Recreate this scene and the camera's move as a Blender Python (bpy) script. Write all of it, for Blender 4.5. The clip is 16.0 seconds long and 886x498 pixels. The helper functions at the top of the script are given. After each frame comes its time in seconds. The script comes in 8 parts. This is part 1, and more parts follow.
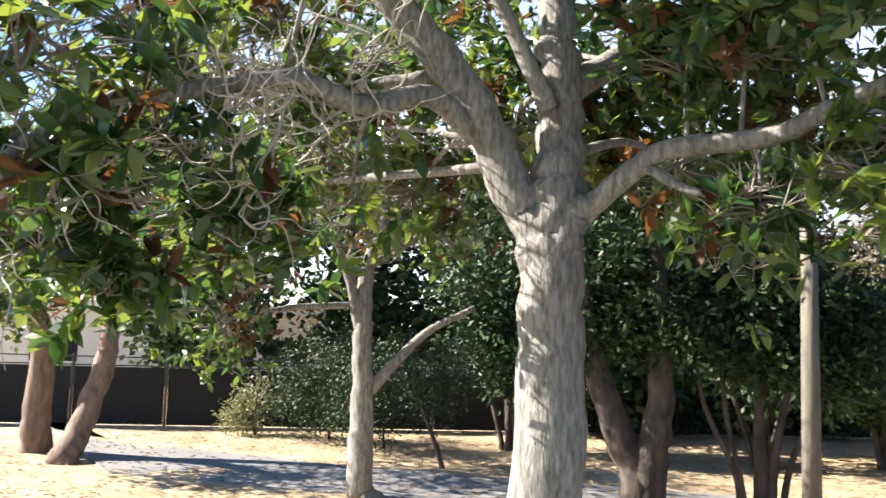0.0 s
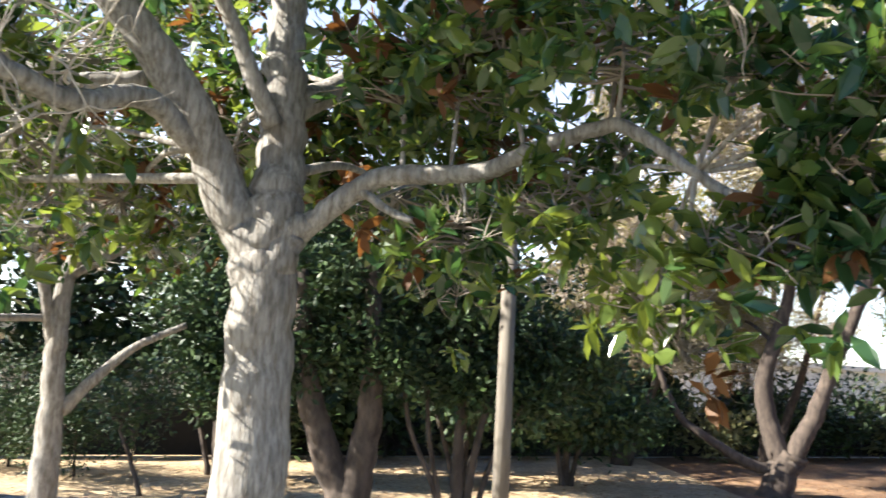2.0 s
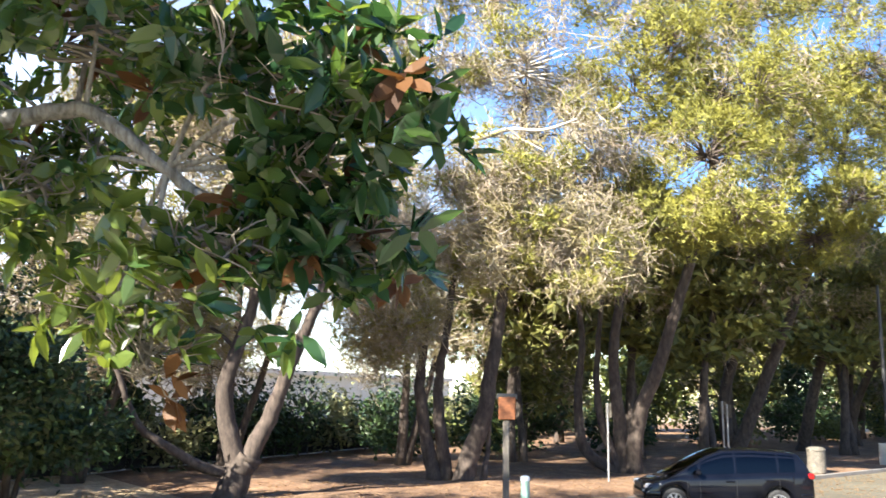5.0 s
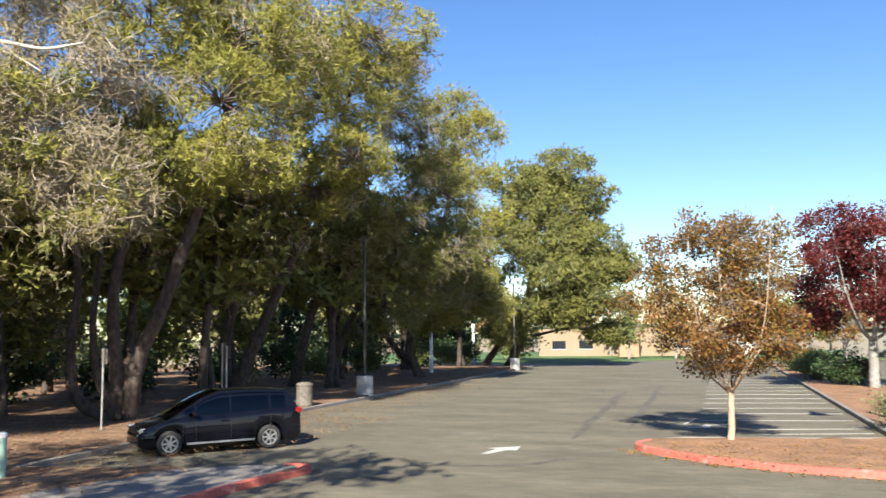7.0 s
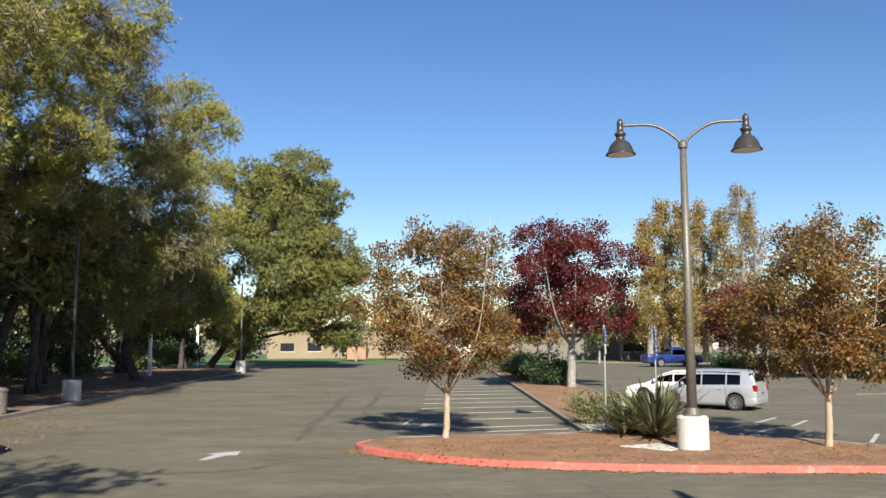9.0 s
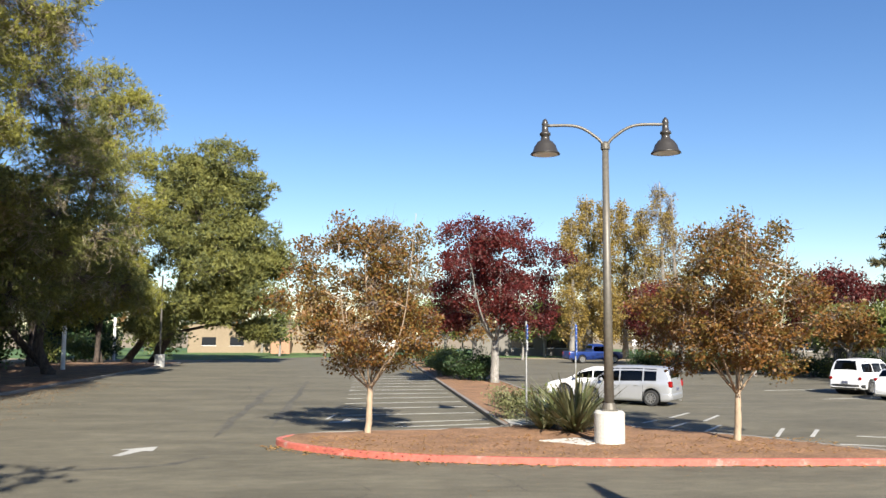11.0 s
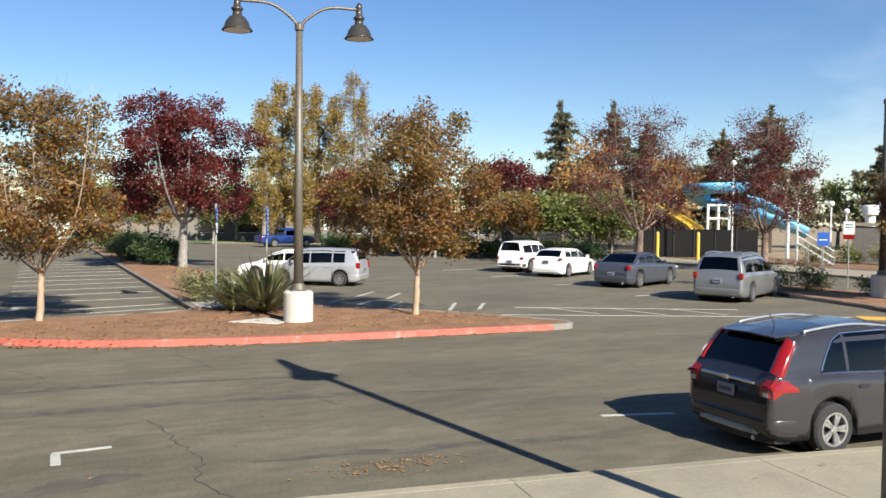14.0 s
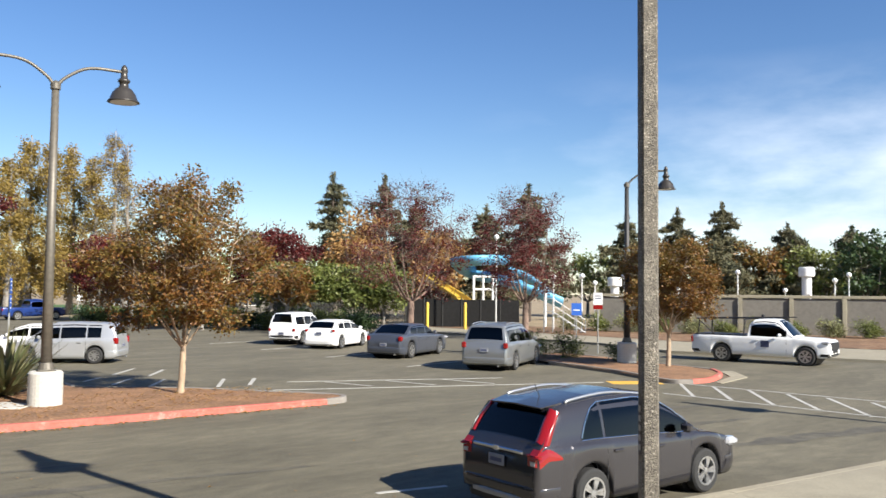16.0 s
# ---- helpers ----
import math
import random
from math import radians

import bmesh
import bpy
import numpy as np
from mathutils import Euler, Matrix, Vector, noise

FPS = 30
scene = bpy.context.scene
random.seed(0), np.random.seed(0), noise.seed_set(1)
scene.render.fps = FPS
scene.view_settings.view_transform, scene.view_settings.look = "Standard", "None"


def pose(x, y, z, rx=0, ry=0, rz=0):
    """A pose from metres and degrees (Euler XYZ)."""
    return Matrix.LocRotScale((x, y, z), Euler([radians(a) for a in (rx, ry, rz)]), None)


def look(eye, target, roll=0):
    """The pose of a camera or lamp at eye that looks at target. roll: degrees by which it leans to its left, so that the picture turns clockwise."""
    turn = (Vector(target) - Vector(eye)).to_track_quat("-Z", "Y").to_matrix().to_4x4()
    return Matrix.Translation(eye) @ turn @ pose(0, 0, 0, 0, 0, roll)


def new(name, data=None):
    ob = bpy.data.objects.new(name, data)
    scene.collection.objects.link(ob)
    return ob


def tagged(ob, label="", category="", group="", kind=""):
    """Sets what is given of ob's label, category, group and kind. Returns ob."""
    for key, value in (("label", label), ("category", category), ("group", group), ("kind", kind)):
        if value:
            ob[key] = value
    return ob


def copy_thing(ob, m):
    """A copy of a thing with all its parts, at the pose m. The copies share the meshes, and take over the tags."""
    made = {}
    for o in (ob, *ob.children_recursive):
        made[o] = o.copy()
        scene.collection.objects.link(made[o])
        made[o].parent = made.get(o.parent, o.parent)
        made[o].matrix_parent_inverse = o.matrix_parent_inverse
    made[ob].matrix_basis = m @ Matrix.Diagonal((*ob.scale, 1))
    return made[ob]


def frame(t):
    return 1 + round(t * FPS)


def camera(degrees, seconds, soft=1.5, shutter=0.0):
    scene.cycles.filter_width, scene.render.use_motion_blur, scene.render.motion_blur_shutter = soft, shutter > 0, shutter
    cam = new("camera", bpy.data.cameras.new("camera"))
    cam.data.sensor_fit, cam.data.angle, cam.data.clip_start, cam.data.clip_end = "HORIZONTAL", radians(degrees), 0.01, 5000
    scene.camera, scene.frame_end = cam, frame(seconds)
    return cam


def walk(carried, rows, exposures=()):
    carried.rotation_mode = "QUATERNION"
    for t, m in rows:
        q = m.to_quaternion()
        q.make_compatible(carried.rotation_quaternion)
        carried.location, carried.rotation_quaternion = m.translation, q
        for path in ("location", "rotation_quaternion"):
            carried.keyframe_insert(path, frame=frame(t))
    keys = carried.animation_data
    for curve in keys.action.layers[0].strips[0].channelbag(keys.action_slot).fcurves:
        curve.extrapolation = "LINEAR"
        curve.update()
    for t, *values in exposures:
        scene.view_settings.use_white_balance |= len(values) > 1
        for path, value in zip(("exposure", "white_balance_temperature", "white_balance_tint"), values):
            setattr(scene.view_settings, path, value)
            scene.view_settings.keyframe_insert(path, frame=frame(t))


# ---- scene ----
# ---- camera ----
cam = camera(55.91, 16.0, soft=1.5, shutter=0.18)
walk(cam, [
    (0.0, pose(0.009, -0.106, 2.950, 95.52, -1.99, 105.32)),
    (0.5, pose(0.004, -0.140, 2.933, 95.73, -2.61, 109.79)),
    (1.0, pose(-0.004, -0.096, 2.919, 96.70, -3.23, 107.70)),
    (1.5, pose(0.024, -0.076, 2.922, 97.14, -3.08, 99.28)),
    (2.0, pose(0.013, -0.012, 2.919, 97.98, -3.25, 86.37)),
    (2.5, pose(-0.063, 0.042, 2.906, 98.41, -2.64, 76.77)),
    (3.0, pose(-0.078, 0.005, 2.907, 97.61, -1.07, 70.09)),
    (3.2, pose(-0.082, -0.030, 2.922, 98.57, -1.79, 67.44)),
    (5.3, pose(-0.086, 0.070, 2.879, 98.28, -0.62, 46.78)),
    (5.5, pose(-0.095, 0.075, 2.906, 97.09, -0.68, 43.11)),
    (6.0, pose(-0.103, 0.089, 2.919, 96.56, -0.80, 33.00)),
    (6.5, pose(-0.112, 0.136, 2.904, 96.50, -0.09, 25.12)),
    (7.0, pose(-0.077, 0.144, 2.914, 96.06, 0.68, 18.34)),
    (7.5, pose(-0.035, 0.169, 2.915, 96.02, 0.82, 11.70)),
    (8.0, pose(-0.024, 0.158, 2.911, 95.94, 0.45, 5.46)),
    (8.5, pose(-0.010, 0.131, 2.905, 96.09, -0.06, 0.68)),
    (9.0, pose(-0.003, 0.135, 2.921, 96.07, 0.23, 0.02)),
    (11.3, pose(0.058, 0.051, 2.917, 95.75, -0.37, -5.45)),
    (11.5, pose(0.057, 0.028, 2.911, 95.55, -0.40, -5.91)),
    (12.0, pose(0.036, -0.048, 2.841, 90.75, -0.46, -11.33)),
    (12.5, pose(0.077, -0.077, 2.820, 84.84, -1.03, -13.22)),
    (13.0, pose(0.076, -0.121, 2.817, 83.03, -0.85, -18.02)),
    (13.5, pose(0.069, -0.118, 2.836, 85.79, -1.21, -21.66)),
    (14.0, pose(0.067, -0.117, 2.855, 88.03, -0.56, -25.80)),
    (14.5, pose(0.067, -0.104, 2.873, 89.58, -0.57, -30.80)),
    (15.0, pose(0.069, -0.083, 2.901, 91.34, -1.60, -35.79)),
    (15.5, pose(0.066, -0.047, 2.931, 92.80, -0.98, -37.22)),
    (16.0, pose(0.057, -0.031, 2.938, 92.96, -0.58, -41.34)),
], exposures=[(0.0, 2.1), (2.0, 2.3), (3.2, 2.6), (5.3, 2.44), (6.0, 2.3), (6.5, 2.1), (7.0, 1.6), (7.5, 1.43), (8.0, 1.2), (9.0, 1.07), (11.5, 1.28),
              (12.5, 0.92), (13.5, 1.0), (14.5, 1.1), (16.0, 1.18)])

# ---- sky and sun ----
SUN_AZ, SUN_EL = radians(172.7), radians(33.0)      # clockwise from +y
world = bpy.data.worlds.new("sky")
scene.world = world
world.use_nodes = True
wn, wl = world.node_tree.nodes, world.node_tree.links
wn.clear()
sky = wn.new("ShaderNodeTexSky")
sky.sky_type, sky.sun_disc = "NISHITA", False
sky.sun_elevation, sky.sun_rotation = SUN_EL, SUN_AZ
sky.air_density, sky.dust_density, sky.ozone_density = 1.0, 0.15, 2.5
wco = wn.new("ShaderNodeTexCoord")
wmap = wn.new("ShaderNodeMapping")
wmap.inputs["Scale"].default_value = (1.3, 1.3, 3.6)
cloud = wn.new("ShaderNodeTexNoise")
cloud.inputs["Scale"].default_value, cloud.inputs["Detail"].default_value = 1.7, 7.0
cloud.inputs["Roughness"].default_value = 0.55
ramp = wn.new("ShaderNodeValToRGB")
ramp.color_ramp.elements[0].position, ramp.color_ramp.elements[1].position = 0.40, 0.66
sep = wn.new("ShaderNodeSeparateXYZ")
low = wn.new("ShaderNodeMapRange")
low.inputs["From Min"].default_value, low.inputs["From Max"].default_value = 0.27, 0.13
low.inputs["To Min"].default_value, low.inputs["To Max"].default_value = 0.0, 0.75
east = wn.new("ShaderNodeMapRange")
east.inputs["From Min"].default_value, east.inputs["From Max"].default_value = 0.66, 0.9
mul = wn.new("ShaderNodeMath")
mul.operation = "MULTIPLY"
mul2 = wn.new("ShaderNodeMath")
mul2.operation = "MULTIPLY"
mixw = wn.new("ShaderNodeMix")
mixw.data_type = "RGBA"
bg, wout = wn.new("ShaderNodeBackground"), wn.new("ShaderNodeOutputWorld")
bg.inputs["Strength"].default_value = 0.065
wl.new(wco.outputs["Generated"], wmap.inputs["Vector"])
wl.new(wmap.outputs["Vector"], cloud.inputs["Vector"])
wl.new(cloud.outputs["Fac"], ramp.inputs["Fac"])
wl.new(wco.outputs["Generated"], sep.inputs["Vector"])
wl.new(sep.outputs["Z"], low.inputs["Value"])
wl.new(sep.outputs["X"], east.inputs["Value"])
wl.new(ramp.outputs["Color"], mul.inputs[0])
wl.new(low.outputs["Result"], mul.inputs[1])
wl.new(mul.outputs["Value"], mul2.inputs[0])
wl.new(east.outputs["Result"], mul2.inputs[1])
west = wn.new("ShaderNodeMapRange")        # bright thin haze in the west
west.inputs["From Min"].default_value, west.inputs["From Max"].default_value = -0.66, -0.9
haze = wn.new("ShaderNodeMapRange")
haze.inputs["From Min"].default_value, haze.inputs["From Max"].default_value = 0.6, 0.2
haze.inputs["To Max"].default_value = 0.38
mul3, most = wn.new("ShaderNodeMath"), wn.new("ShaderNodeMath")
mul3.operation, most.operation = "MULTIPLY", "MAXIMUM"
wl.new(sep.outputs["X"], west.inputs["Value"])
wl.new(sep.outputs["Z"], haze.inputs["Value"])
wl.new(west.outputs["Result"], mul3.inputs[0])
wl.new(haze.outputs["Result"], mul3.inputs[1])
wl.new(mul2.outputs["Value"], most.inputs[0])
wl.new(mul3.outputs["Value"], most.inputs[1])
wl.new(most.outputs["Value"], mixw.inputs["Factor"])
sat = wn.new("ShaderNodeHueSaturation")
sat.inputs["Saturation"].default_value = 1.22
sat.inputs["Hue"].default_value = 0.5095
wl.new(sky.outputs["Color"], sat.inputs["Color"])
wl.new(sat.outputs["Color"], mixw.inputs["A"])
mixw.inputs["B"].default_value = (11.5, 11.8, 12.2, 1)
wl.new(mixw.outputs["Result"], bg.inputs["Color"])
wl.new(bg.outputs["Background"], wout.inputs["Surface"])

sun = new("sun", bpy.data.lights.new("sun", "SUN"))
sun.data.energy, sun.data.angle, sun.data.color = 5.0, radians(0.55), (1.0, 0.94, 0.84)
sun.matrix_world = look((0, 0, 40), (-40 * math.sin(SUN_AZ), -40 * math.cos(SUN_AZ), 40 - 40 * math.tan(SUN_EL)))


# ---- materials ----
def material(name, base, rough=0.8, metal=0.0, spec=0.5, noise_scale=0.0, dark=0.6, light=1.25, bump=0.0, bump_scale=0.0,
             second=None, second_scale=1.0, second_amount=0.5, second_sharp=0.12, coat=0.0, per_island=0.0, per_object=0.0, stretch=None):
    """A principled surface with fine grain, a second colour in patches, bump, and variation per piece."""
    m = bpy.data.materials.new(name)
    m.use_nodes = True
    n, l = m.node_tree.nodes, m.node_tree.links
    b = n["Principled BSDF"]
    b.inputs["Roughness"].default_value, b.inputs["Metallic"].default_value = rough, metal
    b.inputs["Specular IOR Level"].default_value, b.inputs["Coat Weight"].default_value = spec, coat
    b.inputs["Coat Roughness"].default_value = 0.04
    co = n.new("ShaderNodeTexCoord")
    where = co.outputs["Object"]
    if stretch:
        mp = n.new("ShaderNodeMapping")
        mp.inputs["Scale"].default_value = stretch
        l.new(where, mp.inputs["Vector"])
        where = mp.outputs["Vector"]
    rgb = n.new("ShaderNodeRGB")
    rgb.outputs[0].default_value = (*base, 1)
    colour = rgb.outputs[0]

    def noise_at(scale, detail=6.0):
        t = n.new("ShaderNodeTexNoise")
        t.inputs["Scale"].default_value, t.inputs["Detail"].default_value = scale, detail
        t.inputs["Roughness"].default_value = 0.62
        l.new(where, t.inputs["Vector"])
        return t.outputs["Fac"]

    def blend(fac, a, bb):
        x = n.new("ShaderNodeMix")
        x.data_type = "RGBA"
        l.new(fac, x.inputs["Factor"])
        l.new(a, x.inputs["A"])
        if isinstance(bb, tuple):
            x.inputs["B"].default_value = (*bb, 1)
        else:
            l.new(bb, x.inputs["B"])
        return x.outputs["Result"]

    def scaled(col, fac, lo, hi):
        r = n.new("ShaderNodeMapRange")
        r.inputs["From Min"].default_value, r.inputs["From Max"].default_value = 0.3, 0.7
        if fac.node.bl_idname != "ShaderNodeTexNoise":
            r.inputs["From Min"].default_value, r.inputs["From Max"].default_value = 0.0, 1.0
        r.inputs["To Min"].default_value, r.inputs["To Max"].default_value = lo, hi
        l.new(fac, r.inputs["Value"])
        x = n.new("ShaderNodeVectorMath")
        x.operation = "SCALE"
        l.new(col, x.inputs[0])
        l.new(r.outputs["Result"], x.inputs["Scale"])
        return x.outputs["Vector"]

    if second:
        r = n.new("ShaderNodeMapRange")
        r.inputs["From Min"].default_value = 1 - second_amount - second_sharp
        r.inputs["From Max"].default_value = 1 - second_amount + second_sharp
        l.new(noise_at(second_scale, 8.0), r.inputs["Value"])
        colour = blend(r.outputs["Result"], colour, second)
    if noise_scale:
        colour = scaled(colour, noise_at(noise_scale), dark, light)
        colour = scaled(colour, noise_at(noise_scale * 0.07, 3.0), 0.5 + dark / 2, 0.5 + light / 2)
    if per_island:
        g = n.new("ShaderNodeNewGeometry")
        colour = scaled(colour, g.outputs["Random Per Island"], 1 - per_island, 1 + per_island)
    if per_object:
        o = n.new("ShaderNodeObjectInfo")
        colour = scaled(colour, o.outputs["Random"], 1 - per_object, 1 + per_object)
    l.new(colour, b.inputs["Base Color"])
    if bump:
        u = n.new("ShaderNodeBump")
        u.inputs["Strength"].default_value, u.inputs["Distance"].default_value = bump, 0.02
        l.new(noise_at(bump_scale or noise_scale), u.inputs["Height"])
        l.new(u.outputs["Normal"], b.inputs["Normal"])
    return m


def leaf_material(name, colours, through_light=0.35, rough=0.45, spec=0.4, clear=(1.0, 1.0, 1.0)):
    """Leaves: one colour of a ramp per leaf, partly lit through."""
    m = bpy.data.materials.new(name)
    m.use_nodes = True
    n, l = m.node_tree.nodes, m.node_tree.links
    b, out = n["Principled BSDF"], n["Material Output"]
    b.inputs["Roughness"].default_value, b.inputs["Specular IOR Level"].default_value = rough, spec
    g, r = n.new("ShaderNodeNewGeometry"), n.new("ShaderNodeValToRGB")
    co, big = n.new("ShaderNodeTexCoord"), n.new("ShaderNodeTexNoise")
    big.inputs["Scale"].default_value, big.inputs["Detail"].default_value = 0.45, 2.0
    l.new(co.outputs["Object"], big.inputs["Vector"])
    add = n.new("ShaderNodeMath")
    add.operation = "MULTIPLY_ADD"
    add.inputs[1].default_value, add.inputs[2].default_value = 0.62, -0.31 + 0.19
    l.new(g.outputs["Random Per Island"], add.inputs[0])
    add2 = n.new("ShaderNodeMath")
    add2.operation = "MULTIPLY_ADD"
    add2.inputs[1].default_value = 1.25
    l.new(big.outputs["Fac"], add2.inputs[0])
    l.new(add.outputs["Value"], add2.inputs[2])
    while len(r.color_ramp.elements) < len(colours):
        r.color_ramp.elements.new(0.5)
    for i, c in enumerate(colours):
        r.color_ramp.elements[i].position = 0.15 + 0.8 * i / max(1, len(colours) - 1)
        r.color_ramp.elements[i].color = (*c, 1)
    l.new(add2.outputs["Value"], r.inputs["Fac"])
    l.new(r.outputs["Color"], b.inputs["Base Color"])
    if through_light:
        t, mx = n.new("ShaderNodeBsdfTranslucent"), n.new("ShaderNodeMixShader")
        pale = n.new("ShaderNodeVectorMath")
        pale.operation = "MULTIPLY"
        pale.inputs[1].default_value = clear
        l.new(r.outputs["Color"], pale.inputs[0])
        l.new(pale.outputs["Vector"], t.inputs["Color"])
        mx.inputs["Fac"].default_value = through_light
        l.new(b.outputs[0], mx.inputs[1])
        l.new(t.outputs[0], mx.inputs[2])
        l.new(mx.outputs[0], out.inputs["Surface"])
    return m


ASPHALT = material("asphalt", (0.088, 0.078, 0.052), 0.9, noise_scale=55, dark=0.62, light=1.35, bump=0.35, bump_scale=90,
                   second=(0.136, 0.121, 0.082), second_scale=0.55, second_amount=0.5, second_sharp=0.14, stretch=(0.4, 1, 1))
PATH = material("path_asphalt", (0.2, 0.19, 0.18), 0.9, noise_scale=40, dark=0.8, light=1.2, bump=0.3)
CONCRETE = material("concrete", (0.285, 0.255, 0.185), 0.88, noise_scale=30, dark=0.85, light=1.12, bump=0.2, bump_scale=70,
                    second=(0.24, 0.212, 0.155), second_scale=0.8, second_amount=0.4, per_object=0.06)
CONCRETE_OLD = material("old_concrete", (0.22, 0.2, 0.175), 0.9, noise_scale=25, dark=0.75, light=1.15, bump=0.3, bump_scale=60,
                        second=(0.2, 0.18, 0.15), second_scale=1.5, second_amount=0.4)
CONCRETE_WHITE = material("pale_concrete", (0.5, 0.48, 0.43), 0.85, noise_scale=18, dark=0.85, light=1.1, bump=0.25, bump_scale=50)
RED_PAINT = material("red_kerb_paint", (0.42, 0.105, 0.075), 0.75, noise_scale=12, dark=0.8, light=1.2, bump=0.2, bump_scale=50,
                     second=(0.34, 0.2, 0.16), second_scale=3.0, second_amount=0.38, second_sharp=0.06)
MULCH = material("wood_mulch", (0.19, 0.100, 0.047), 0.95, noise_scale=14, dark=0.45, light=1.6, bump=1.0, bump_scale=35,
                 second=(0.27, 0.15, 0.083), second_scale=20, second_amount=0.45)
LITTER = material("pine_litter", (0.16, 0.088, 0.045), 0.95, noise_scale=9, dark=0.5, light=1.5, bump=1.0, bump_scale=25,
                  second=(0.27, 0.175, 0.10), second_scale=1.2, second_amount=0.38, second_sharp=0.14)
# dry straw, made paler than the litter to stand in for sunlight on it
SUNLIT_STRAW = material("sunlit_straw_ground", (0.33, 0.235, 0.13), 0.95, noise_scale=9, dark=0.6, light=1.4, bump=1.0, bump_scale=25,
                 second=(0.48, 0.36, 0.22), second_scale=1.2, second_amount=0.5, second_sharp=0.14)
DRY = material("dry_ground", (0.27, 0.21, 0.13), 0.95, noise_scale=2.5, dark=0.7, light=1.2, bump=0.5, bump_scale=8)
GRASS = material("lawn", (0.07, 0.13, 0.03), 0.9, noise_scale=5, dark=0.6, light=1.3, bump=0.6)
LINE = material("line_paint", (0.46, 0.45, 0.41), 0.8, noise_scale=25, dark=0.7, light=1.1, second=(0.22, 0.21, 0.19), second_scale=7, second_amount=0.36, second_sharp=0.05)
YELLOW_LINE = material("yellow_paint", (0.62, 0.36, 0.05), 0.8, noise_scale=25, dark=0.8, light=1.15)
BARK_GREY = material("grey_bark", (0.265, 0.25, 0.225), 0.9, noise_scale=26, dark=0.55, light=1.4, bump=1.0, bump_scale=42,
                     second=(0.155, 0.135, 0.11), second_scale=22.0, second_amount=0.46, second_sharp=0.09, stretch=(1, 1, 0.22))
BARK_PINE = material("pine_bark", (0.072, 0.055, 0.043), 0.95, noise_scale=8, dark=0.4, light=1.6, bump=1.0, bump_scale=15,
                     second=(0.05, 0.037, 0.03), second_scale=5, second_amount=0.45, stretch=(1, 1, 0.4))
BARK_RED = material("reddish_bark", (0.19, 0.13, 0.10), 0.9, noise_scale=7, dark=0.5, light=1.4, bump=0.8, bump_scale=18, stretch=(1, 1, 0.4))
BARK_TAN = material("tan_bark", (0.37, 0.275, 0.185), 0.8, noise_scale=9, dark=0.7, light=1.2, bump=0.4, bump_scale=14, stretch=(1, 1, 0.4))
TWIG = material("bare_twigs", (0.42, 0.38, 0.32), 0.9, noise_scale=4, dark=0.6, light=1.3)
TWIG_MID = material("grey_brown_twigs", (0.21, 0.18, 0.145), 0.9, noise_scale=4, dark=0.6, light=1.3)
TWIG_DARK = material("dark_twigs", (0.13, 0.10, 0.08), 0.9, noise_scale=4, dark=0.6, light=1.3)
STEEL = material("galvanised_steel", (0.36, 0.36, 0.35), 0.5, 0.6, noise_scale=8, dark=0.8, light=1.15)
DARK_STEEL = material("dark_painted_steel", (0.028, 0.028, 0.027), 0.55, noise_scale=8, dark=0.8, light=1.2)
BRONZE = material("grey_bronze_paint", (0.125, 0.112, 0.09), 0.5, 0.3, noise_scale=12, dark=0.8, light=1.2)
LAMP_DARK = material("dark_bronze", (0.05, 0.045, 0.04), 0.35, 0.3)
AGGREGATE = material("exposed_aggregate", (0.105, 0.092, 0.072), 0.7, noise_scale=75, dark=0.25, light=1.9, bump=0.8, bump_scale=75,
                     second=(0.34, 0.31, 0.26), second_scale=60, second_amount=0.38, second_sharp=0.05)
FENCE_SCREEN = material("black_screen", (0.012, 0.012, 0.012), 0.9, noise_scale=6, dark=0.7, light=1.4)
BLACK = material("black_plastic", (0.012, 0.012, 0.013), 0.55)
RUBBER = material("tyre_rubber", (0.018, 0.018, 0.018), 0.85, noise_scale=20, dark=0.8, light=1.3)
ALLOY = material("alloy", (0.55, 0.55, 0.55), 0.3, 0.85)
CHROME = material("chrome", (0.75, 0.75, 0.75), 0.12, 1.0)
WHITE = material("white_paint", (0.72, 0.72, 0.7), 0.5, noise_scale=6, dark=0.92, light=1.05)
BLUE_SIGN = material("blue_sign", (0.02, 0.1, 0.42), 0.5)
BLUE_BENCH = material("blue_paint", (0.06, 0.22, 0.6), 0.5, noise_scale=9, dark=0.85, light=1.1)
RUST = material("rusty_steel", (0.2, 0.08, 0.03), 0.85, noise_scale=25, dark=0.5, light=1.4)
GREEN_POST = material("pale_green_plastic", (0.30, 0.45, 0.36), 0.6, noise_scale=10, dark=0.85, light=1.1)
WOOD_OLD = material("weathered_wood", (0.15, 0.132, 0.108), 0.9, noise_scale=12, dark=0.6, light=1.3, bump=0.5, stretch=(1, 1, 0.15))
ORANGE_PANEL = material("rust_orange_panel", (0.22, 0.075, 0.024), 0.7, noise_scale=9, dark=0.5, light=1.4)
STUCCO = material("pale_stucco", (0.72, 0.69, 0.62), 0.9, noise_scale=10, dark=0.93, light=1.05, bump=0.2, bump_scale=40)
TAN_STUCCO = material("tan_stucco", (0.165, 0.152, 0.13), 0.9, noise_scale=4, dark=0.85, light=1.1, bump=0.25, bump_scale=40)
TAN_WALL = material("tan_wall", (0.24, 0.185, 0.12), 0.9, noise_scale=4, dark=0.85, light=1.1)
BRICK_TAN = material("tan_block", (0.34, 0.2, 0.12), 0.9, noise_scale=5, dark=0.85, light=1.1)
ROOF_DARK = material("dark_roof", (0.09, 0.10, 0.085), 0.8, noise_scale=5, dark=0.8, light=1.2)
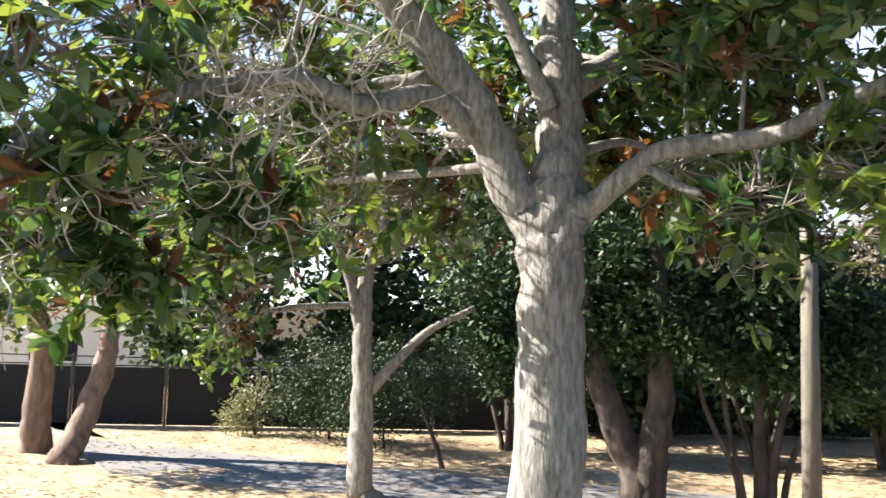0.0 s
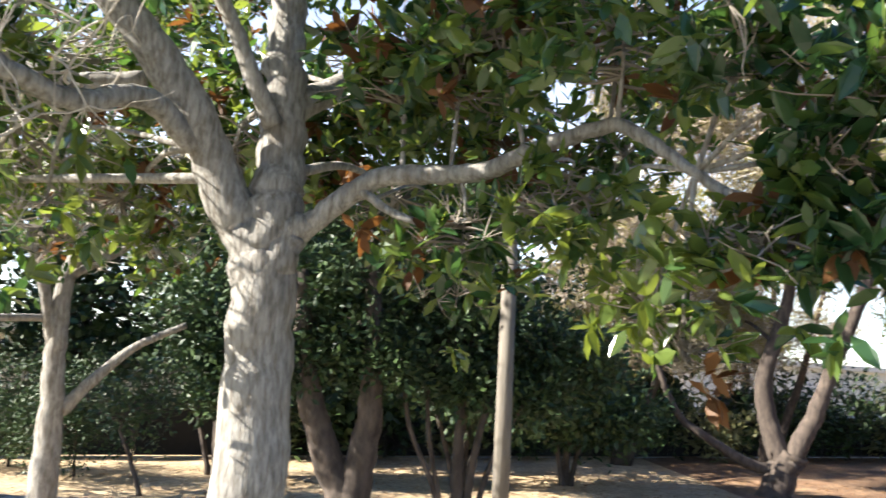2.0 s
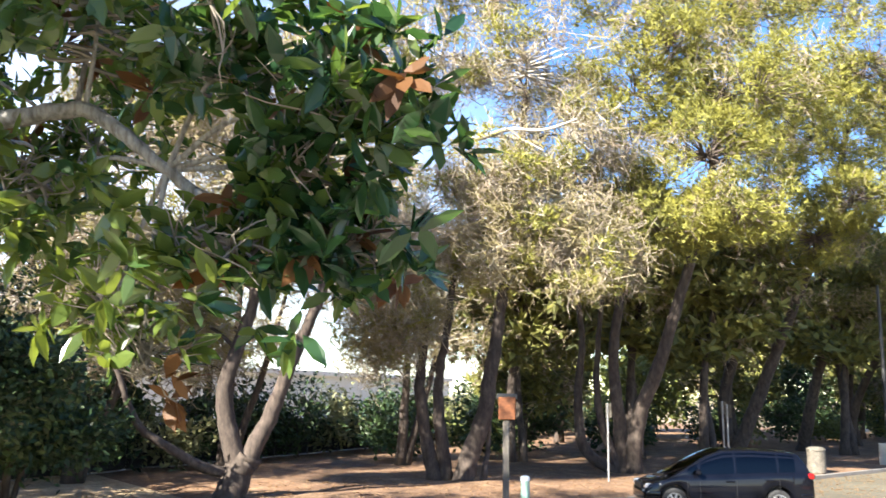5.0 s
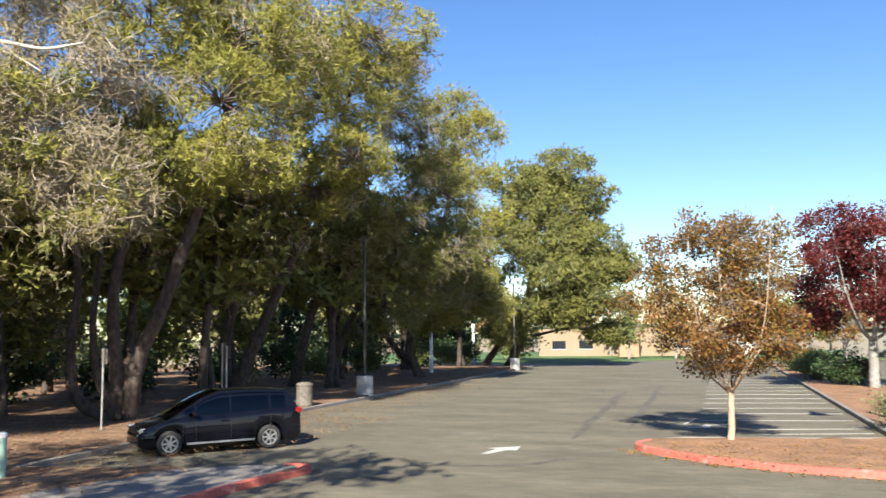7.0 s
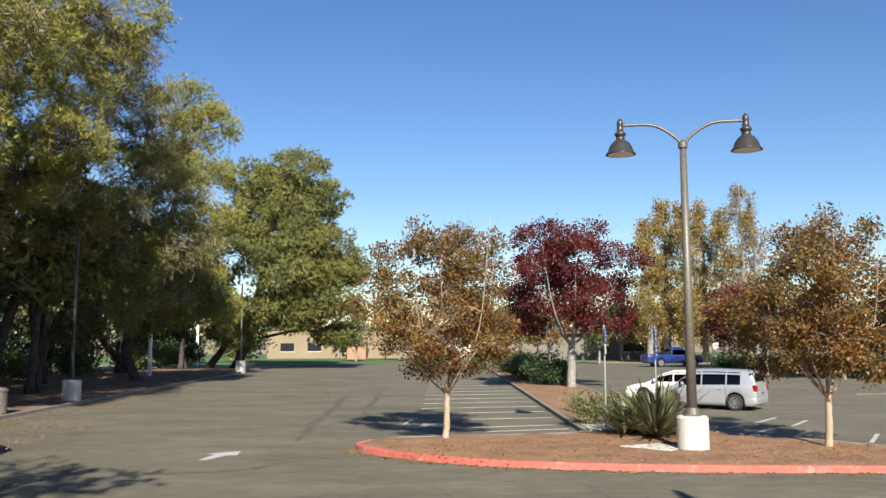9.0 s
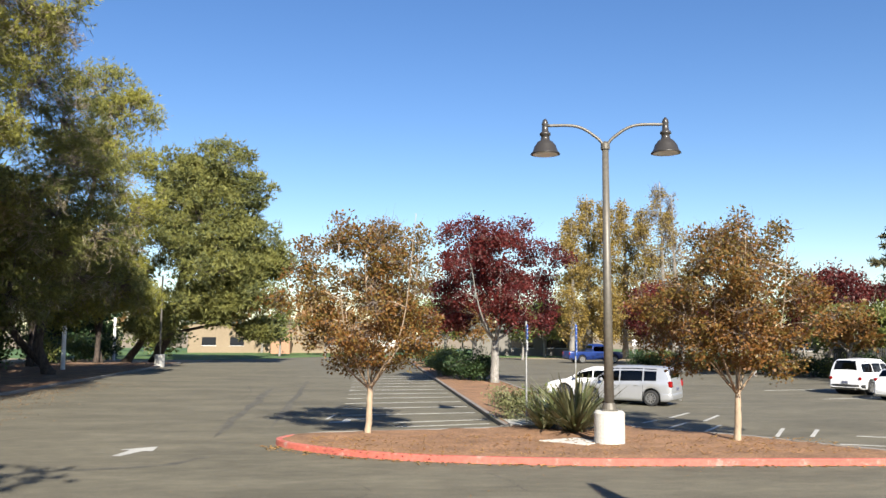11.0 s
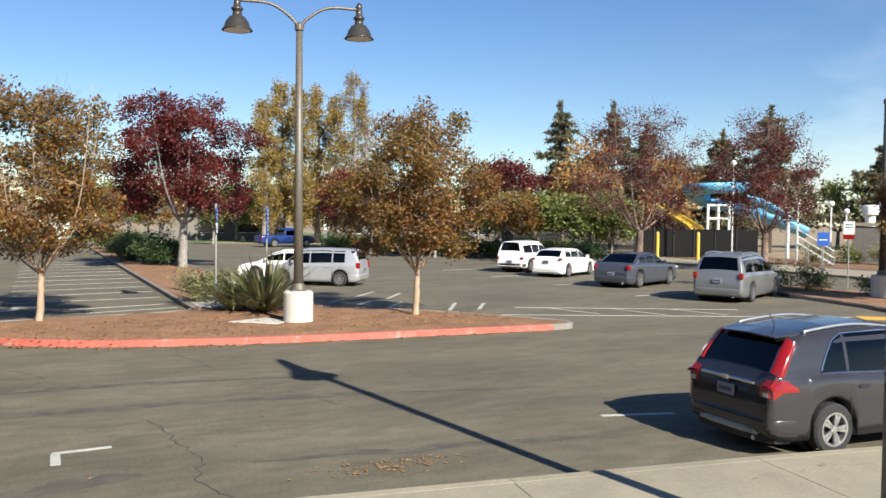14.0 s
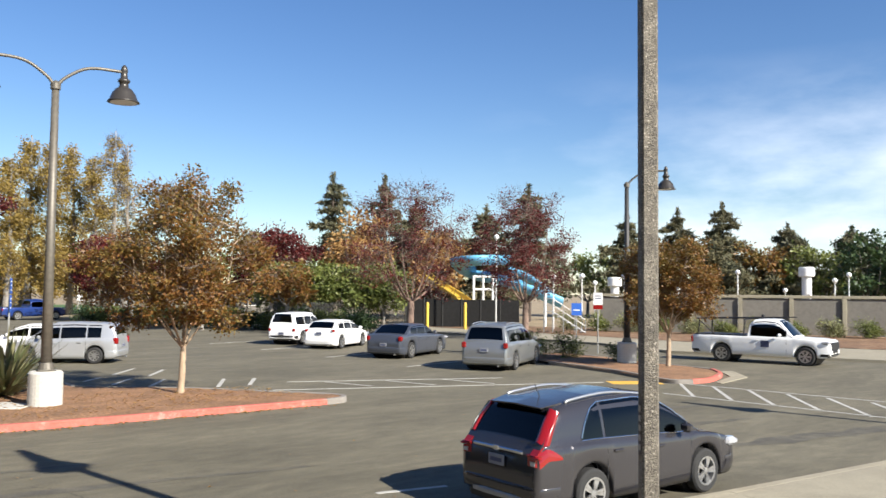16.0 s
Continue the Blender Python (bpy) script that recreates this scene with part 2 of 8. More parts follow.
WIN_DARK = material("window_glass", (0.02, 0.022, 0.025), 0.08, spec=0.6)
LAMP_GLASS = material("lamp_globe", (0.85, 0.85, 0.83), 0.3)
YELLOW = material("yellow_paint_gloss", (0.62, 0.42, 0.06), 0.5, noise_scale=5, dark=0.85, light=1.1)
SLIDE_BLUE = material("blue_fibreglass", (0.13, 0.38, 0.58), 0.4, noise_scale=3, dark=0.85, light=1.1)
TAIL_RED = material("red_lens", (0.21, 0.006, 0.006), 0.12, coat=0.6)
LENS = material("clear_lens", (0.42, 0.43, 0.45), 0.08, 0.3, coat=0.6)
PLATE = material("plate_white", (0.2, 0.21, 0.24), 0.5)
BAR_DARK = material("dark_print", (0.05, 0.06, 0.12), 0.6)

MAGNOLIA_LEAF = leaf_material("magnolia_leaf", [(0.009, 0.028, 0.014), (0.015, 0.042, 0.018), (0.028, 0.064, 0.02), (0.08, 0.115, 0.028)], 0.32, 0.25, 0.6, (3.6, 3.1, 1.6))
MAGNOLIA_BACK = leaf_material("magnolia_brown_leaf", [(0.035, 0.016, 0.008), (0.065, 0.028, 0.01), (0.12, 0.055, 0.018)], 0.25, 0.6, 0.3, (2.5, 2.2, 1.6))
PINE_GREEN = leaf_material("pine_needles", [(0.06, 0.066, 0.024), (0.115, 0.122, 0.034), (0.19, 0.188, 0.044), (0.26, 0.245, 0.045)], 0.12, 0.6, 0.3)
# darker needle ramp; part of the grove's shade is put into this colour
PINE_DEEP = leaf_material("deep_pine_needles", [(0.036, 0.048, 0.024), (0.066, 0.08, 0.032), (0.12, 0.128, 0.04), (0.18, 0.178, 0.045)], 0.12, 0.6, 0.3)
PINE_DEAD = leaf_material("dry_pine_twigs", [(0.10, 0.072, 0.052), (0.26, 0.205, 0.155), (0.36, 0.30, 0.235), (0.25, 0.215, 0.10)], 0.03, 0.8, 0.2)
CONIFER = leaf_material("conifer_needles", [(0.04, 0.052, 0.036), (0.07, 0.078, 0.045), (0.13, 0.115, 0.06)], 0.1, 0.6, 0.3)
BROWN_LEAF = leaf_material("brown_autumn_leaf", [(0.085, 0.034, 0.012), (0.155, 0.066, 0.018), (0.215, 0.10, 0.024), (0.155, 0.11, 0.028)], 0.3)
RED_LEAF = leaf_material("red_autumn_leaf", [(0.026, 0.005, 0.006), (0.066, 0.009, 0.010), (0.13, 0.021, 0.016)], 0.3)
YELLOW_LEAF = leaf_material("yellow_autumn_leaf", [(0.13, 0.105, 0.028), (0.235, 0.17, 0.042), (0.32, 0.225, 0.06)], 0.35)
ORANGE_LEAF = leaf_material("orange_autumn_leaf", [(0.2, 0.09, 0.04), (0.32, 0.17, 0.06), (0.38, 0.24, 0.09)], 0.35)
SHRUB_LEAF = leaf_material("dark_shrub_leaf", [(0.012, 0.027, 0.013), (0.021, 0.042, 0.018), (0.042, 0.072, 0.022)], 0.1, 0.5, 0.3)
BUSH_LEAF = leaf_material("bush_leaf", [(0.05, 0.08, 0.03), (0.10, 0.13, 0.035), (0.17, 0.19, 0.05)], 0.3)
OLIVE_LEAF = leaf_material("olive_leaf", [(0.09, 0.11, 0.05), (0.16, 0.17, 0.075), (0.24, 0.24, 0.11)], 0.3)
FLAX_LEAF = leaf_material("flax_leaf", [(0.06, 0.085, 0.03), (0.11, 0.13, 0.05), (0.19, 0.18, 0.09)], 0.2, 0.4, 0.5)


def glass_material():
    """Tinted car glass: dim see-through with a clear reflection."""
    m = bpy.data.materials.new("tinted_glass")
    m.use_nodes = True
    n, l = m.node_tree.nodes, m.node_tree.links
    n.clear()
    out, t, g = n.new("ShaderNodeOutputMaterial"), n.new("ShaderNodeBsdfTransparent"), n.new("ShaderNodeBsdfGlossy")
    t.inputs["Color"].default_value, g.inputs["Roughness"].default_value = (0.035, 0.04, 0.042, 1), 0.02
    f, mx = n.new("ShaderNodeFresnel"), n.new("ShaderNodeMixShader")
    f.inputs["IOR"].default_value = 1.5
    l.new(f.outputs[0], mx.inputs["Fac"])
    l.new(t.outputs[0], mx.inputs[1])
    l.new(g.outputs[0], mx.inputs[2])
    l.new(mx.outputs[0], out.inputs["Surface"])
    return m


CAR_GLASS = glass_material()


# ---- mesh helpers ----
class Shape:
    """Collects vertices and faces for one mesh."""

    def __init__(self):
        self.v, self.f, self.n = [], [], 0

    def add(self, verts, faces):
        self.v.append(np.asarray(verts, dtype=float).reshape(-1, 3))
        self.f.extend([[i + self.n for i in q] for q in faces])
        self.n += len(self.v[-1])
        return self

    def grid_faces(self, rows, cols, closed=False):
        out = []
        for i in range(rows - 1):
            for j in range(cols if closed else cols - 1):
                k = (j + 1) % cols
                out.append((i * cols + j, i * cols + k, (i + 1) * cols + k, (i + 1) * cols + j))
        return out

    def tube(self, path, radii, sides=8, cap=True):
        path = np.asarray(path, dtype=float)
        m = len(path)
        radii = np.broadcast_to(np.asarray(radii, dtype=float), (m,))
        tan = np.gradient(path, axis=0)
        tan /= np.linalg.norm(tan, axis=1)[:, None] + 1e-9
        ref = np.array([1.0, 0, 0]) if abs(tan[0][0]) < 0.7 else np.array([0, 1.0, 0])
        a = np.linspace(0, 2 * math.pi, sides, endpoint=False)
        rings = []
        for p, t, r in zip(path, tan, radii):
            ref = ref - t * (ref @ t)
            ref /= np.linalg.norm(ref) + 1e-9
            w = np.cross(t, ref)
            rings.append(p + r * (np.cos(a)[:, None] * ref + np.sin(a)[:, None] * w))
        faces = self.grid_faces(m, sides, True)
        if cap:
            faces += [tuple(range(sides))[::-1], tuple(range((m - 1) * sides, m * sides))]
        return self.add(np.concatenate(rings), faces)

    def lathe(self, profile, sides=20, at=(0, 0, 0), caps=True):
        a = np.linspace(0, 2 * math.pi, sides, endpoint=False)
        v = [(at[0] + r * math.cos(t), at[1] + r * math.sin(t), at[2] + z) for r, z in profile for t in a]
        f = [q for q in self.grid_faces(len(profile), sides, True)]
        f += [] if not caps else [tuple(range(sides))[::-1], tuple(range((len(profile) - 1) * sides, len(profile) * sides))]
        return self.add(v, f)

    def box(self, lo, hi, bevel=0.0):
        (x0, y0, z0), (x1, y1, z1) = lo, hi
        b = min(bevel, (x1 - x0) / 3, (y1 - y0) / 3, (z1 - z0) / 3)
        if b <= 0:
            v = [(x, y, z) for z in (z0, z1) for x, y in ((x0, y0), (x1, y0), (x1, y1), (x0, y1))]
            return self.add(v, [(3, 2, 1, 0), (4, 5, 6, 7), (0, 1, 5, 4), (1, 2, 6, 5), (2, 3, 7, 6), (3, 0, 4, 7)])
        rings = []
        for z, d in ((z0, b), (z0 + b, 0), (z1 - b, 0), (z1, b)):
            c = b
            xs0, xs1, ys0, ys1 = x0 + d, x1 - d, y0 + d, y1 - d
            rings += [(xs0 + c, ys0, z), (xs1 - c, ys0, z), (xs1, ys0 + c, z), (xs1, ys1 - c, z),
                      (xs1 - c, ys1, z), (xs0 + c, ys1, z), (xs0, ys1 - c, z), (xs0, ys0 + c, z)]
        f = self.grid_faces(4, 8, True) + [tuple(range(8))[::-1], tuple(range(24, 32))]
        return self.add(rings, f)

    def prism(self, outline, z0, z1, bevel=0.0):
        """A flat-topped slab over a counter-clockwise outline."""
        n = len(outline)
        o = np.asarray(outline, dtype=float)
        if bevel:
            prev, nxt = np.roll(o, 1, 0), np.roll(o, -1, 0)
            d = nxt - prev
            d /= np.linalg.norm(d, axis=1)[:, None] + 1e-9
            inner = o + np.stack([-d[:, 1], d[:, 0]], 1) * bevel
            v = [(*p, z0) for p in o] + [(*p, z1 - bevel) for p in o] + [(*p, z1) for p in inner]
            f = self.grid_faces(3, n, True) + [tuple(range(n))[::-1], tuple(range(2 * n, 3 * n))]
        else:
            v = [(*p, z0) for p in o] + [(*p, z1) for p in o]
            f = self.grid_faces(2, n, True) + [tuple(range(n))[::-1], tuple(range(n, 2 * n))]
        return self.add(v, f)

    def mesh(self, name, mat, smooth=False):
        me = bpy.data.meshes.new(name)
        v = np.concatenate(self.v) if self.v else np.zeros((0, 3))
        me.from_pydata(v.tolist(), [], self.f)
        me.materials.append(mat)
        if smooth:
            me.polygons.foreach_set("use_smooth", [True] * len(me.polygons))
        me.update()
        return me


def part(name, shape, mat, parent=None, label="", smooth=False, at=None):
    """One mesh object under a thing or a part."""
    ob = new(name, shape.mesh(name, mat, smooth))
    if parent is not None:
        ob.parent = parent
    if at is not None:
        ob.matrix_basis = at
    return tagged(ob, label)


def thing(name, label, category, m=None, group="", kind=""):
    """An empty at a thing's base, which holds its parts."""
    ob = new(name)
    ob.empty_display_size = 0.2
    if m is not None:
        ob.matrix_basis = m
    return tagged(ob, label, category, group, kind)


def single(name, shape, mat, label, category, kind="", group="", smooth=False):
    return tagged(part(name, shape, mat, smooth=smooth), label, category, group, kind)


def smooth_path(points, per=6):
    """A curve through the points."""
    p = np.asarray(points, dtype=float)
    if len(p) < 3:
        t = np.linspace(0, 1, per + 1)[:, None]
        return p[0] * (1 - t) + p[-1] * t
    q = np.vstack([2 * p[0] - p[1], p, 2 * p[-1] - p[-2]])
    out = []
    for i in range(1, len(q) - 2):
        for s in np.linspace(0, 1, per, endpoint=False):
            out.append(0.5 * (2 * q[i] + (q[i + 1] - q[i - 1]) * s + (2 * q[i - 1] - 5 * q[i] + 4 * q[i + 1] - q[i + 2]) * s ** 2
                              + (3 * q[i] - q[i - 1] - 3 * q[i + 1] + q[i + 2]) * s ** 3))
    return np.array(out + [p[-1]])


# ---- ground ----
def arc(cx, cy, r, a0, a1, n=10):
    return [(cx + r * math.cos(radians(a)), cy + r * math.sin(radians(a))) for a in np.linspace(a0, a1, n)]


def strip(line, width, z0, z1, bevel=0.015):
    """A kerb or band that follows a line, its near side on the line and its width to the left of it."""
    p = np.asarray(line, dtype=float)
    d = np.gradient(p, axis=0)
    d /= np.linalg.norm(d, axis=1)[:, None]
    q = p + np.stack([-d[:, 1], d[:, 0]], 1) * width
    s, n = Shape(), len(p)
    e = np.stack([-d[:, 1], d[:, 0]], 1)
    rings = np.concatenate([np.column_stack([a, np.full(n, z)]) for a, z in
                            ((p, z0), (p + e * 0.01, z1 - bevel), (p + e * (0.01 + bevel), z1), (q - e * bevel, z1), (q, z1 - bevel), (q, z0))])
    f = []
    for k in range(5):
        for i in range(n - 1):
            f.append((k * n + i, k * n + i + 1, (k + 1) * n + i + 1, (k + 1) * n + i))
    f += [tuple(k * n for k in range(6)), tuple(k * n + n - 1 for k in range(5, -1, -1))]
    return s.add(rings, f)


def sheet(name, outline, z, mat, label, category, thick=0.3):
    return single(name, Shape().prism(outline, z - thick, z), mat, label, category, "structure")


def rough_sheet(name, outline, z, mat, label, category, step=0.45, amp=0.05, edge=0.0):
    """A bed of loose ground with small humps, cut to its outline."""
    bm = bmesh.new()
    f = bm.faces.new([bm.verts.new((x, y, z)) for x, y in outline])
    if f.normal.z < 0 or (f.normal_update() or f.normal.z) < 0:
        f.normal_flip()
    xs, ys = [p[0] for p in outline], [p[1] for p in outline]
    for lo, hi, no, ax in ((min(xs), max(xs), (1, 0, 0), 0), (min(ys), max(ys), (0, 1, 0), 1)):
        c = lo + step
        while c < hi:
            co = (c, 0, 0) if ax == 0 else (0, c, 0)
            bmesh.ops.bisect_plane(bm, geom=bm.verts[:] + bm.edges[:] + bm.faces[:], plane_co=co, plane_no=no)
            c += step
    for v in bm.verts:
        if not v.is_boundary:
            v.co.z += edge + amp * (noise.noise((v.co.x * 0.5, v.co.y * 0.5, 3)) + 0.6 * noise.noise((v.co.x * 1.7, v.co.y * 1.7, 7)))
    me = bpy.data.meshes.new(name)
    bm.to_mesh(me)
    bm.free()
    me.materials.append(mat)
    me.polygons.foreach_set("use_smooth", [True] * len(me.polygons))
    return tagged(new(name, me), label, category, kind="structure")


sheet("ground", [(-1500, -1500), (1500, -1500), (1500, 1500), (-1500, 1500)], -0.06, DRY, "dry bare earth reaching to the horizon", "ground", 0.5)
sheet("road", [(-17.4, 78), (-16.2, 30), (-15.3, 15.5), (-11.0, 16.2), (-9.2, 9.0), (-9.2, -30), (60, -30), (60, 14), (42, 22), (36, 90), (-6, 103), (-16, 90)],
      0.0, ASPHALT, "worn grey asphalt of a car park with faint cracks", "road", 0.04)
sheet("lawn", [(-60, 100), (-16, 92), (-6, 105), (70, 100), (70, 160), (-60, 160)], -0.03, GRASS, "green mown lawn beyond the car park", "lawn", 0.02)

# the tree-covered bed, with its kerb
BED = [(-17.6, 80), (-16.4, 30), (-15.5, 15.6), (-11.4, 16.4), (-9.7, 12), (-9.67, 9), (-34.36, 9), (-48, 40), (-70, 80)]
rough_sheet("tree_bed", BED, 0.10, LITTER, "bed of fallen pine needles and dry leaves under trees", "ground", 0.8, 0.07, 0.03)
# verge of pale straw; missing sunlight is put into its colour
rough_sheet("dry_verge", [(-9.67, 9), (-9.6, -30), (-36, -30), (-26, -10), (-34.36, 9)], 0.10, SUNLIT_STRAW, "dry straw-covered ground round the trees, paled to stand in for sunlight", "ground", 0.8, 0.06, 0.03)
single("kerb", strip(smooth_path([(-17.35, 80), (-16.75, 55), (-16.2, 30), (-15.6, 19), (-15.25, 15.4)], 5)[::-1], 0.16, -0.02, 0.14), CONCRETE_OLD,
       "weathered grey concrete kerb along the tree bed", "kerb", "structure")
sheet("path", [(-26, -24), (-21.5, -24), (-16.9, -12.6), (-16.1, -6.6), (-16.3, 1), (-13.6, 1), (-13.4, -5.7), (-13.4, -10)][::-1], 0.155, PATH,
      "pale worn asphalt footpath between the trees", "path", 0.05)
sheet("side_walk", [(-11.5, 16.0), (-12.4, 13.0), (-12.0, 4), (-9.4, 4), (-9.35, 13.8), (-9.1, 17.0), (-9.9, 17.0)], 0.135, CONCRETE_OLD, "grey concrete walk strewn with needles", "pavement", 0.15)
red = thing("red_kerb", "faded red-painted kerb with a rounded end", "kerb", kind="structure")
part("kerb_stone", strip(smooth_path([(-9.15, 4), (-9.2, 11), (-9.1, 14.5), (-8.75, 16.7), (-8.95, 17.3), (-9.5, 17.35)], 6), 0.18, -0.02, 0.15), RED_PAINT, red)

# the near pavement, slab by slab
FRONT = [(-9.2, 8.6), (-2.2, 8.0), (-0.8, 7.95), (2.1, 7.85), (4.55, 7.5), (7.6, 7.05), (11.2, 6.45), (14.8, 5.95), (20, 5.2), (27, 4.2)]
walk_base = thing("pavement", "pale concrete pavement of large jointed slabs", "pavement", kind="structure")
for (ax, ay), (bx, by) in zip(FRONT, FRONT[1:]):
    g = 0.004
    # kerb edge and two rows of slabs behind it
    part("kerb_stone", Shape().prism([(ax + g, ay - 0.16), (bx - g, by - 0.16), (bx - g, by), (ax + g, ay)], -0.02, 0.116, 0.008), CONCRETE, walk_base)
    for k in range(3):
        y0, y1 = 0.163 + k * 2.2, 0.163 + (k + 1) * 2.2 - 0.007
        sx = 0.16
        part("slab", Shape().prism([(ax + g - sx * y1, ay - y1), (bx - g - sx * y1, by - y1), (bx - g - sx * y0, by - y0), (ax + g - sx * y0, ay - y0)], -0.02, 0.118 + 0.003 * (k % 2), 0.004),
             CONCRETE, walk_base)
sheet("pavement_rear", [(-30, -30), (60, -30), (60, -1), (27, -2.0), (14.8, -0.3), (4.55, 1.0), (-0.8, 1.5), (-9.3, 2.1)], 0.10, CONCRETE, "concrete pavement around the building", "pavement", 0.12)

# ---- the island with its red kerb ----
front_line = [(-2.05, 23.6), (-2.35, 22.9), (-2.2, 22.2), (-1.6, 21.4), (-0.4, 20.4), (1.1, 19.55), (3.3, 18.95), (5.7, 18.6), (9.5, 18.4), (12.2, 18.25)]
end_line = [(12.2, 18.25), (12.8, 18.35), (13.1, 18.75), (13.0, 19.35), (12.2, 20.6)]
back_right = [(12.2, 20.6), (10.6, 22.9), (8.2, 25.2)]
median_right = [(8.2, 25.2), (8.0, 40), (8.0, 84)]
median_left = [(4.1, 84), (4.15, 48), (4.2, 27.6), (4.25, 25.6)]
back_left = [(4.25, 25.6), (2.8, 25.1), (-0.4, 24.55), (-1.4, 24.3), (-2.05, 23.6)]
island_kerb = thing("island_kerb", "island kerb of concrete, its front painted faded red", "kerb", kind="structure")
part("kerb_stone", strip(smooth_path(front_line, 5), 0.17, -0.02, 0.15), RED_PAINT, island_kerb, "red-painted kerb with worn patches")
part("kerb_stone", strip(smooth_path(end_line, 6), 0.17, -0.02, 0.15), CONCRETE_OLD, island_kerb)
part("kerb_stone", strip(smooth_path(back_right, 5), 0.17, -0.02, 0.14), CONCRETE_OLD, island_kerb)
part("kerb_stone", strip(smooth_path(median_right, 5), 0.17, -0.02, 0.14), CONCRETE_OLD, island_kerb)
part("kerb_stone", strip(smooth_path(median_left, 5), 0.17, -0.02, 0.14), CONCRETE_OLD, island_kerb)
part("kerb_stone", strip(smooth_path(back_left, 5), 0.17, -0.02, 0.13), CONCRETE_OLD, island_kerb)
isl = front_line + end_line[1:] + back_right[1:] + median_right[1:] + median_left + back_left[1:-1]
rough_sheet("mulch_bed", isl, 0.105, MULCH, "island bed of red-brown wood mulch", "mulch bed", 0.45, 0.035, 0.03)
single("median_slab", Shape().prism([(4.4, 25.7), (6.6, 25.7), (6.6, 27.1), (4.4, 27.3)], 0.1, 0.17, 0.015), CONCRETE_WHITE, "pale concrete slab at the head of the median", "slab", "structure")
single("utility_cover", Shape().prism([(4.5, 21.9), (5.55, 20.95), (6.05, 21.6), (5.6, 22.4)], 0.12, 0.16, 0.01), CONCRETE_WHITE, "flat concrete utility cover set in the mulch", "utility cover")

# ---- the second island ----
isl2 = [(26.25, 23.1), (25.3, 19.0), (24.2, 16.6), (24.1, 15.7), (24.6, 15.3), (25.6, 15.25), (27.6, 16.0), (28.9, 17.1), (29.6, 20.5), (31.0, 26.5), (27.5, 26.8)]
rough_sheet("mulch_bed_far", isl2, 0.10, MULCH, "small island bed of red-brown mulch", "mulch bed", 0.5, 0.03, 0.03)
k2 = thing("island_kerb_far", "kerb of the small island, its tip painted red", "kerb", kind="structure")
part("kerb_stone", strip(smooth_path(isl2[0:5], 5), 0.17, -0.02, 0.14), CONCRETE_OLD, k2)
part("kerb_stone", strip(smooth_path(isl2[4:8], 5), 0.17, -0.02, 0.15), RED_PAINT, k2, "red-painted tip")
part("kerb_stone", strip(smooth_path(isl2[7:10], 5), 0.17, -0.02, 0.14), CONCRETE_OLD, k2)
single("island_apron", Shape().prism([(25.4, 14.75), (28.1, 15.3), (29.9, 16.9), (29.3, 17.1), (27.75, 15.78), (25.5, 15.05)], -0.02, 0.02, 0.004), CONCRETE, "pale concrete gutter round the island tip", "gutter", "structure")

# ---- the far pavement on the right ----
sheet("far_pavement", [(36.3, 24), (39.5, 14), (46, -20), (52, -20), (47, 17), (44, 26), (44, 70), (40, 70), (38.5, 30)], 0.13, CONCRETE, "pale concrete pavement across the road", "pavement", 0.15)
rough_sheet("far_bed", [(47, 17), (52, -20), (75, -20), (62, 30), (53, 46), (44, 56), (44, 26)], 0.15, LITTER, "planted bed with dry leaves along the wall", "ground", 1.5, 0.06, 0.02)


# ---- painted markings ----
def line_mark(a, b, w=0.1, mat=LINE, label="worn white painted parking line", name="parking_line", group="parking lines"):
    a, b = np.array(a, float), np.array(b, float)
    d = (b - a) / np.linalg.norm(b - a)
    e = np.array([-d[1], d[0]]) * w / 2
    return single(name, Shape().prism([a - e, b - e, b + e, a + e], -0.01, 0.005), mat, label, "road marking", "", group)


for y in (25.7, 26.9, 28.2, 30.7, 33.3, 35.7, 38.3, 40.9, 43.6, 46.3, 49.0, 51.7, 54.4, 57.1):
    line_mark((-0.9 if y > 30 else 0.9, y - 0.35), (4.0, y + 0.5))
line_mark((-1.35, 29.0), (-1.1, 30.6), 0.1)
for x0, y0, x1, y1 in ((9.1, 27.4, 9.9, 28.3), (9.5, 26.0, 10.6, 27.4), (10.0, 24.6, 11.4, 26.6), (11.8, 23.6, 13.0, 25.6), (12.8, 23.5, 13.9, 25.2),
                       (10.6, 29.0, 12.0, 30.8), (11.4, 27.9, 12.7, 29.8)):
    line_mark((x0, y0), (x1, y1), 0.12)
line_mark((12.7, 21.9), (22.5, 17.4), 0.1)
line_mark((14.2, 23.6), (20.8, 20.4), 0.1)
for x0, y0 in ((15.2, 22.9), (17.0, 22.0), (18.8, 21.2)):
    line_mark((x0, y0), (x0 + 0.5, y0 - 1.9), 0.1)
for k in range(8):
    line_mark((21.55, 13.4 - 1.23 * k), (24.4, 15.7 - 1.22 * k), 0.11)
line_mark((21.5, 14.4), (21.8, 4.5), 0.1)
line_mark((24.3, 16.0), (25.2, 5.5), 0.1)
line_mark((22.6, 17.2), (24.0, 16.2), 0.9, YELLOW_LINE, "yellow painted tactile strip at the kerb ramp", "yellow_strip", "")
for y in (26.2, 32.0, 37.7, 43.4):
    line_mark((20.8, y - 0.6), (25.5, y + 0.5), 0.1)
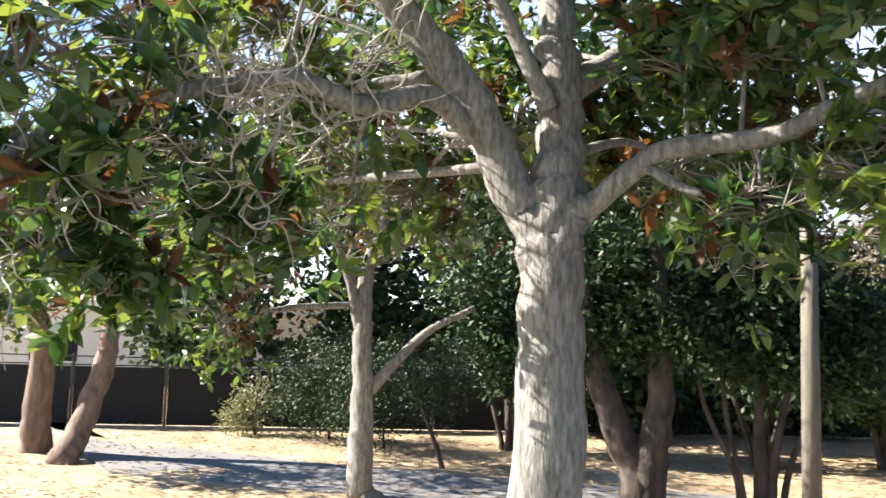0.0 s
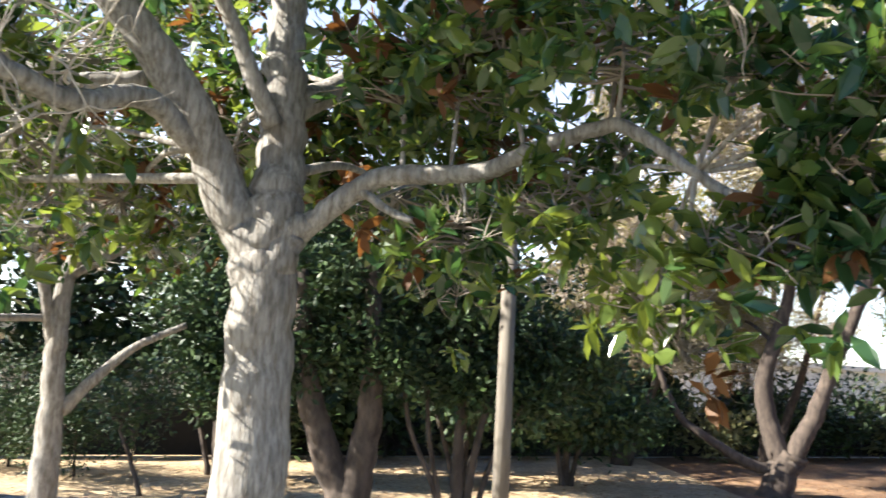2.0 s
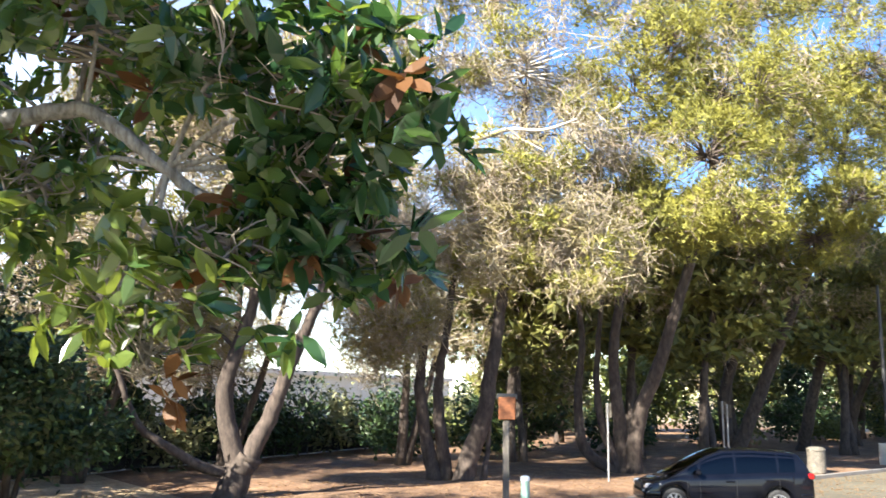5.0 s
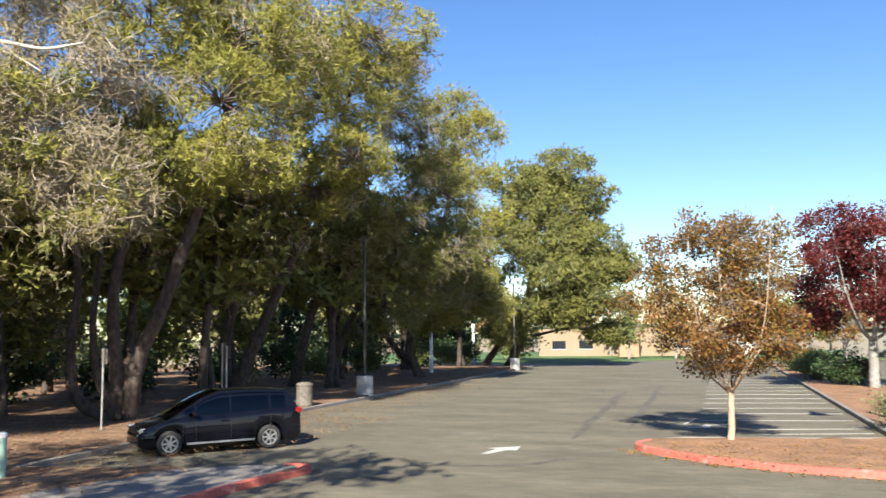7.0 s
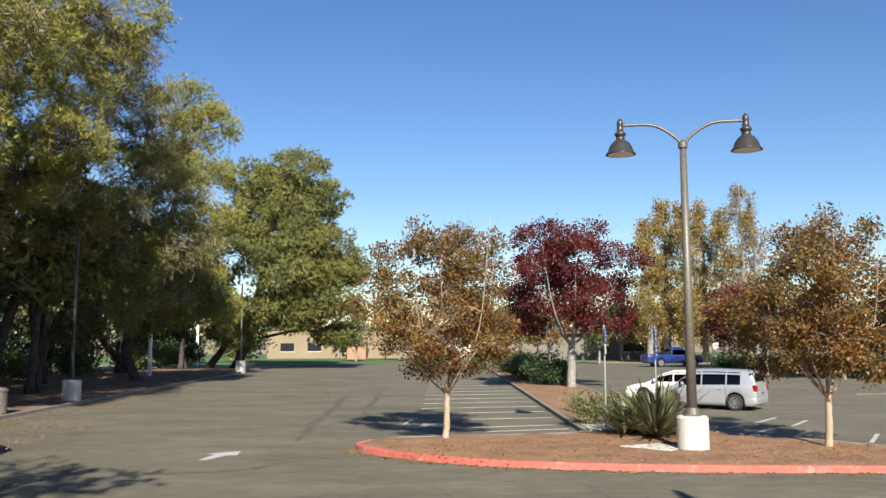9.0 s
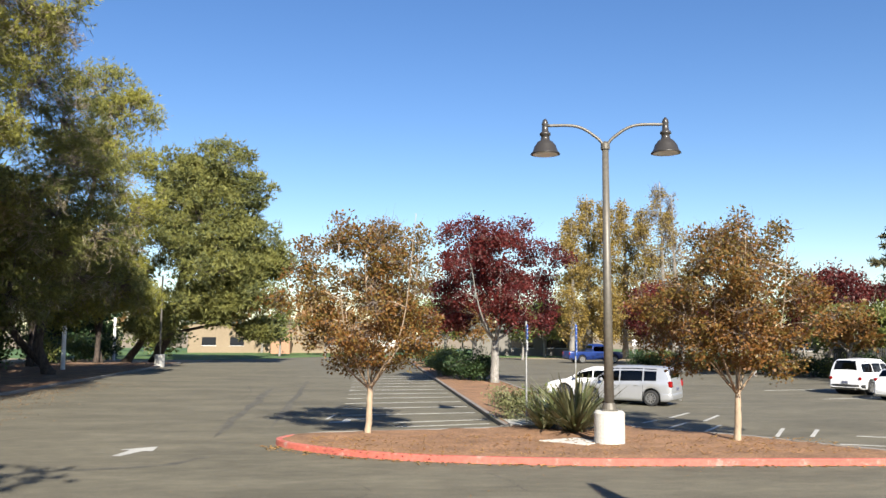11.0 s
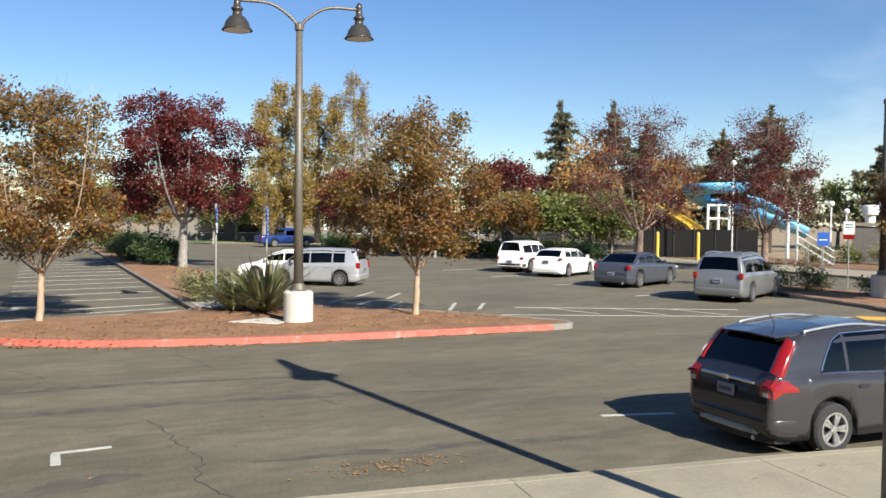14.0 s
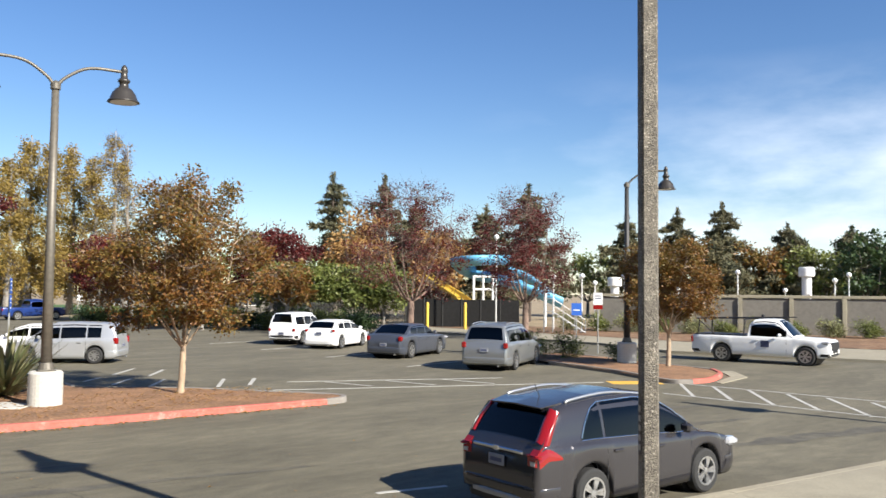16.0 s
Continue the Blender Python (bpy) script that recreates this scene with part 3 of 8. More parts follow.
# corner ticks of the kerbside bays
line_mark((0.18, 10.88), (0.86, 10.92), 0.09)
line_mark((0.22, 10.35), (0.22, 10.83), 0.11)
line_mark((7.5, 9.85), (8.6, 9.55), 0.1)
line_mark((14.0, 8.9), (14.9, 8.75), 0.1)
arrow = Shape()
arrow.add([(-5.95, 20.75, 0.006), (-5.75, 20.7, 0.006), (-5.45, 21.55, 0.006), (-5.2, 21.5, 0.006), (-5.28, 22.35, 0.006), (-6.1, 21.8, 0.006), (-5.8, 21.7, 0.006)], [(0, 1, 2, 6), (6, 2, 3, 4, 5)])
single("direction_arrow", arrow, LINE, "worn white direction arrow painted on the asphalt", "road marking")
# the wheelchair sign of the reserved bay
mark = Shape()
mark.prism([(-1.2, 27.9), (-0.55, 28.0), (-0.5, 28.9), (0.2, 29.0), (0.2, 29.25), (-0.75, 29.1), (-0.8, 28.3), (-1.25, 28.2)], -0.01, 0.006)
single("bay_symbol", mark, LINE, "worn white reserved-bay symbol painted on the asphalt", "road marking")


def crack(points, w=0.022):
    p = smooth_path(points, 9)
    r = random.Random(len(p) + int(p[0][0] * 10))
    p = p + np.array([[r.uniform(-0.05, 0.05), r.uniform(-0.05, 0.05)] for _ in p])
    d = np.gradient(p, axis=0)
    d /= np.linalg.norm(d, axis=1)[:, None]
    e = np.stack([-d[:, 1], d[:, 0]], 1)
    ww = np.array([w * r.uniform(0.3, 1.0) for _ in p])[:, None] / 2
    s, n = Shape(), len(p)
    v = np.concatenate([np.column_stack([p - e * ww, np.full(n, 0.003)]), np.column_stack([p + e * ww, np.full(n, 0.003)])])
    s.add(v, [(i, i + 1, n + i + 1, n + i) for i in range(n - 1)])
    single("crack", s, BLACK_TAR, "dark crack in the asphalt", "crack", "", "cracks")


BLACK_TAR = material("crack_dirt", (0.035, 0.032, 0.03), 0.95)
crack([(1.45, 12.2), (1.6, 11.0), (1.75, 9.9), (1.6, 9.0), (1.95, 8.0)])
crack([(2.6, 18.0), (2.9, 16.8), (3.0, 15.7)], 0.018)
crack([(3.8, 13.4), (4.1, 12.4), (4.4, 11.6)], 0.018)
crack([(-0.7, 17.5), (0.1, 16.2), (-0.2, 15.0)], 0.016)
crack([(-5.2, 13.0), (-3.0, 12.2), (-1.0, 12.5)], 0.016)
crack([(-8, 30), (-5.5, 38), (-6.5, 48)], 0.03)
STAIN = material("tyre_stain", (0.066, 0.06, 0.046), 0.85, noise_scale=40, dark=0.65, light=1.35, bump=0.3, bump_scale=90,
                 second=(0.10, 0.09, 0.066), second_scale=2.2, second_amount=0.5, second_sharp=0.1)


def stain(points, w, seed):
    """A ragged dark streak or patch of oil and tyre dirt on the asphalt."""
    p = smooth_path(points, 14)
    d = np.gradient(p, axis=0)
    d /= np.linalg.norm(d, axis=1)[:, None]
    e, n = np.stack([-d[:, 1], d[:, 0]], 1), len(p)
    end = np.sqrt(np.sin(np.linspace(0.0, math.pi, n)))
    sides = []
    for k in (-1, 1):
        r = np.array([0.5 + 0.55 * noise.noise((i * 0.21, seed, k)) + 0.28 * noise.noise((i * 0.9, seed, k + 4)) for i in range(n)])
        sides.append(np.column_stack([p + e * (k * w / 2 * np.clip(r, 0.06, 1.2) * 1.5 * end)[:, None], np.full(n, 0.0035)]))
    s = Shape().add(np.concatenate(sides), [(i, i + 1, n + i + 1, n + i) for i in range(n - 1)])
    single("tyre_stain", s, STAIN, "dark ragged tyre stain on the asphalt", "stain", "", "tyre stains")


stain([(-0.6, 9.1), (0.2, 9.5), (1.1, 9.6)], 0.55, 1)
stain([(-5.5, 12.6), (-1.5, 13.2), (3.0, 13.0), (8.0, 12.0)], 0.38, 2)
stain([(-4.5, 14.8), (0.5, 15.0), (5.5, 14.4)], 0.34, 3)
stain([(2.2, 9.6), (4.5, 9.3), (7.0, 8.9)], 0.3, 4)
stain([(-4.2, 24.0), (-4.6, 34.0), (-5.0, 46.0)], 0.5, 5)
stain([(-2.9, 26.0), (-3.2, 38.0), (-3.6, 52.0)], 0.4, 6)
stain([(14.5, 13.5), (17.5, 13.0), (20.5, 12.0)], 0.5, 7)
stain([(13.8, 11.3), (16.5, 10.7), (19.0, 10.2)], 0.4, 8)
stain([(8.2, 8.9), (9.6, 8.95), (11.0, 8.8), (12.2, 8.7)], 0.9, 10)
stain([(-4.4, 9.7), (-3.0, 9.5), (-1.5, 9.3)], 0.6, 11)
stain([(15.0, 8.6), (18.0, 8.0), (21.0, 7.4)], 0.8, 12)
stain([(-7.0, 18.5), (-4.6, 19.2), (-3.6, 20.6)], 0.35, 9)


def scatter(name, label, n, where, mat, seed, size=0.06, z=0.012):
    """Fallen leaves, lying loosely."""
    rng = np.random.default_rng(seed)
    s = Shape()
    for _ in range(n):
        x, y, zz = where(rng)
        a, k = rng.uniform(0, 2 * math.pi), size * rng.uniform(0.6, 1.4)
        c_, s_ = math.cos(a), math.sin(a)
        q = [(-0.5, 0, 0), (0, 0.3, 0.18), (0.5, 0, 0.03), (0, -0.3, 0.15)]
        s.add([(x + (u * c_ - w * s_) * k, y + (u * s_ + w * c_) * k, zz + z + h * k) for u, w, h in q], [(0, 3, 2, 1)])
    return single(name, s, mat, label, "leaves", "stuff")


FALLEN = leaf_material("fallen_leaf", [(0.16, 0.07, 0.02), (0.28, 0.13, 0.035), (0.34, 0.21, 0.08)], 0.1, 0.8, 0.2)
NEEDLE_LITTER = leaf_material("fallen_needles", [(0.14, 0.07, 0.035), (0.24, 0.13, 0.06), (0.36, 0.24, 0.13)], 0.05, 0.9, 0.2)
line_pts = smooth_path(front_line, 5)
def at_kerb(rng):
    p = line_pts[int(rng.integers(8, len(line_pts)))]
    return p[0] + rng.normal() * 0.3, p[1] - abs(rng.normal()) * 0.16 - 0.02, 0.0
scatter("kerb_leaves", "small brown leaves gathered along the red kerb", 420, at_kerb, FALLEN, 1, 0.09)
scatter("bed_leaves", "brown leaves and chips strewn on the mulch", 1500, lambda r: (lambda x: (x, r.uniform(19.2 + 0.12 * max(0, 2 - x) ** 2, 23.2 - 0.25 * max(0, x - 7)), 0.15))(r.uniform(-1.4, 12.2)), FALLEN, 2, 0.075)
scatter("lot_leaves", "scattered brown leaves on the asphalt", 110, lambda r: (r.uniform(-7, 18), r.uniform(8.5, 18), 0.0), FALLEN, 3, 0.048)
scatter("pavement_leaves", "scattered brown leaves on the pavement", 14, lambda r: (r.uniform(-7, 9), r.uniform(5.6, 7.0), 0.125), FALLEN, 4, 0.05)
scatter("leaf_pile", "small drift of orange leaves on the asphalt", 150, lambda r: (3.75 + r.normal() * 0.5, 8.75 + r.normal() * 0.14, 0.0), FALLEN, 5, 0.045)
scatter("leaf_drift", "leaf drift in the gutter at the pavement edge", 120, lambda r: (lambda x: (x, 8.12 - 0.09 * max(0, x) + abs(r.normal()) * 0.06, 0.0))(r.uniform(-6, 6)), FALLEN, 6, 0.045)
scatter("needle_litter", "fallen needles and dry leaves under the pines", 9000, lambda r: (r.uniform(-24, -11), r.uniform(-14, 28), 0.15), NEEDLE_LITTER, 7, 0.09)
scatter("gutter_needles", "pine needles blown across the asphalt by the kerb", 2600, lambda r: (lambda y: (-15.6 + abs(r.normal()) * 1.7 - 0.035 * (y - 15), y, 0.0))(r.uniform(16.5, 50)), NEEDLE_LITTER, 8, 0.08)


# ---- trees ----
def unit(v):
    return v / (np.linalg.norm(v, axis=-1, keepdims=True) + 1e-9)


def leaves(shape, centres, size, rng, fold=0.25, narrow=0.45, up=0.3, spread=None, fine=True):
    """Pointed folded leaves, one at each centre."""
    n = len(centres)
    d = rng.normal(size=(n, 3))
    if spread is not None:
        d = d * 0.7 + spread * 1.1
    d = unit(d)
    nrm = rng.normal(size=(n, 3)) + np.array([0, 0, up * 3])
    side = unit(np.cross(d, nrm))
    nn = np.cross(side, d)
    s = size * rng.uniform(0.65, 1.3, size=(n, 1))
    if not fine:
        mid = centres + d * s * 0.5 + nn * s * fold * 0.2
        v = np.stack([centres, mid + side * s * narrow * 0.55, centres + d * s, mid - side * s * narrow * 0.55], 1).reshape(-1, 3)
        shape.add(v, (np.arange(n)[:, None] * 4 + [0, 1, 2, 3]).tolist())
        return
    rows = []
    for u, w in ((0.0, 0.06), (0.3, 0.42), (0.68, 0.44), (1.0, 0.03)):
        mid = centres + d * s * u - nn * s * fold * 0.5 * u * u
        rows += [mid + side * s * narrow * w + nn * s * fold * 0.25 * w, mid - side * s * narrow * w + nn * s * fold * 0.25 * w] if 0 < u < 1 else [mid]
    v = np.stack(rows, 1).reshape(-1, 3)
    base = np.arange(n)[:, None] * 6
    shape.add(v, (base + [0, 1, 3, 5, 4, 2]).tolist())


def needles(shape, centres, size, rng, blades=7, width=0.09, up=0.4, out=None):
    """Tufts of thin blades, one tuft at each centre; out: the way each tuft points."""
    n = len(centres)
    axis = unit(rng.normal(size=(n, 3)) * (1.0 if out is None else 0.45) + np.array([0, 0, up]) + (0 if out is None else out))
    c = np.repeat(centres, blades, 0)
    d = unit(np.repeat(axis, blades, 0) * 0.7 + rng.normal(size=(n * blades, 3)) * (0.75 if out is None else 0.5))
    s = size * rng.uniform(0.6, 1.25, size=(n * blades, 1))
    side = unit(np.cross(d, rng.normal(size=(n * blades, 3)))) * s * width
    tip = c + d * s
    v = np.stack([c - side, c + side, tip], 1).reshape(-1, 3)
    shape.add(v, (np.arange(n * blades)[:, None] * 3 + [0, 1, 2]).tolist())


def dry_twigs(shape, centre, reach, n, rng, thick=0.015):
    """A tangle of kinked bare twigs with short side shoots about one centre."""
    start = centre + rng.normal(size=(n, 3)) * reach * 0.35
    d = unit(rng.normal(size=(n, 3)) + np.array([0, 0, -0.15]))
    length = reach * rng.uniform(0.5, 1.3, size=(n, 1))
    mid = start + d * length * 0.5 + rng.normal(size=(n, 3)) * length * 0.14
    end = mid + unit(d + rng.normal(size=(n, 3)) * 0.6) * length * 0.5
    shoot = mid + unit(rng.normal(size=(n, 3))) * length * 0.45
    a = unit(np.cross(d, rng.normal(size=(n, 3)))) * thick
    b = np.cross(unit(d), a)
    v = np.stack([start - a, start + a, mid + a * 0.8, mid - a * 0.8, end, start + b, start - b, mid - b * 0.8, mid + b * 0.8, shoot], 1).reshape(-1, 3)
    faces = []
    for k in range(n):
        o = k * 10
        faces += [(o, o + 1, o + 2, o + 3), (o + 3, o + 2, o + 4), (o + 5, o + 6, o + 7, o + 8), (o + 8, o + 7, o + 9)]
    shape.add(v, faces)


def sample_blob(rng, centre, radii, n, shell=0.55):
    d = unit(rng.normal(size=(n, 3)))
    r = rng.uniform(shell, 1.0, size=(n, 1)) ** 0.7
    return np.asarray(centre) + d * r * np.asarray(radii)


def wobble(path, rng, amount):
    p = np.array(path, dtype=float)
    k = rng.normal(size=p.shape) * amount
    k[0] = k[-1] = 0
    return p + k


def tree(name, label, stems, blobs, bark, leaf_mat, kind="leaf", seed=1, clumps=40, per_clump=40, clump_r=0.5, size=0.12, twig=0.012,
         twig_mat=None, narrow=0.45, up=0.3, shell=0.45, group="", second=None, bare=0.0, sides=9, blades=7, width=0.09, category="tree", kink=0.04, limb_r=0.35, skip=0, split_limbs=False, fine=False, from_z=0.0):
    """stems: (points, base radius, tip radius). blobs: (centre, radii): parts of the crown, each with its own limb.
    second: (material, share) for clumps of another colour. bare: share of clumps with twigs only."""
    rng = np.random.default_rng(seed)
    base = np.array(stems[0][0][0], dtype=float)
    t = thing(name, label, category, Matrix.Translation(base), group)
    pts = []
    for path, r0, r1 in stems:
        p = wobble(smooth_path(np.array(path, float) - base, 6), rng, r0 * 0.05)
        rr = np.linspace(r0, r1, len(p)) * (1 + 0.025 * rng.normal(size=len(p)))
        if np.allclose(path[0], base) or path[0][2] < base[2] + 0.3:
            rr[0] *= 1.35
            p[0][2] -= 0.15
        part("trunk", Shape().tube(p, rr, sides + 3), bark, t, smooth=True)
        for k in range(len(p)):
            if p[k][2] >= from_z:
                pts.append((p[k], rr[k]))
    P, R = np.array([q[0] for q in pts]), np.array([q[1] for q in pts])
    limbs, crown, twigs, crown2 = Shape(), Shape(), Shape(), Shape()
    for centre, radii, *dens in blobs:
        dens = dens[0] if dens else 1.0
        c = np.array(centre, float) - base
        radii = np.broadcast_to(np.asarray(radii, float), (3,))
        low = P[:, 2] <= c[2] + 0.2
        dist = np.linalg.norm(P - c, axis=1) + np.where(low, 0, 3.0) + np.abs(P[:, 2] - (c[2] - radii[2])) * 0.2
        i = int(np.argmin(dist))
        start, r = P[i], max(R[i] * limb_r, 0.02)
        mid = (start + c) / 2 + np.array([0, 0, 0.12 * np.linalg.norm(c - start)]) + rng.normal(size=3) * kink * np.linalg.norm(c - start)
        path = smooth_path([start, mid, c], 6)
        rr = np.linspace(r, max(r * 0.3, twig), len(path))
        if split_limbs:
            part("limb", Shape().tube(path, rr, 7), bark, t, smooth=True)
        else:
            limbs.tube(path, rr, 6)
        lp = path[4:]
        for cc in sample_blob(rng, c, radii, int(clumps * (0.4 + 0.6 * dens)), shell):
            j = int(np.argmin(np.linalg.norm(lp - cc, axis=1)))
            m = (lp[j] + cc) / 2 + rng.normal(size=3) * 0.10 * np.linalg.norm(cc - lp[j])
            twigs.tube([lp[j], m, cc] if not fine else smooth_path([lp[j], m, cc], 3), [twig * 1.6, twig, twig * 0.6] if not fine else np.linspace(twig * 1.6, twig * 0.6, 7), 3 if not fine else 4, False)
            if rng.random() < bare + (1 - dens) * 0.6:
                for _ in range(5):
                    e = cc + rng.normal(size=3) * clump_r * 0.8 + np.array([0, 0, clump_r * 0.6])
                    twigs.tube([cc, (cc + e) / 2 + rng.normal(size=3) * clump_r * 0.1, e], [twig * 0.7, twig * 0.55, twig * 0.3], 3, False)
                if kind != "needle":
                    continue
            n = max(3, int(per_clump * rng.uniform(0.5, 1.4)))
            q = cc + rng.normal(size=(n, 3)) * clump_r * np.array([0.55, 0.55, 0.42])
            axis = unit(q - cc)
            if fine:
                m_ = max(2, n // 8)
                hub = cc + rng.normal(size=(m_, 3)) * clump_r
                q = np.repeat(hub, 8, 0) + rng.normal(size=(m_ * 8, 3)) * 0.02
                axis = np.repeat(unit(rng.normal(size=(m_, 3)) + np.array([0, 0, 0.5])), 8, 0) * 0.45
            target = crown2 if second and rng.random() < second[1] else crown
            if target is crown2 and second[0] is PINE_DEAD:
                dry_twigs(crown2, cc, clump_r * 1.9, n, rng)
                needles(crown2, q[: n // 3], size * 0.6, rng, blades, width, 0.0, axis[: n // 3])
            elif kind == "needle":
                needles(target, q, size, rng, blades, width, up, axis)
            else:
                leaves(target, q, size, rng, narrow=narrow, up=up, spread=axis, fine=fine)
    if limbs.n:
        tagged(part("branchwork", limbs, bark, t, smooth=True), kind="stuff")
    if twigs.n:
        tagged(part("twig_mass", twigs, twig_mat or bark, t), kind="stuff")
    if crown.n:
        tagged(part("crown", crown, leaf_mat, t), kind="stuff")
    if crown2.n:
        tagged(part("crown_patch", crown2, second[0], t), kind="stuff")
    return t


def ground_at(p, z=0.12):
    return (p[0], p[1], z)


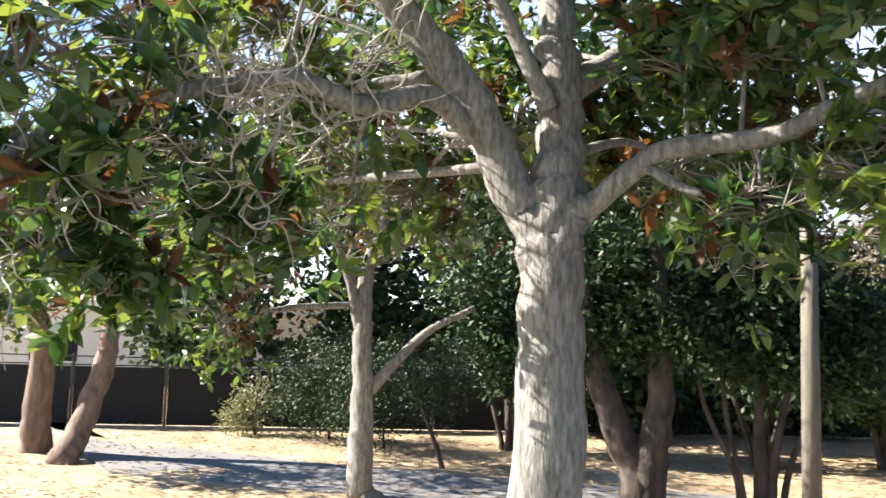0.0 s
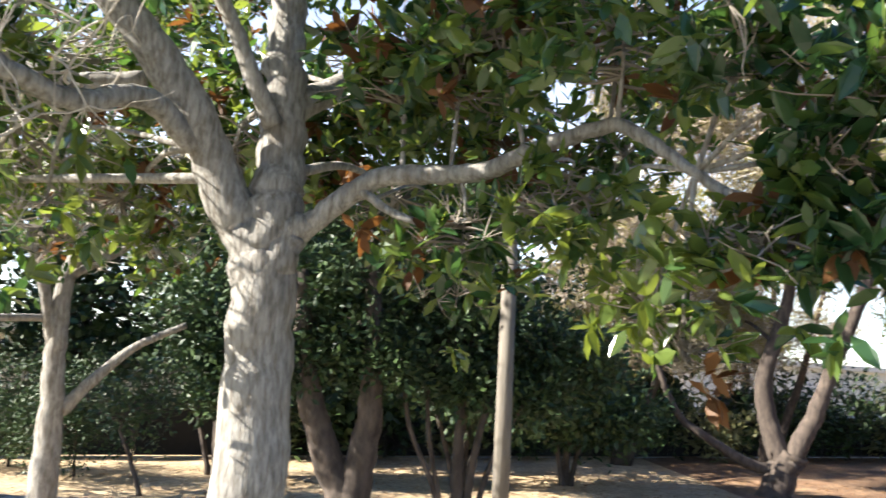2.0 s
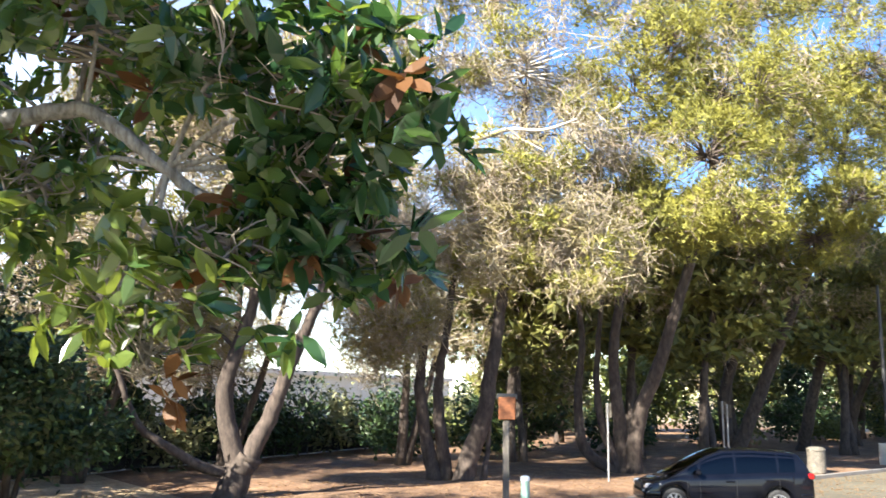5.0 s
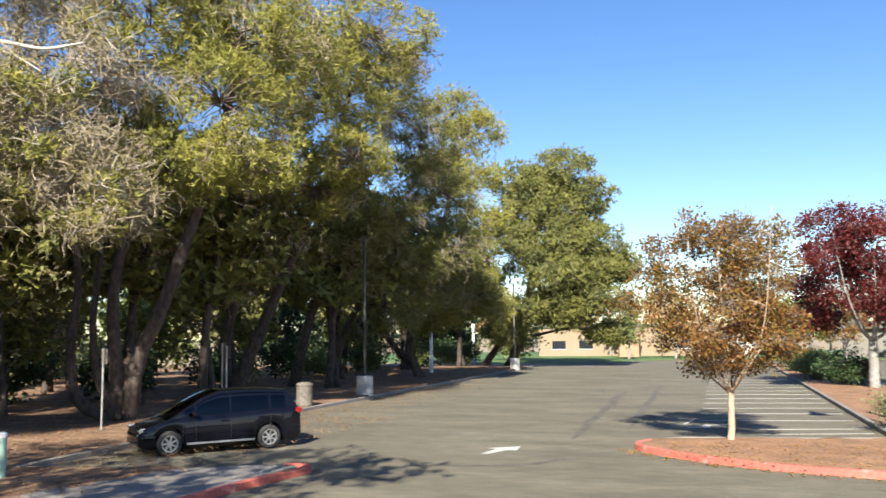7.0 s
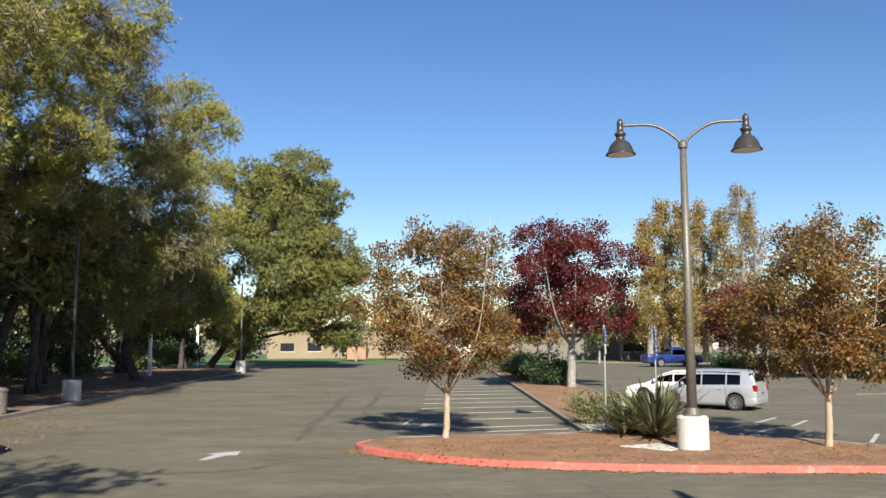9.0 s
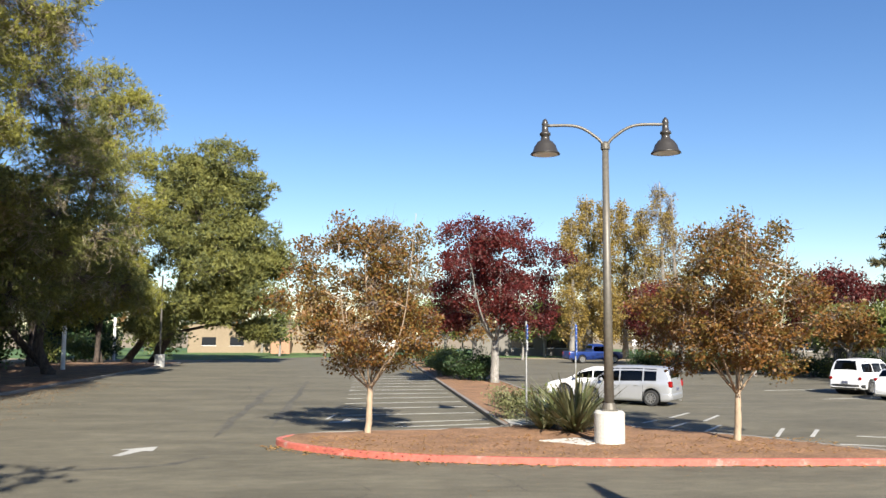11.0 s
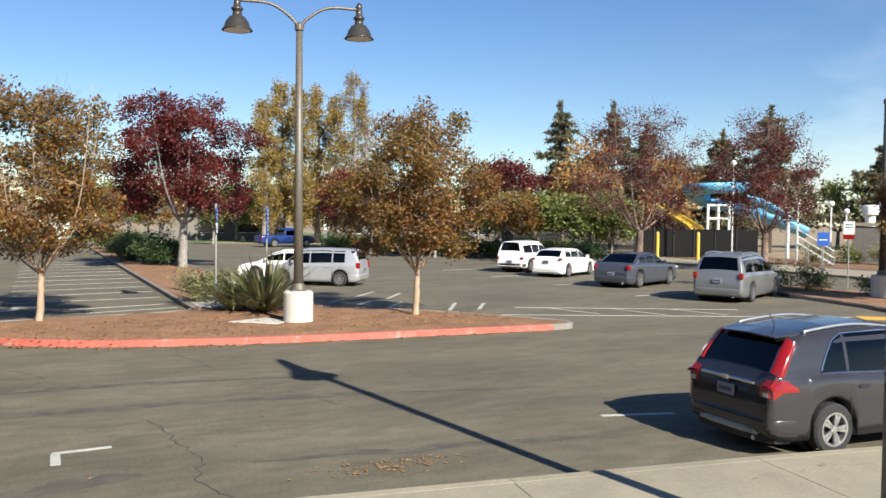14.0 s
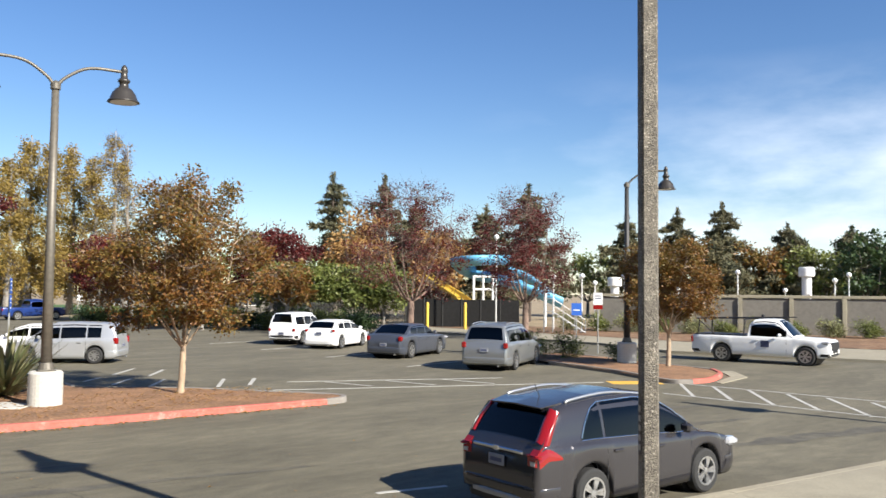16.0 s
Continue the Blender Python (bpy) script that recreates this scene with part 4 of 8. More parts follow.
# the big magnolia beside the walk
base = (-7.05, -1.35, 0.12)
big_magnolia = tree("magnolia_tree", "large magnolia with grey bark, forked trunk and glossy leaves", [
    ([base, (-7.00, -1.10, 1.74), (-7.00, -1.10, 2.86), (-7.00, -1.11, 3.68), (-7.01, -1.07, 4.12), (-7.11, -1.06, 4.59), (-7.20, -1.11, 5.34), (-7.30, -1.16, 6.19), (-7.38, -1.27, 7.36)], 0.335, 0.13),
    ([(-7.00, -1.11, 3.43), (-6.98, -1.24, 3.87), (-6.93, -1.49, 4.27), (-6.77, -1.76, 4.87), (-6.55, -2.16, 5.40), (-6.32, -2.53, 5.83), (-6.07, -2.86, 6.21)], 0.235, 0.11),
    ([(-6.95, -1.10, 3.53), (-6.92, -0.94, 3.87), (-6.89, -0.80, 4.05)], 0.2, 0.1),
    ([(-6.90, -1.12, 4.84), (-6.77, -1.30, 5.20), (-6.63, -1.50, 5.65), (-6.47, -1.71, 6.03)], 0.085, 0.055),
    ([(-6.98, -1.00, 3.82), (-6.9, -0.76, 4.01), (-6.82, -0.47, 4.25), (-6.69, -0.16, 4.42), (-6.48, 0.3, 4.42), (-6.25, 0.67, 4.44), (-6.02, 0.9, 4.53), (-5.76, 1.18, 4.6), (-5.55, 1.45, 4.65), (-5.34, 1.63, 4.49), (-5.12, 1.83, 4.26), (-4.89, 1.99, 4.06), (-4.6, 2.17, 3.9)], 0.105, 0.026),
    ([(-6.73, -0.33, 4.30), (-6.59, -0.04, 4.1), (-6.48, 0.23, 4.03), (-6.36, 0.55, 4.05)], 0.04, 0.02),
    ([(-6.78, -1.74, 4.58), (-6.52, -1.93, 4.80), (-6.26, -2.10, 4.82), (-5.85, -2.36, 4.63), (-5.55, -2.56, 4.66), (-5.23, -2.76, 4.68), (-4.70, -3.32, 4.44), (-4.34, -3.48, 4.31), (-3.97, -3.60, 4.04), (-3.74, -3.71, 3.81)], 0.105, 0.035),
    ([(-7.05, -2.26, 5.21), (-7.02, -2.94, 5.15), (-6.99, -3.49, 5.27), (-6.86, -4.15, 5.28)], 0.08, 0.04),
    ([(-7.21, -1.04, 5.08), (-7.75, -0.73, 5.47), (-8.27, -0.27, 5.94), (-8.77, 0.25, 6.44)], 0.15, 0.07),
], [
    ((-6.04, 0.61, 5.47), (0.8, 0.8, 0.4)), ((-5.28, 1.42, 5.19), (0.7, 0.7, 0.4)), ((-4.55, 2.01, 4.87), (0.5, 0.45, 0.3), 0.75), ((-3.88, 2.43, 4.49), (0.42, 0.4, 0.22)),
    ((-4.41, 2.31, 4.20), (0.36, 0.36, 0.22), 0.7), ((-4.62, 2.10, 3.71), (0.3, 0.34, 0.14), 0.7), ((-4.22, 2.64, 3.73), (0.26, 0.26, 0.16), 0.7), ((-5.42, 1.69, 3.39), (0.12, 0.14, 0.12), 0.35),
    ((-5.95, 1.18, 4.08), (0.45, 0.45, 0.18), 0.5), ((-6.45, 0.50, 3.89), (0.4, 0.4, 0.18), 0.6), ((-5.26, 1.85, 3.04), (0.1, 0.12, 0.12), 0.3), ((-6.86, 0.02, 5.33), (0.8, 0.8, 0.4)),
    ((-3.67, -3.49, 4.49), (0.6, 0.6, 0.35), 0.6), ((-4.27, -3.71, 3.85), (0.7, 0.7, 0.25), 0.7), ((-5.19, -3.49, 4.15), (0.5, 0.5, 0.22), 0.6), ((-5.56, -3.26, 3.67), (0.35, 0.35, 0.2), 0.7),
    ((-4.47, -4.10, 3.42), (0.7, 0.6, 0.35), 0.7), ((-5.10, -3.96, 3.28), (0.4, 0.4, 0.26), 0.7), ((-5.64, -3.11, 5.26), (0.6, 0.6, 0.3), 0.5), ((-4.66, -3.54, 4.85), (0.6, 0.6, 0.35), 0.5), ((-6.18, -2.93, 4.45), (0.6, 0.6, 0.35), 0.1), ((-6.48, -2.72, 3.79), (0.4, 0.4, 0.3), 0.1), ((-5.83, -3.18, 4.74), (0.5, 0.5, 0.3), 0.1),
    ((-6.11, -2.30, 6.28), (1.2, 1.2, 0.5)), ((-6.46, 0.38, 5.42), (0.9, 0.9, 0.5)), ((-7.47, -0.35, 6.92), (1.4, 1.4, 0.6)),
    ((-6.30, 1.88, 6.96), (1.3, 1.3, 0.5)), ((-8.82, -1.85, 5.03), (1.2, 1.2, 0.7)), ((-8.45, 0.57, 4.01), (1.0, 1.0, 0.6), 0.5), ((-8.38, -3.37, 5.73), (1.3, 1.3, 0.6)),
    ((-8.57, -0.33, 5.93), (1.2, 1.2, 0.6)), ((-8.8, -1.83, 5.93), (0.8, 0.8, 0.6)), ((-9.17, -0.52, 5.66), (0.9, 0.9, 0.5)), ((-9.48, 0.28, 5.6), (0.9, 0.9, 0.5)), ((-9.3, 1.86, 5.08), (0.8, 0.8, 0.5)), ((-9.14, 2.54, 5.42), (0.8, 0.8, 0.6)), ((-8.54, 2.78, 6.24), (0.8, 0.8, 0.5)), ((-9.44, 0.93, 5.72), (0.9, 0.9, 0.5)), ((-9.43, -1.02, 5.2), (0.8, 0.8, 0.5)), ((-9.0, -3.0, 4.5), (0.8, 0.8, 0.6)), ((-8.9, -3.9, 5.5), (0.8, 0.8, 0.6)), ((-8.19, -3.83, 4.62), (1.0, 1.0, 0.6)), ((-8.98, 0.00, 4.68), (1.1, 1.1, 0.6), 0.6), ((-8.9, -6.3, 4.2), (1.1, 1.1, 0.6)), ((-3.74, -4.31, 4.41), (0.5, 0.5, 0.3), 0.25),
    # overhead crown out of view, added to shade the lower leaves and the ground
    ((-4.6, -1.6, 6.6), (1.1, 1.1, 0.5)), ((-4.3, -3.0, 7.2), (1.2, 1.1, 0.5)), ((-5.8, -2.6, 7.0), (1.2, 1.1, 0.5)), ((-3.6, -1.0, 6.0), (0.9, 0.9, 0.4)), ((-7.3, -0.6, 8.2), (2.0, 2.0, 0.9)), ((-5.6, -1.6, 9.0), (1.9, 1.9, 0.9)), ((-8.2, -2.0, 9.6), (1.9, 1.9, 0.9)), ((-6.8, -1.0, 10.6), (1.7, 1.7, 0.8)), ((-5.0, 0.4, 7.6), (1.6, 1.6, 0.8)), ((-8.5, 1.6, 7.6), (1.7, 1.7, 0.8)), ((-5.8, 0.0, 11.6), (1.6, 1.6, 0.8)), ((-8.4, -0.4, 11.2), (1.6, 1.6, 0.8)), ((-9.6, 0.2, 9.4), (1.5, 1.5, 0.8)), ((-6.8, -1.0, 13.0), (1.9, 1.9, 0.9)), ((-5.0, -1.2, 12.4), (1.7, 1.7, 0.9)), ((-8.4, -1.4, 13.4), (1.7, 1.7, 0.9)),
], BARK_GREY, MAGNOLIA_LEAF, seed=3, clumps=44, per_clump=15, clump_r=0.17, size=0.21, twig=0.009, twig_mat=TWIG_MID, narrow=0.4, up=0.5, fine=True,
     second=(MAGNOLIA_BACK, 0.08), bare=0.15, sides=12, limb_r=0.28, from_z=4.1, split_limbs=True)

# pale sinuous bare twigs below its sunny limbs
rng = np.random.default_rng(41)
bare_twigs = Shape()
limb_a = smooth_path([(-6.78, -1.74, 4.58), (-6.26, -2.10, 4.82), (-5.55, -2.56, 4.66), (-4.70, -3.32, 4.44), (-3.97, -3.60, 4.04)], 8)
limb_b = smooth_path([(-7.05, -2.26, 5.21), (-7.02, -2.94, 5.15), (-6.99, -3.49, 5.27), (-6.86, -4.15, 5.28)], 8)


def sinuous(p, d, r, steps, fork):
    path = [p]
    for k in range(steps):
        d = unit(d + rng.normal(size=3) * 0.42 + np.array([0, 0, 0.10 * k - 0.12]))
        p = p + d * rng.uniform(0.09, 0.17)
        path.append(p)
        if fork and k > 1 and rng.random() < 0.55:
            sinuous(p, unit(d + rng.normal(size=3) * 0.9), r * 0.6, 5, fork - 1)
    sm = smooth_path(path, 3)
    bare_twigs.tube(sm - np.array(base), np.linspace(r, r * 0.35, len(sm)), 4, False)


for k in range(50):
    line = limb_a if k % 3 else limb_b
    q = line[rng.integers(len(line) // 3, len(line) - 1)]
    sinuous(q, np.array([rng.uniform(-0.4, 0.4), rng.uniform(-1.0, -0.25), rng.uniform(-1.0, 0.25)]), rng.uniform(0.013, 0.023), int(rng.integers(6, 12)), 2)
tagged(part("twig_mass", bare_twigs, TWIG, big_magnolia, "pale bare twigs"), kind="stuff")

# the second magnolia behind it
b2 = (-13.35, -4.95, 0.13)
tree("magnolia_tree", "younger magnolia with a pale grey trunk and dark crown", [
    ([b2, (-13.29, -5.09, 0.33), (-13.28, -5.10, 1.81), (-13.26, -5.15, 2.75), (-13.28, -5.11, 3.89), (-13.49, -4.83, 5.19), (-13.59, -4.83, 6.71)], 0.26, 0.06),
    ([(-13.26, -5.15, 2.75), (-12.95, -5.40, 4.05), (-12.57, -5.79, 4.95), (-12.21, -6.08, 5.92)], 0.1, 0.04),
    ([(-13.33, -4.99, 1.91), (-13.46, -4.60, 2.39), (-13.72, -4.10, 2.93), (-14.01, -3.39, 3.34)], 0.11, 0.05),
    ([(-13.22, -5.27, 3.31), (-12.27, -5.95, 3.22), (-11.35, -6.44, 3.04), (-10.55, -6.80, 3.13)], 0.06, 0.03),
    ([(-13.30, -5.07, 3.99), (-13.74, -4.38, 4.53), (-14.17, -3.59, 5.19)], 0.08, 0.04),
], [((-13.41, -5.33, 5.38), (1.6, 1.6, 1.2)), ((-11.89, -6.27, 5.12), (1.2, 1.2, 0.9)), ((-13.99, -4.25, 4.76), (1.2, 1.2, 0.8)), ((-12.71, -5.95, 6.71), (1.8, 1.8, 1.2)),
    ((-11.33, -6.47, 3.81), (0.9, 0.9, 0.5)), ((-14.47, -4.02, 6.38), (1.6, 1.6, 1.2)), ((-13.67, -4.91, 7.97), (1.8, 1.8, 1.2)), ((-11.10, -6.47, 2.87), (0.5, 0.5, 0.22)), ((-10.79, -7.35, 4.51), (1.2, 1.2, 0.7)),
    # unseen upper crown, added and thickened to cast shade on the tree bed
    ((-13.5, -4.6, 9.2), (1.8, 1.8, 0.9), 1.5), ((-12.0, -5.0, 10.4), (1.7, 1.7, 0.9), 1.5), ((-15.0, -5.0, 9.6), (1.7, 1.7, 0.9), 1.5), ((-13.6, -3.4, 11.6), (1.6, 1.6, 0.9), 1.5), ((-12.2, -2.8, 8.6), (1.5, 1.5, 0.8), 1.5), ((-14.8, -3.0, 10.8), (1.5, 1.5, 0.8), 1.5),
    ((-13.0, -4.5, 13.0), (2.3, 2.3, 1.1), 1.5), ((-10.8, -4.0, 12.2), (2.1, 2.1, 1.0), 1.5), ((-15.4, -4.6, 12.4), (2.1, 2.1, 1.0), 1.5), ((-12.2, -3.0, 14.6), (2.0, 2.0, 1.0), 1.5), ((-9.8, -3.0, 13.8), (1.8, 1.8, 0.9), 1.5), ((-16.6, -3.6, 11.0), (1.8, 1.8, 1.0), 1.5), ((-11.0, -2.2, 10.6), (1.8, 1.8, 0.9), 1.5), ((-14.2, -2.2, 13.4), (1.9, 1.9, 1.0), 1.5)],
    BARK_GREY, MAGNOLIA_LEAF, seed=5, clumps=46, per_clump=22, clump_r=0.34, size=0.18, twig=0.016, twig_mat=TWIG, narrow=0.42, second=(MAGNOLIA_BACK, 0.12), bare=0.4, limb_r=0.4, fine=True, from_z=2.2, split_limbs=True)

# leaning reddish trunks at the path's far end
tree("leaning_tree", "tree with two leaning reddish trunks beside the path", [
    ([(-14.95, -12.95, 0.13), (-14.76, -12.84, 0.83), (-14.60, -12.72, 2.47), (-14.09, -12.84, 3.38), (-13.62, -13.06, 4.37)], 0.34, 0.14),
    ([(-14.1, -11.6, 0.13), (-14.58, -11.64, 0.70), (-15.14, -11.58, 2.04), (-15.37, -11.60, 3.47), (-15.55, -11.36, 4.96)], 0.29, 0.14),
], [((-13.88, -12.48, 4.40), (2.0, 2.0, 1.3)), ((-15.32, -11.33, 4.93), (2.0, 2.0, 1.2)), ((-14.70, -12.13, 6.66), (2.4, 2.4, 1.5)), ((-16.28, -10.64, 5.95), (1.8, 1.8, 1.3)), ((-13.10, -12.44, 3.12), (1.0, 1.0, 0.5))],
    BARK_RED, MAGNOLIA_LEAF, seed=7, clumps=60, per_clump=22, clump_r=0.45, size=0.19, twig=0.014, bare=0.05)

# dark evergreen trees behind the magnolia
tree("evergreen_tree", "dark evergreen with a thick trunk forked low", [
    ([(-13.28, -0.58, 0.1), (-13.28, -0.62, 0.9), (-13.25, -1.02, 1.75), (-13.22, -1.34, 3.04), (-13.3, -1.5, 4.3)], 0.34, 0.1),
    ([(-13.27, -0.52, 0.3), (-13.22, -0.40, 1.2), (-13.18, -0.27, 2.06), (-13.18, -0.30, 3.28), (-13.4, -0.4, 4.8)], 0.30, 0.1),
], [((-13.56, -0.85, 3.35), (1.0, 1.0, 0.6)), ((-13.78, -0.57, 4.3), (1.2, 1.2, 0.8)), ((-13.39, 0.08, 2.95), (0.8, 0.8, 0.55)), ((-13.43, -1.35, 2.95), (0.8, 0.8, 0.5)), ((-13.73, -1.28, 3.97), (1.0, 1.0, 0.7)), ((-13.9, -0.5, 5.4), (1.3, 1.3, 0.8))],
     BARK_PINE, SHRUB_LEAF, seed=11, clumps=64, per_clump=34, clump_r=0.3, size=0.14, twig=0.008, shell=0.25, group="dark evergreens")
tree("evergreen_tree", "dark many-stemmed evergreen beside the wooden pole", [
    ([(-13.53, 1.2, 0.1), (-13.54, 1.17, 1.2), (-13.54, 1.17, 2.11), (-13.8, 1.3, 3.9)], 0.125, 0.05),
    ([(-13.40, 0.92, 0.1), (-13.36, 0.80, 1.0), (-13.38, 0.36, 1.95), (-13.5, 0.2, 3.0)], 0.055, 0.03),
    ([(-13.42, 1.0, 0.1), (-13.37, 0.86, 1.0), (-13.37, 0.66, 1.92), (-13.5, 0.6, 3.2)], 0.05, 0.03),
    ([(-13.50, 1.3, 0.1), (-13.50, 1.36, 1.1), (-13.50, 1.52, 2.04), (-13.7, 1.9, 3.2)], 0.08, 0.04),
    ([(-13.60, 1.45, 0.1), (-13.60, 1.6, 1.1), (-13.7, 2.1, 2.2), (-13.8, 2.8, 3.0)], 0.06, 0.03),
], [((-13.75, 0.99, 3.28), (1.0, 1.0, 0.6)), ((-14.08, 1.75, 3.9), (1.2, 1.2, 0.8)), ((-13.86, 2.49, 3.27), (1.0, 1.0, 0.6)), ((-13.9, 3.16, 3.13), (0.7, 0.7, 0.55)), ((-13.62, 1.3, 2.65), (0.7, 0.7, 0.35)), ((-13.9, 2.25, 2.52), (0.8, 0.8, 0.4)), ((-13.97, 0.76, 4.31), (1.0, 1.0, 0.7))],
     BARK_PINE, SHRUB_LEAF, seed=12, clumps=64, per_clump=34, clump_r=0.3, size=0.14, twig=0.008, shell=0.25, group="dark evergreens")
for i, (p, h, w, sd) in enumerate((((-20.2, 1.8), 5.4, 2.2, 16), ((-21.4, 4.6), 4.2, 1.8, 13), ((-20.2, -3.9), 5.0, 1.6, 14))):
    st = [([(p[0], p[1], 0.1), (p[0] + 0.1, p[1], 1.6), (p[0] - 0.2, p[1] + 0.3, h * 0.7)], 0.09, 0.1)]
    for k in range(4):
        a = k * 1.7 + i + 1
        st.append(([(p[0] + 0.12 * math.cos(a), p[1] + 0.12 * math.sin(a), 0.1), (p[0] + 0.4 * math.cos(a), p[1] + 0.5 * math.sin(a), 1.4), (p[0] + 1.0 * math.cos(a), p[1] + 1.2 * math.sin(a), h * 0.6)], 0.075, 0.03))
    bl = [((p[0], p[1], h * 0.55), (w, w, h * 0.20)), ((p[0] + 0.3, p[1] - 0.5, h * 0.78), (w * 0.85, w * 0.85, h * 0.2)), ((p[0] + 0.6, p[1] + 0.8, h * 0.42), (w * 0.8, w * 0.8, h * 0.14))]
    tree("evergreen_tree", "dense dark evergreen tree with dusky trunks", st, bl, BARK_PINE, SHRUB_LEAF, seed=sd, clumps=90, per_clump=36, clump_r=0.55, size=0.20, twig=0.012, shell=0.25, group="dark evergreens")


for i, (x, y, h, w) in enumerate(((-31, -11, 11, 4.2), (-33, -5, 12, 4.4), (-31, 2, 11.5, 4.2), (-35, 9, 10, 4.0), (-27, -16.5, 9.5, 3.6), (-37, 1, 13, 5), (-25, -3, 9, 3.4))):
    tree("evergreen_tree", "tall dark evergreen behind the fence", [([(x, y, 0), (x + 0.2, y, h * 0.4), (x, y, h * 0.85)], 0.3, 0.08)],
         [((x, y, h * 0.4), (w * 0.9, w * 0.9, h * 0.15)), ((x + 0.5, y - 0.8, h * 0.6), (w, w, h * 0.17)), ((x - 0.4, y + 0.8, h * 0.8), (w * 0.9, w * 0.9, h * 0.17)), ((x + 0.3, y + 0.2, h * 0.24), (w * 0.7, w * 0.7, h * 0.1))],
         BARK_PINE, SHRUB_LEAF, seed=300 + i, clumps=80, per_clump=26, clump_r=0.75, size=0.36, twig=0.02, shell=0.3, group="dark evergreens", narrow=0.6)


def shrub(x, y, r, h, mat, seed, label="bushy evergreen shrub beside the fence", n=50, per=36, size=0.1, z=0.1, name="shrub", group="", clump=0.28):
    return tree(name, label, [([(x, y, z), (x + 0.1, y, z + h * 0.35), (x, y + 0.1, z + h * 0.6)], 0.04, 0.02)],
                [((x, y, z + h * 0.52), (r, r, h * 0.45)), ((x + r * 0.4, y - r * 0.3, z + h * 0.36), (r * 0.7, r * 0.7, h * 0.33))],
                BARK_PINE, mat, seed=seed, clumps=n, per_clump=per, clump_r=clump, size=size, twig=0.008, shell=0.25, category="shrub", group=group, sides=5)


shrub(-19.8, -8.4, 1.5, 3.4, SHRUB_LEAF, 21, "tall leafy shrub in front of the dark fence", 80, 40)
shrub(-18.8, -6.6, 1.3, 2.9, SHRUB_LEAF, 22, "tall leafy shrub in front of the dark fence", 80, 40)
shrub(-19.5, -10.3, 0.7, 1.5, OLIVE_LEAF, 23, "low dry shrub in front of the dark fence", 40, 30)
tree("sapling", "thin leaning sapling with dark leaves", [([(-16.8, -4.6, 0.1), (-16.83, -4.87, 0.78), (-16.86, -5.14, 1.34)], 0.06, 0.03)],
     [((-16.81, -4.96, 1.70), (1.0, 1.0, 0.6)), ((-17.21, -4.60, 2.29), (0.9, 0.9, 0.6))], BARK_PINE, SHRUB_LEAF, seed=24, clumps=40, per_clump=20, clump_r=0.35, size=0.12, twig=0.008, shell=0.2)
# hedge of shrubs along the fence
k = 0
for y in np.arange(-2.0, 56.0, 2.3):
    x = -24.6 - 0.40 * (y + 3.5) + random.uniform(-0.6, 0.6)
    k += 1
    shrub(x, y, random.uniform(1.4, 1.9), random.uniform(2.4, 3.6) + (0.8 if y > 12 else 0), (SHRUB_LEAF, SHRUB_LEAF, SHRUB_LEAF, OLIVE_LEAF)[k % 4], 100 + k, "evergreen shrub in the row along the fence", 30, 22, 0.27, 0.1, "shrub", "fence shrubs", 0.36)

for i in range(24):
    y = 22 + i * 3.1
    shrub(-30.5 + 2.0 * math.sin(i * 1.9) + (0 if y < 70 else (y - 70) * 0.12), y, 1.8, 2.9 + 0.6 * math.sin(i * 2.7), (SHRUB_LEAF, SHRUB_LEAF, BUSH_LEAF)[i % 3], 400 + i, "shaded evergreen shrub deep in the grove", 30, 20, 0.3, 0.1, "shrub", "grove shrubs", 0.4)

for i, (x, y, h) in enumerate(((-31.0, 8.0, 7.5), (-33.0, 14.0, 8.0))):
    tree("evergreen_tree", "hazy olive-green tree in front of the pale building", [([(x, y, 0.1), (x + 0.2, y + 0.2, h * 0.4), (x, y, h * 0.8)], 0.2, 0.06)],
         [((x, y, h * 0.5), (2.4, 2.4, h * 0.2), 0.8), ((x + 0.4, y - 1.0, h * 0.72), (2.2, 2.2, h * 0.18), 0.7), ((x - 0.3, y + 1.2, h * 0.68), (2.2, 2.2, h * 0.18), 0.7)],
         BARK_PINE, OLIVE_LEAF, seed=430 + i, clumps=60, per_clump=24, clump_r=0.5, size=0.2, twig=0.014, shell=0.25, group="dark evergreens")

# ---- pines ----
def pine(label, stems, blobs, seed, mat=PINE_GREEN, dead=0.0, clumps=78, per=26, size=0.27, clump_r=0.40, bark=BARK_PINE, blades=7, width=0.07, twig=0.018, bare=0.1):
    return tree("pine_tree", label, stems, blobs, bark, mat, "needle", seed, clumps, per, clump_r, size, twig, TWIG if dead > 0.5 else TWIG_DARK, shell=0.45, group="pines",
                second=(PINE_DEAD, dead) if dead else None, bare=bare, sides=9, blades=blades, width=width, up=0.5, split_limbs=True)


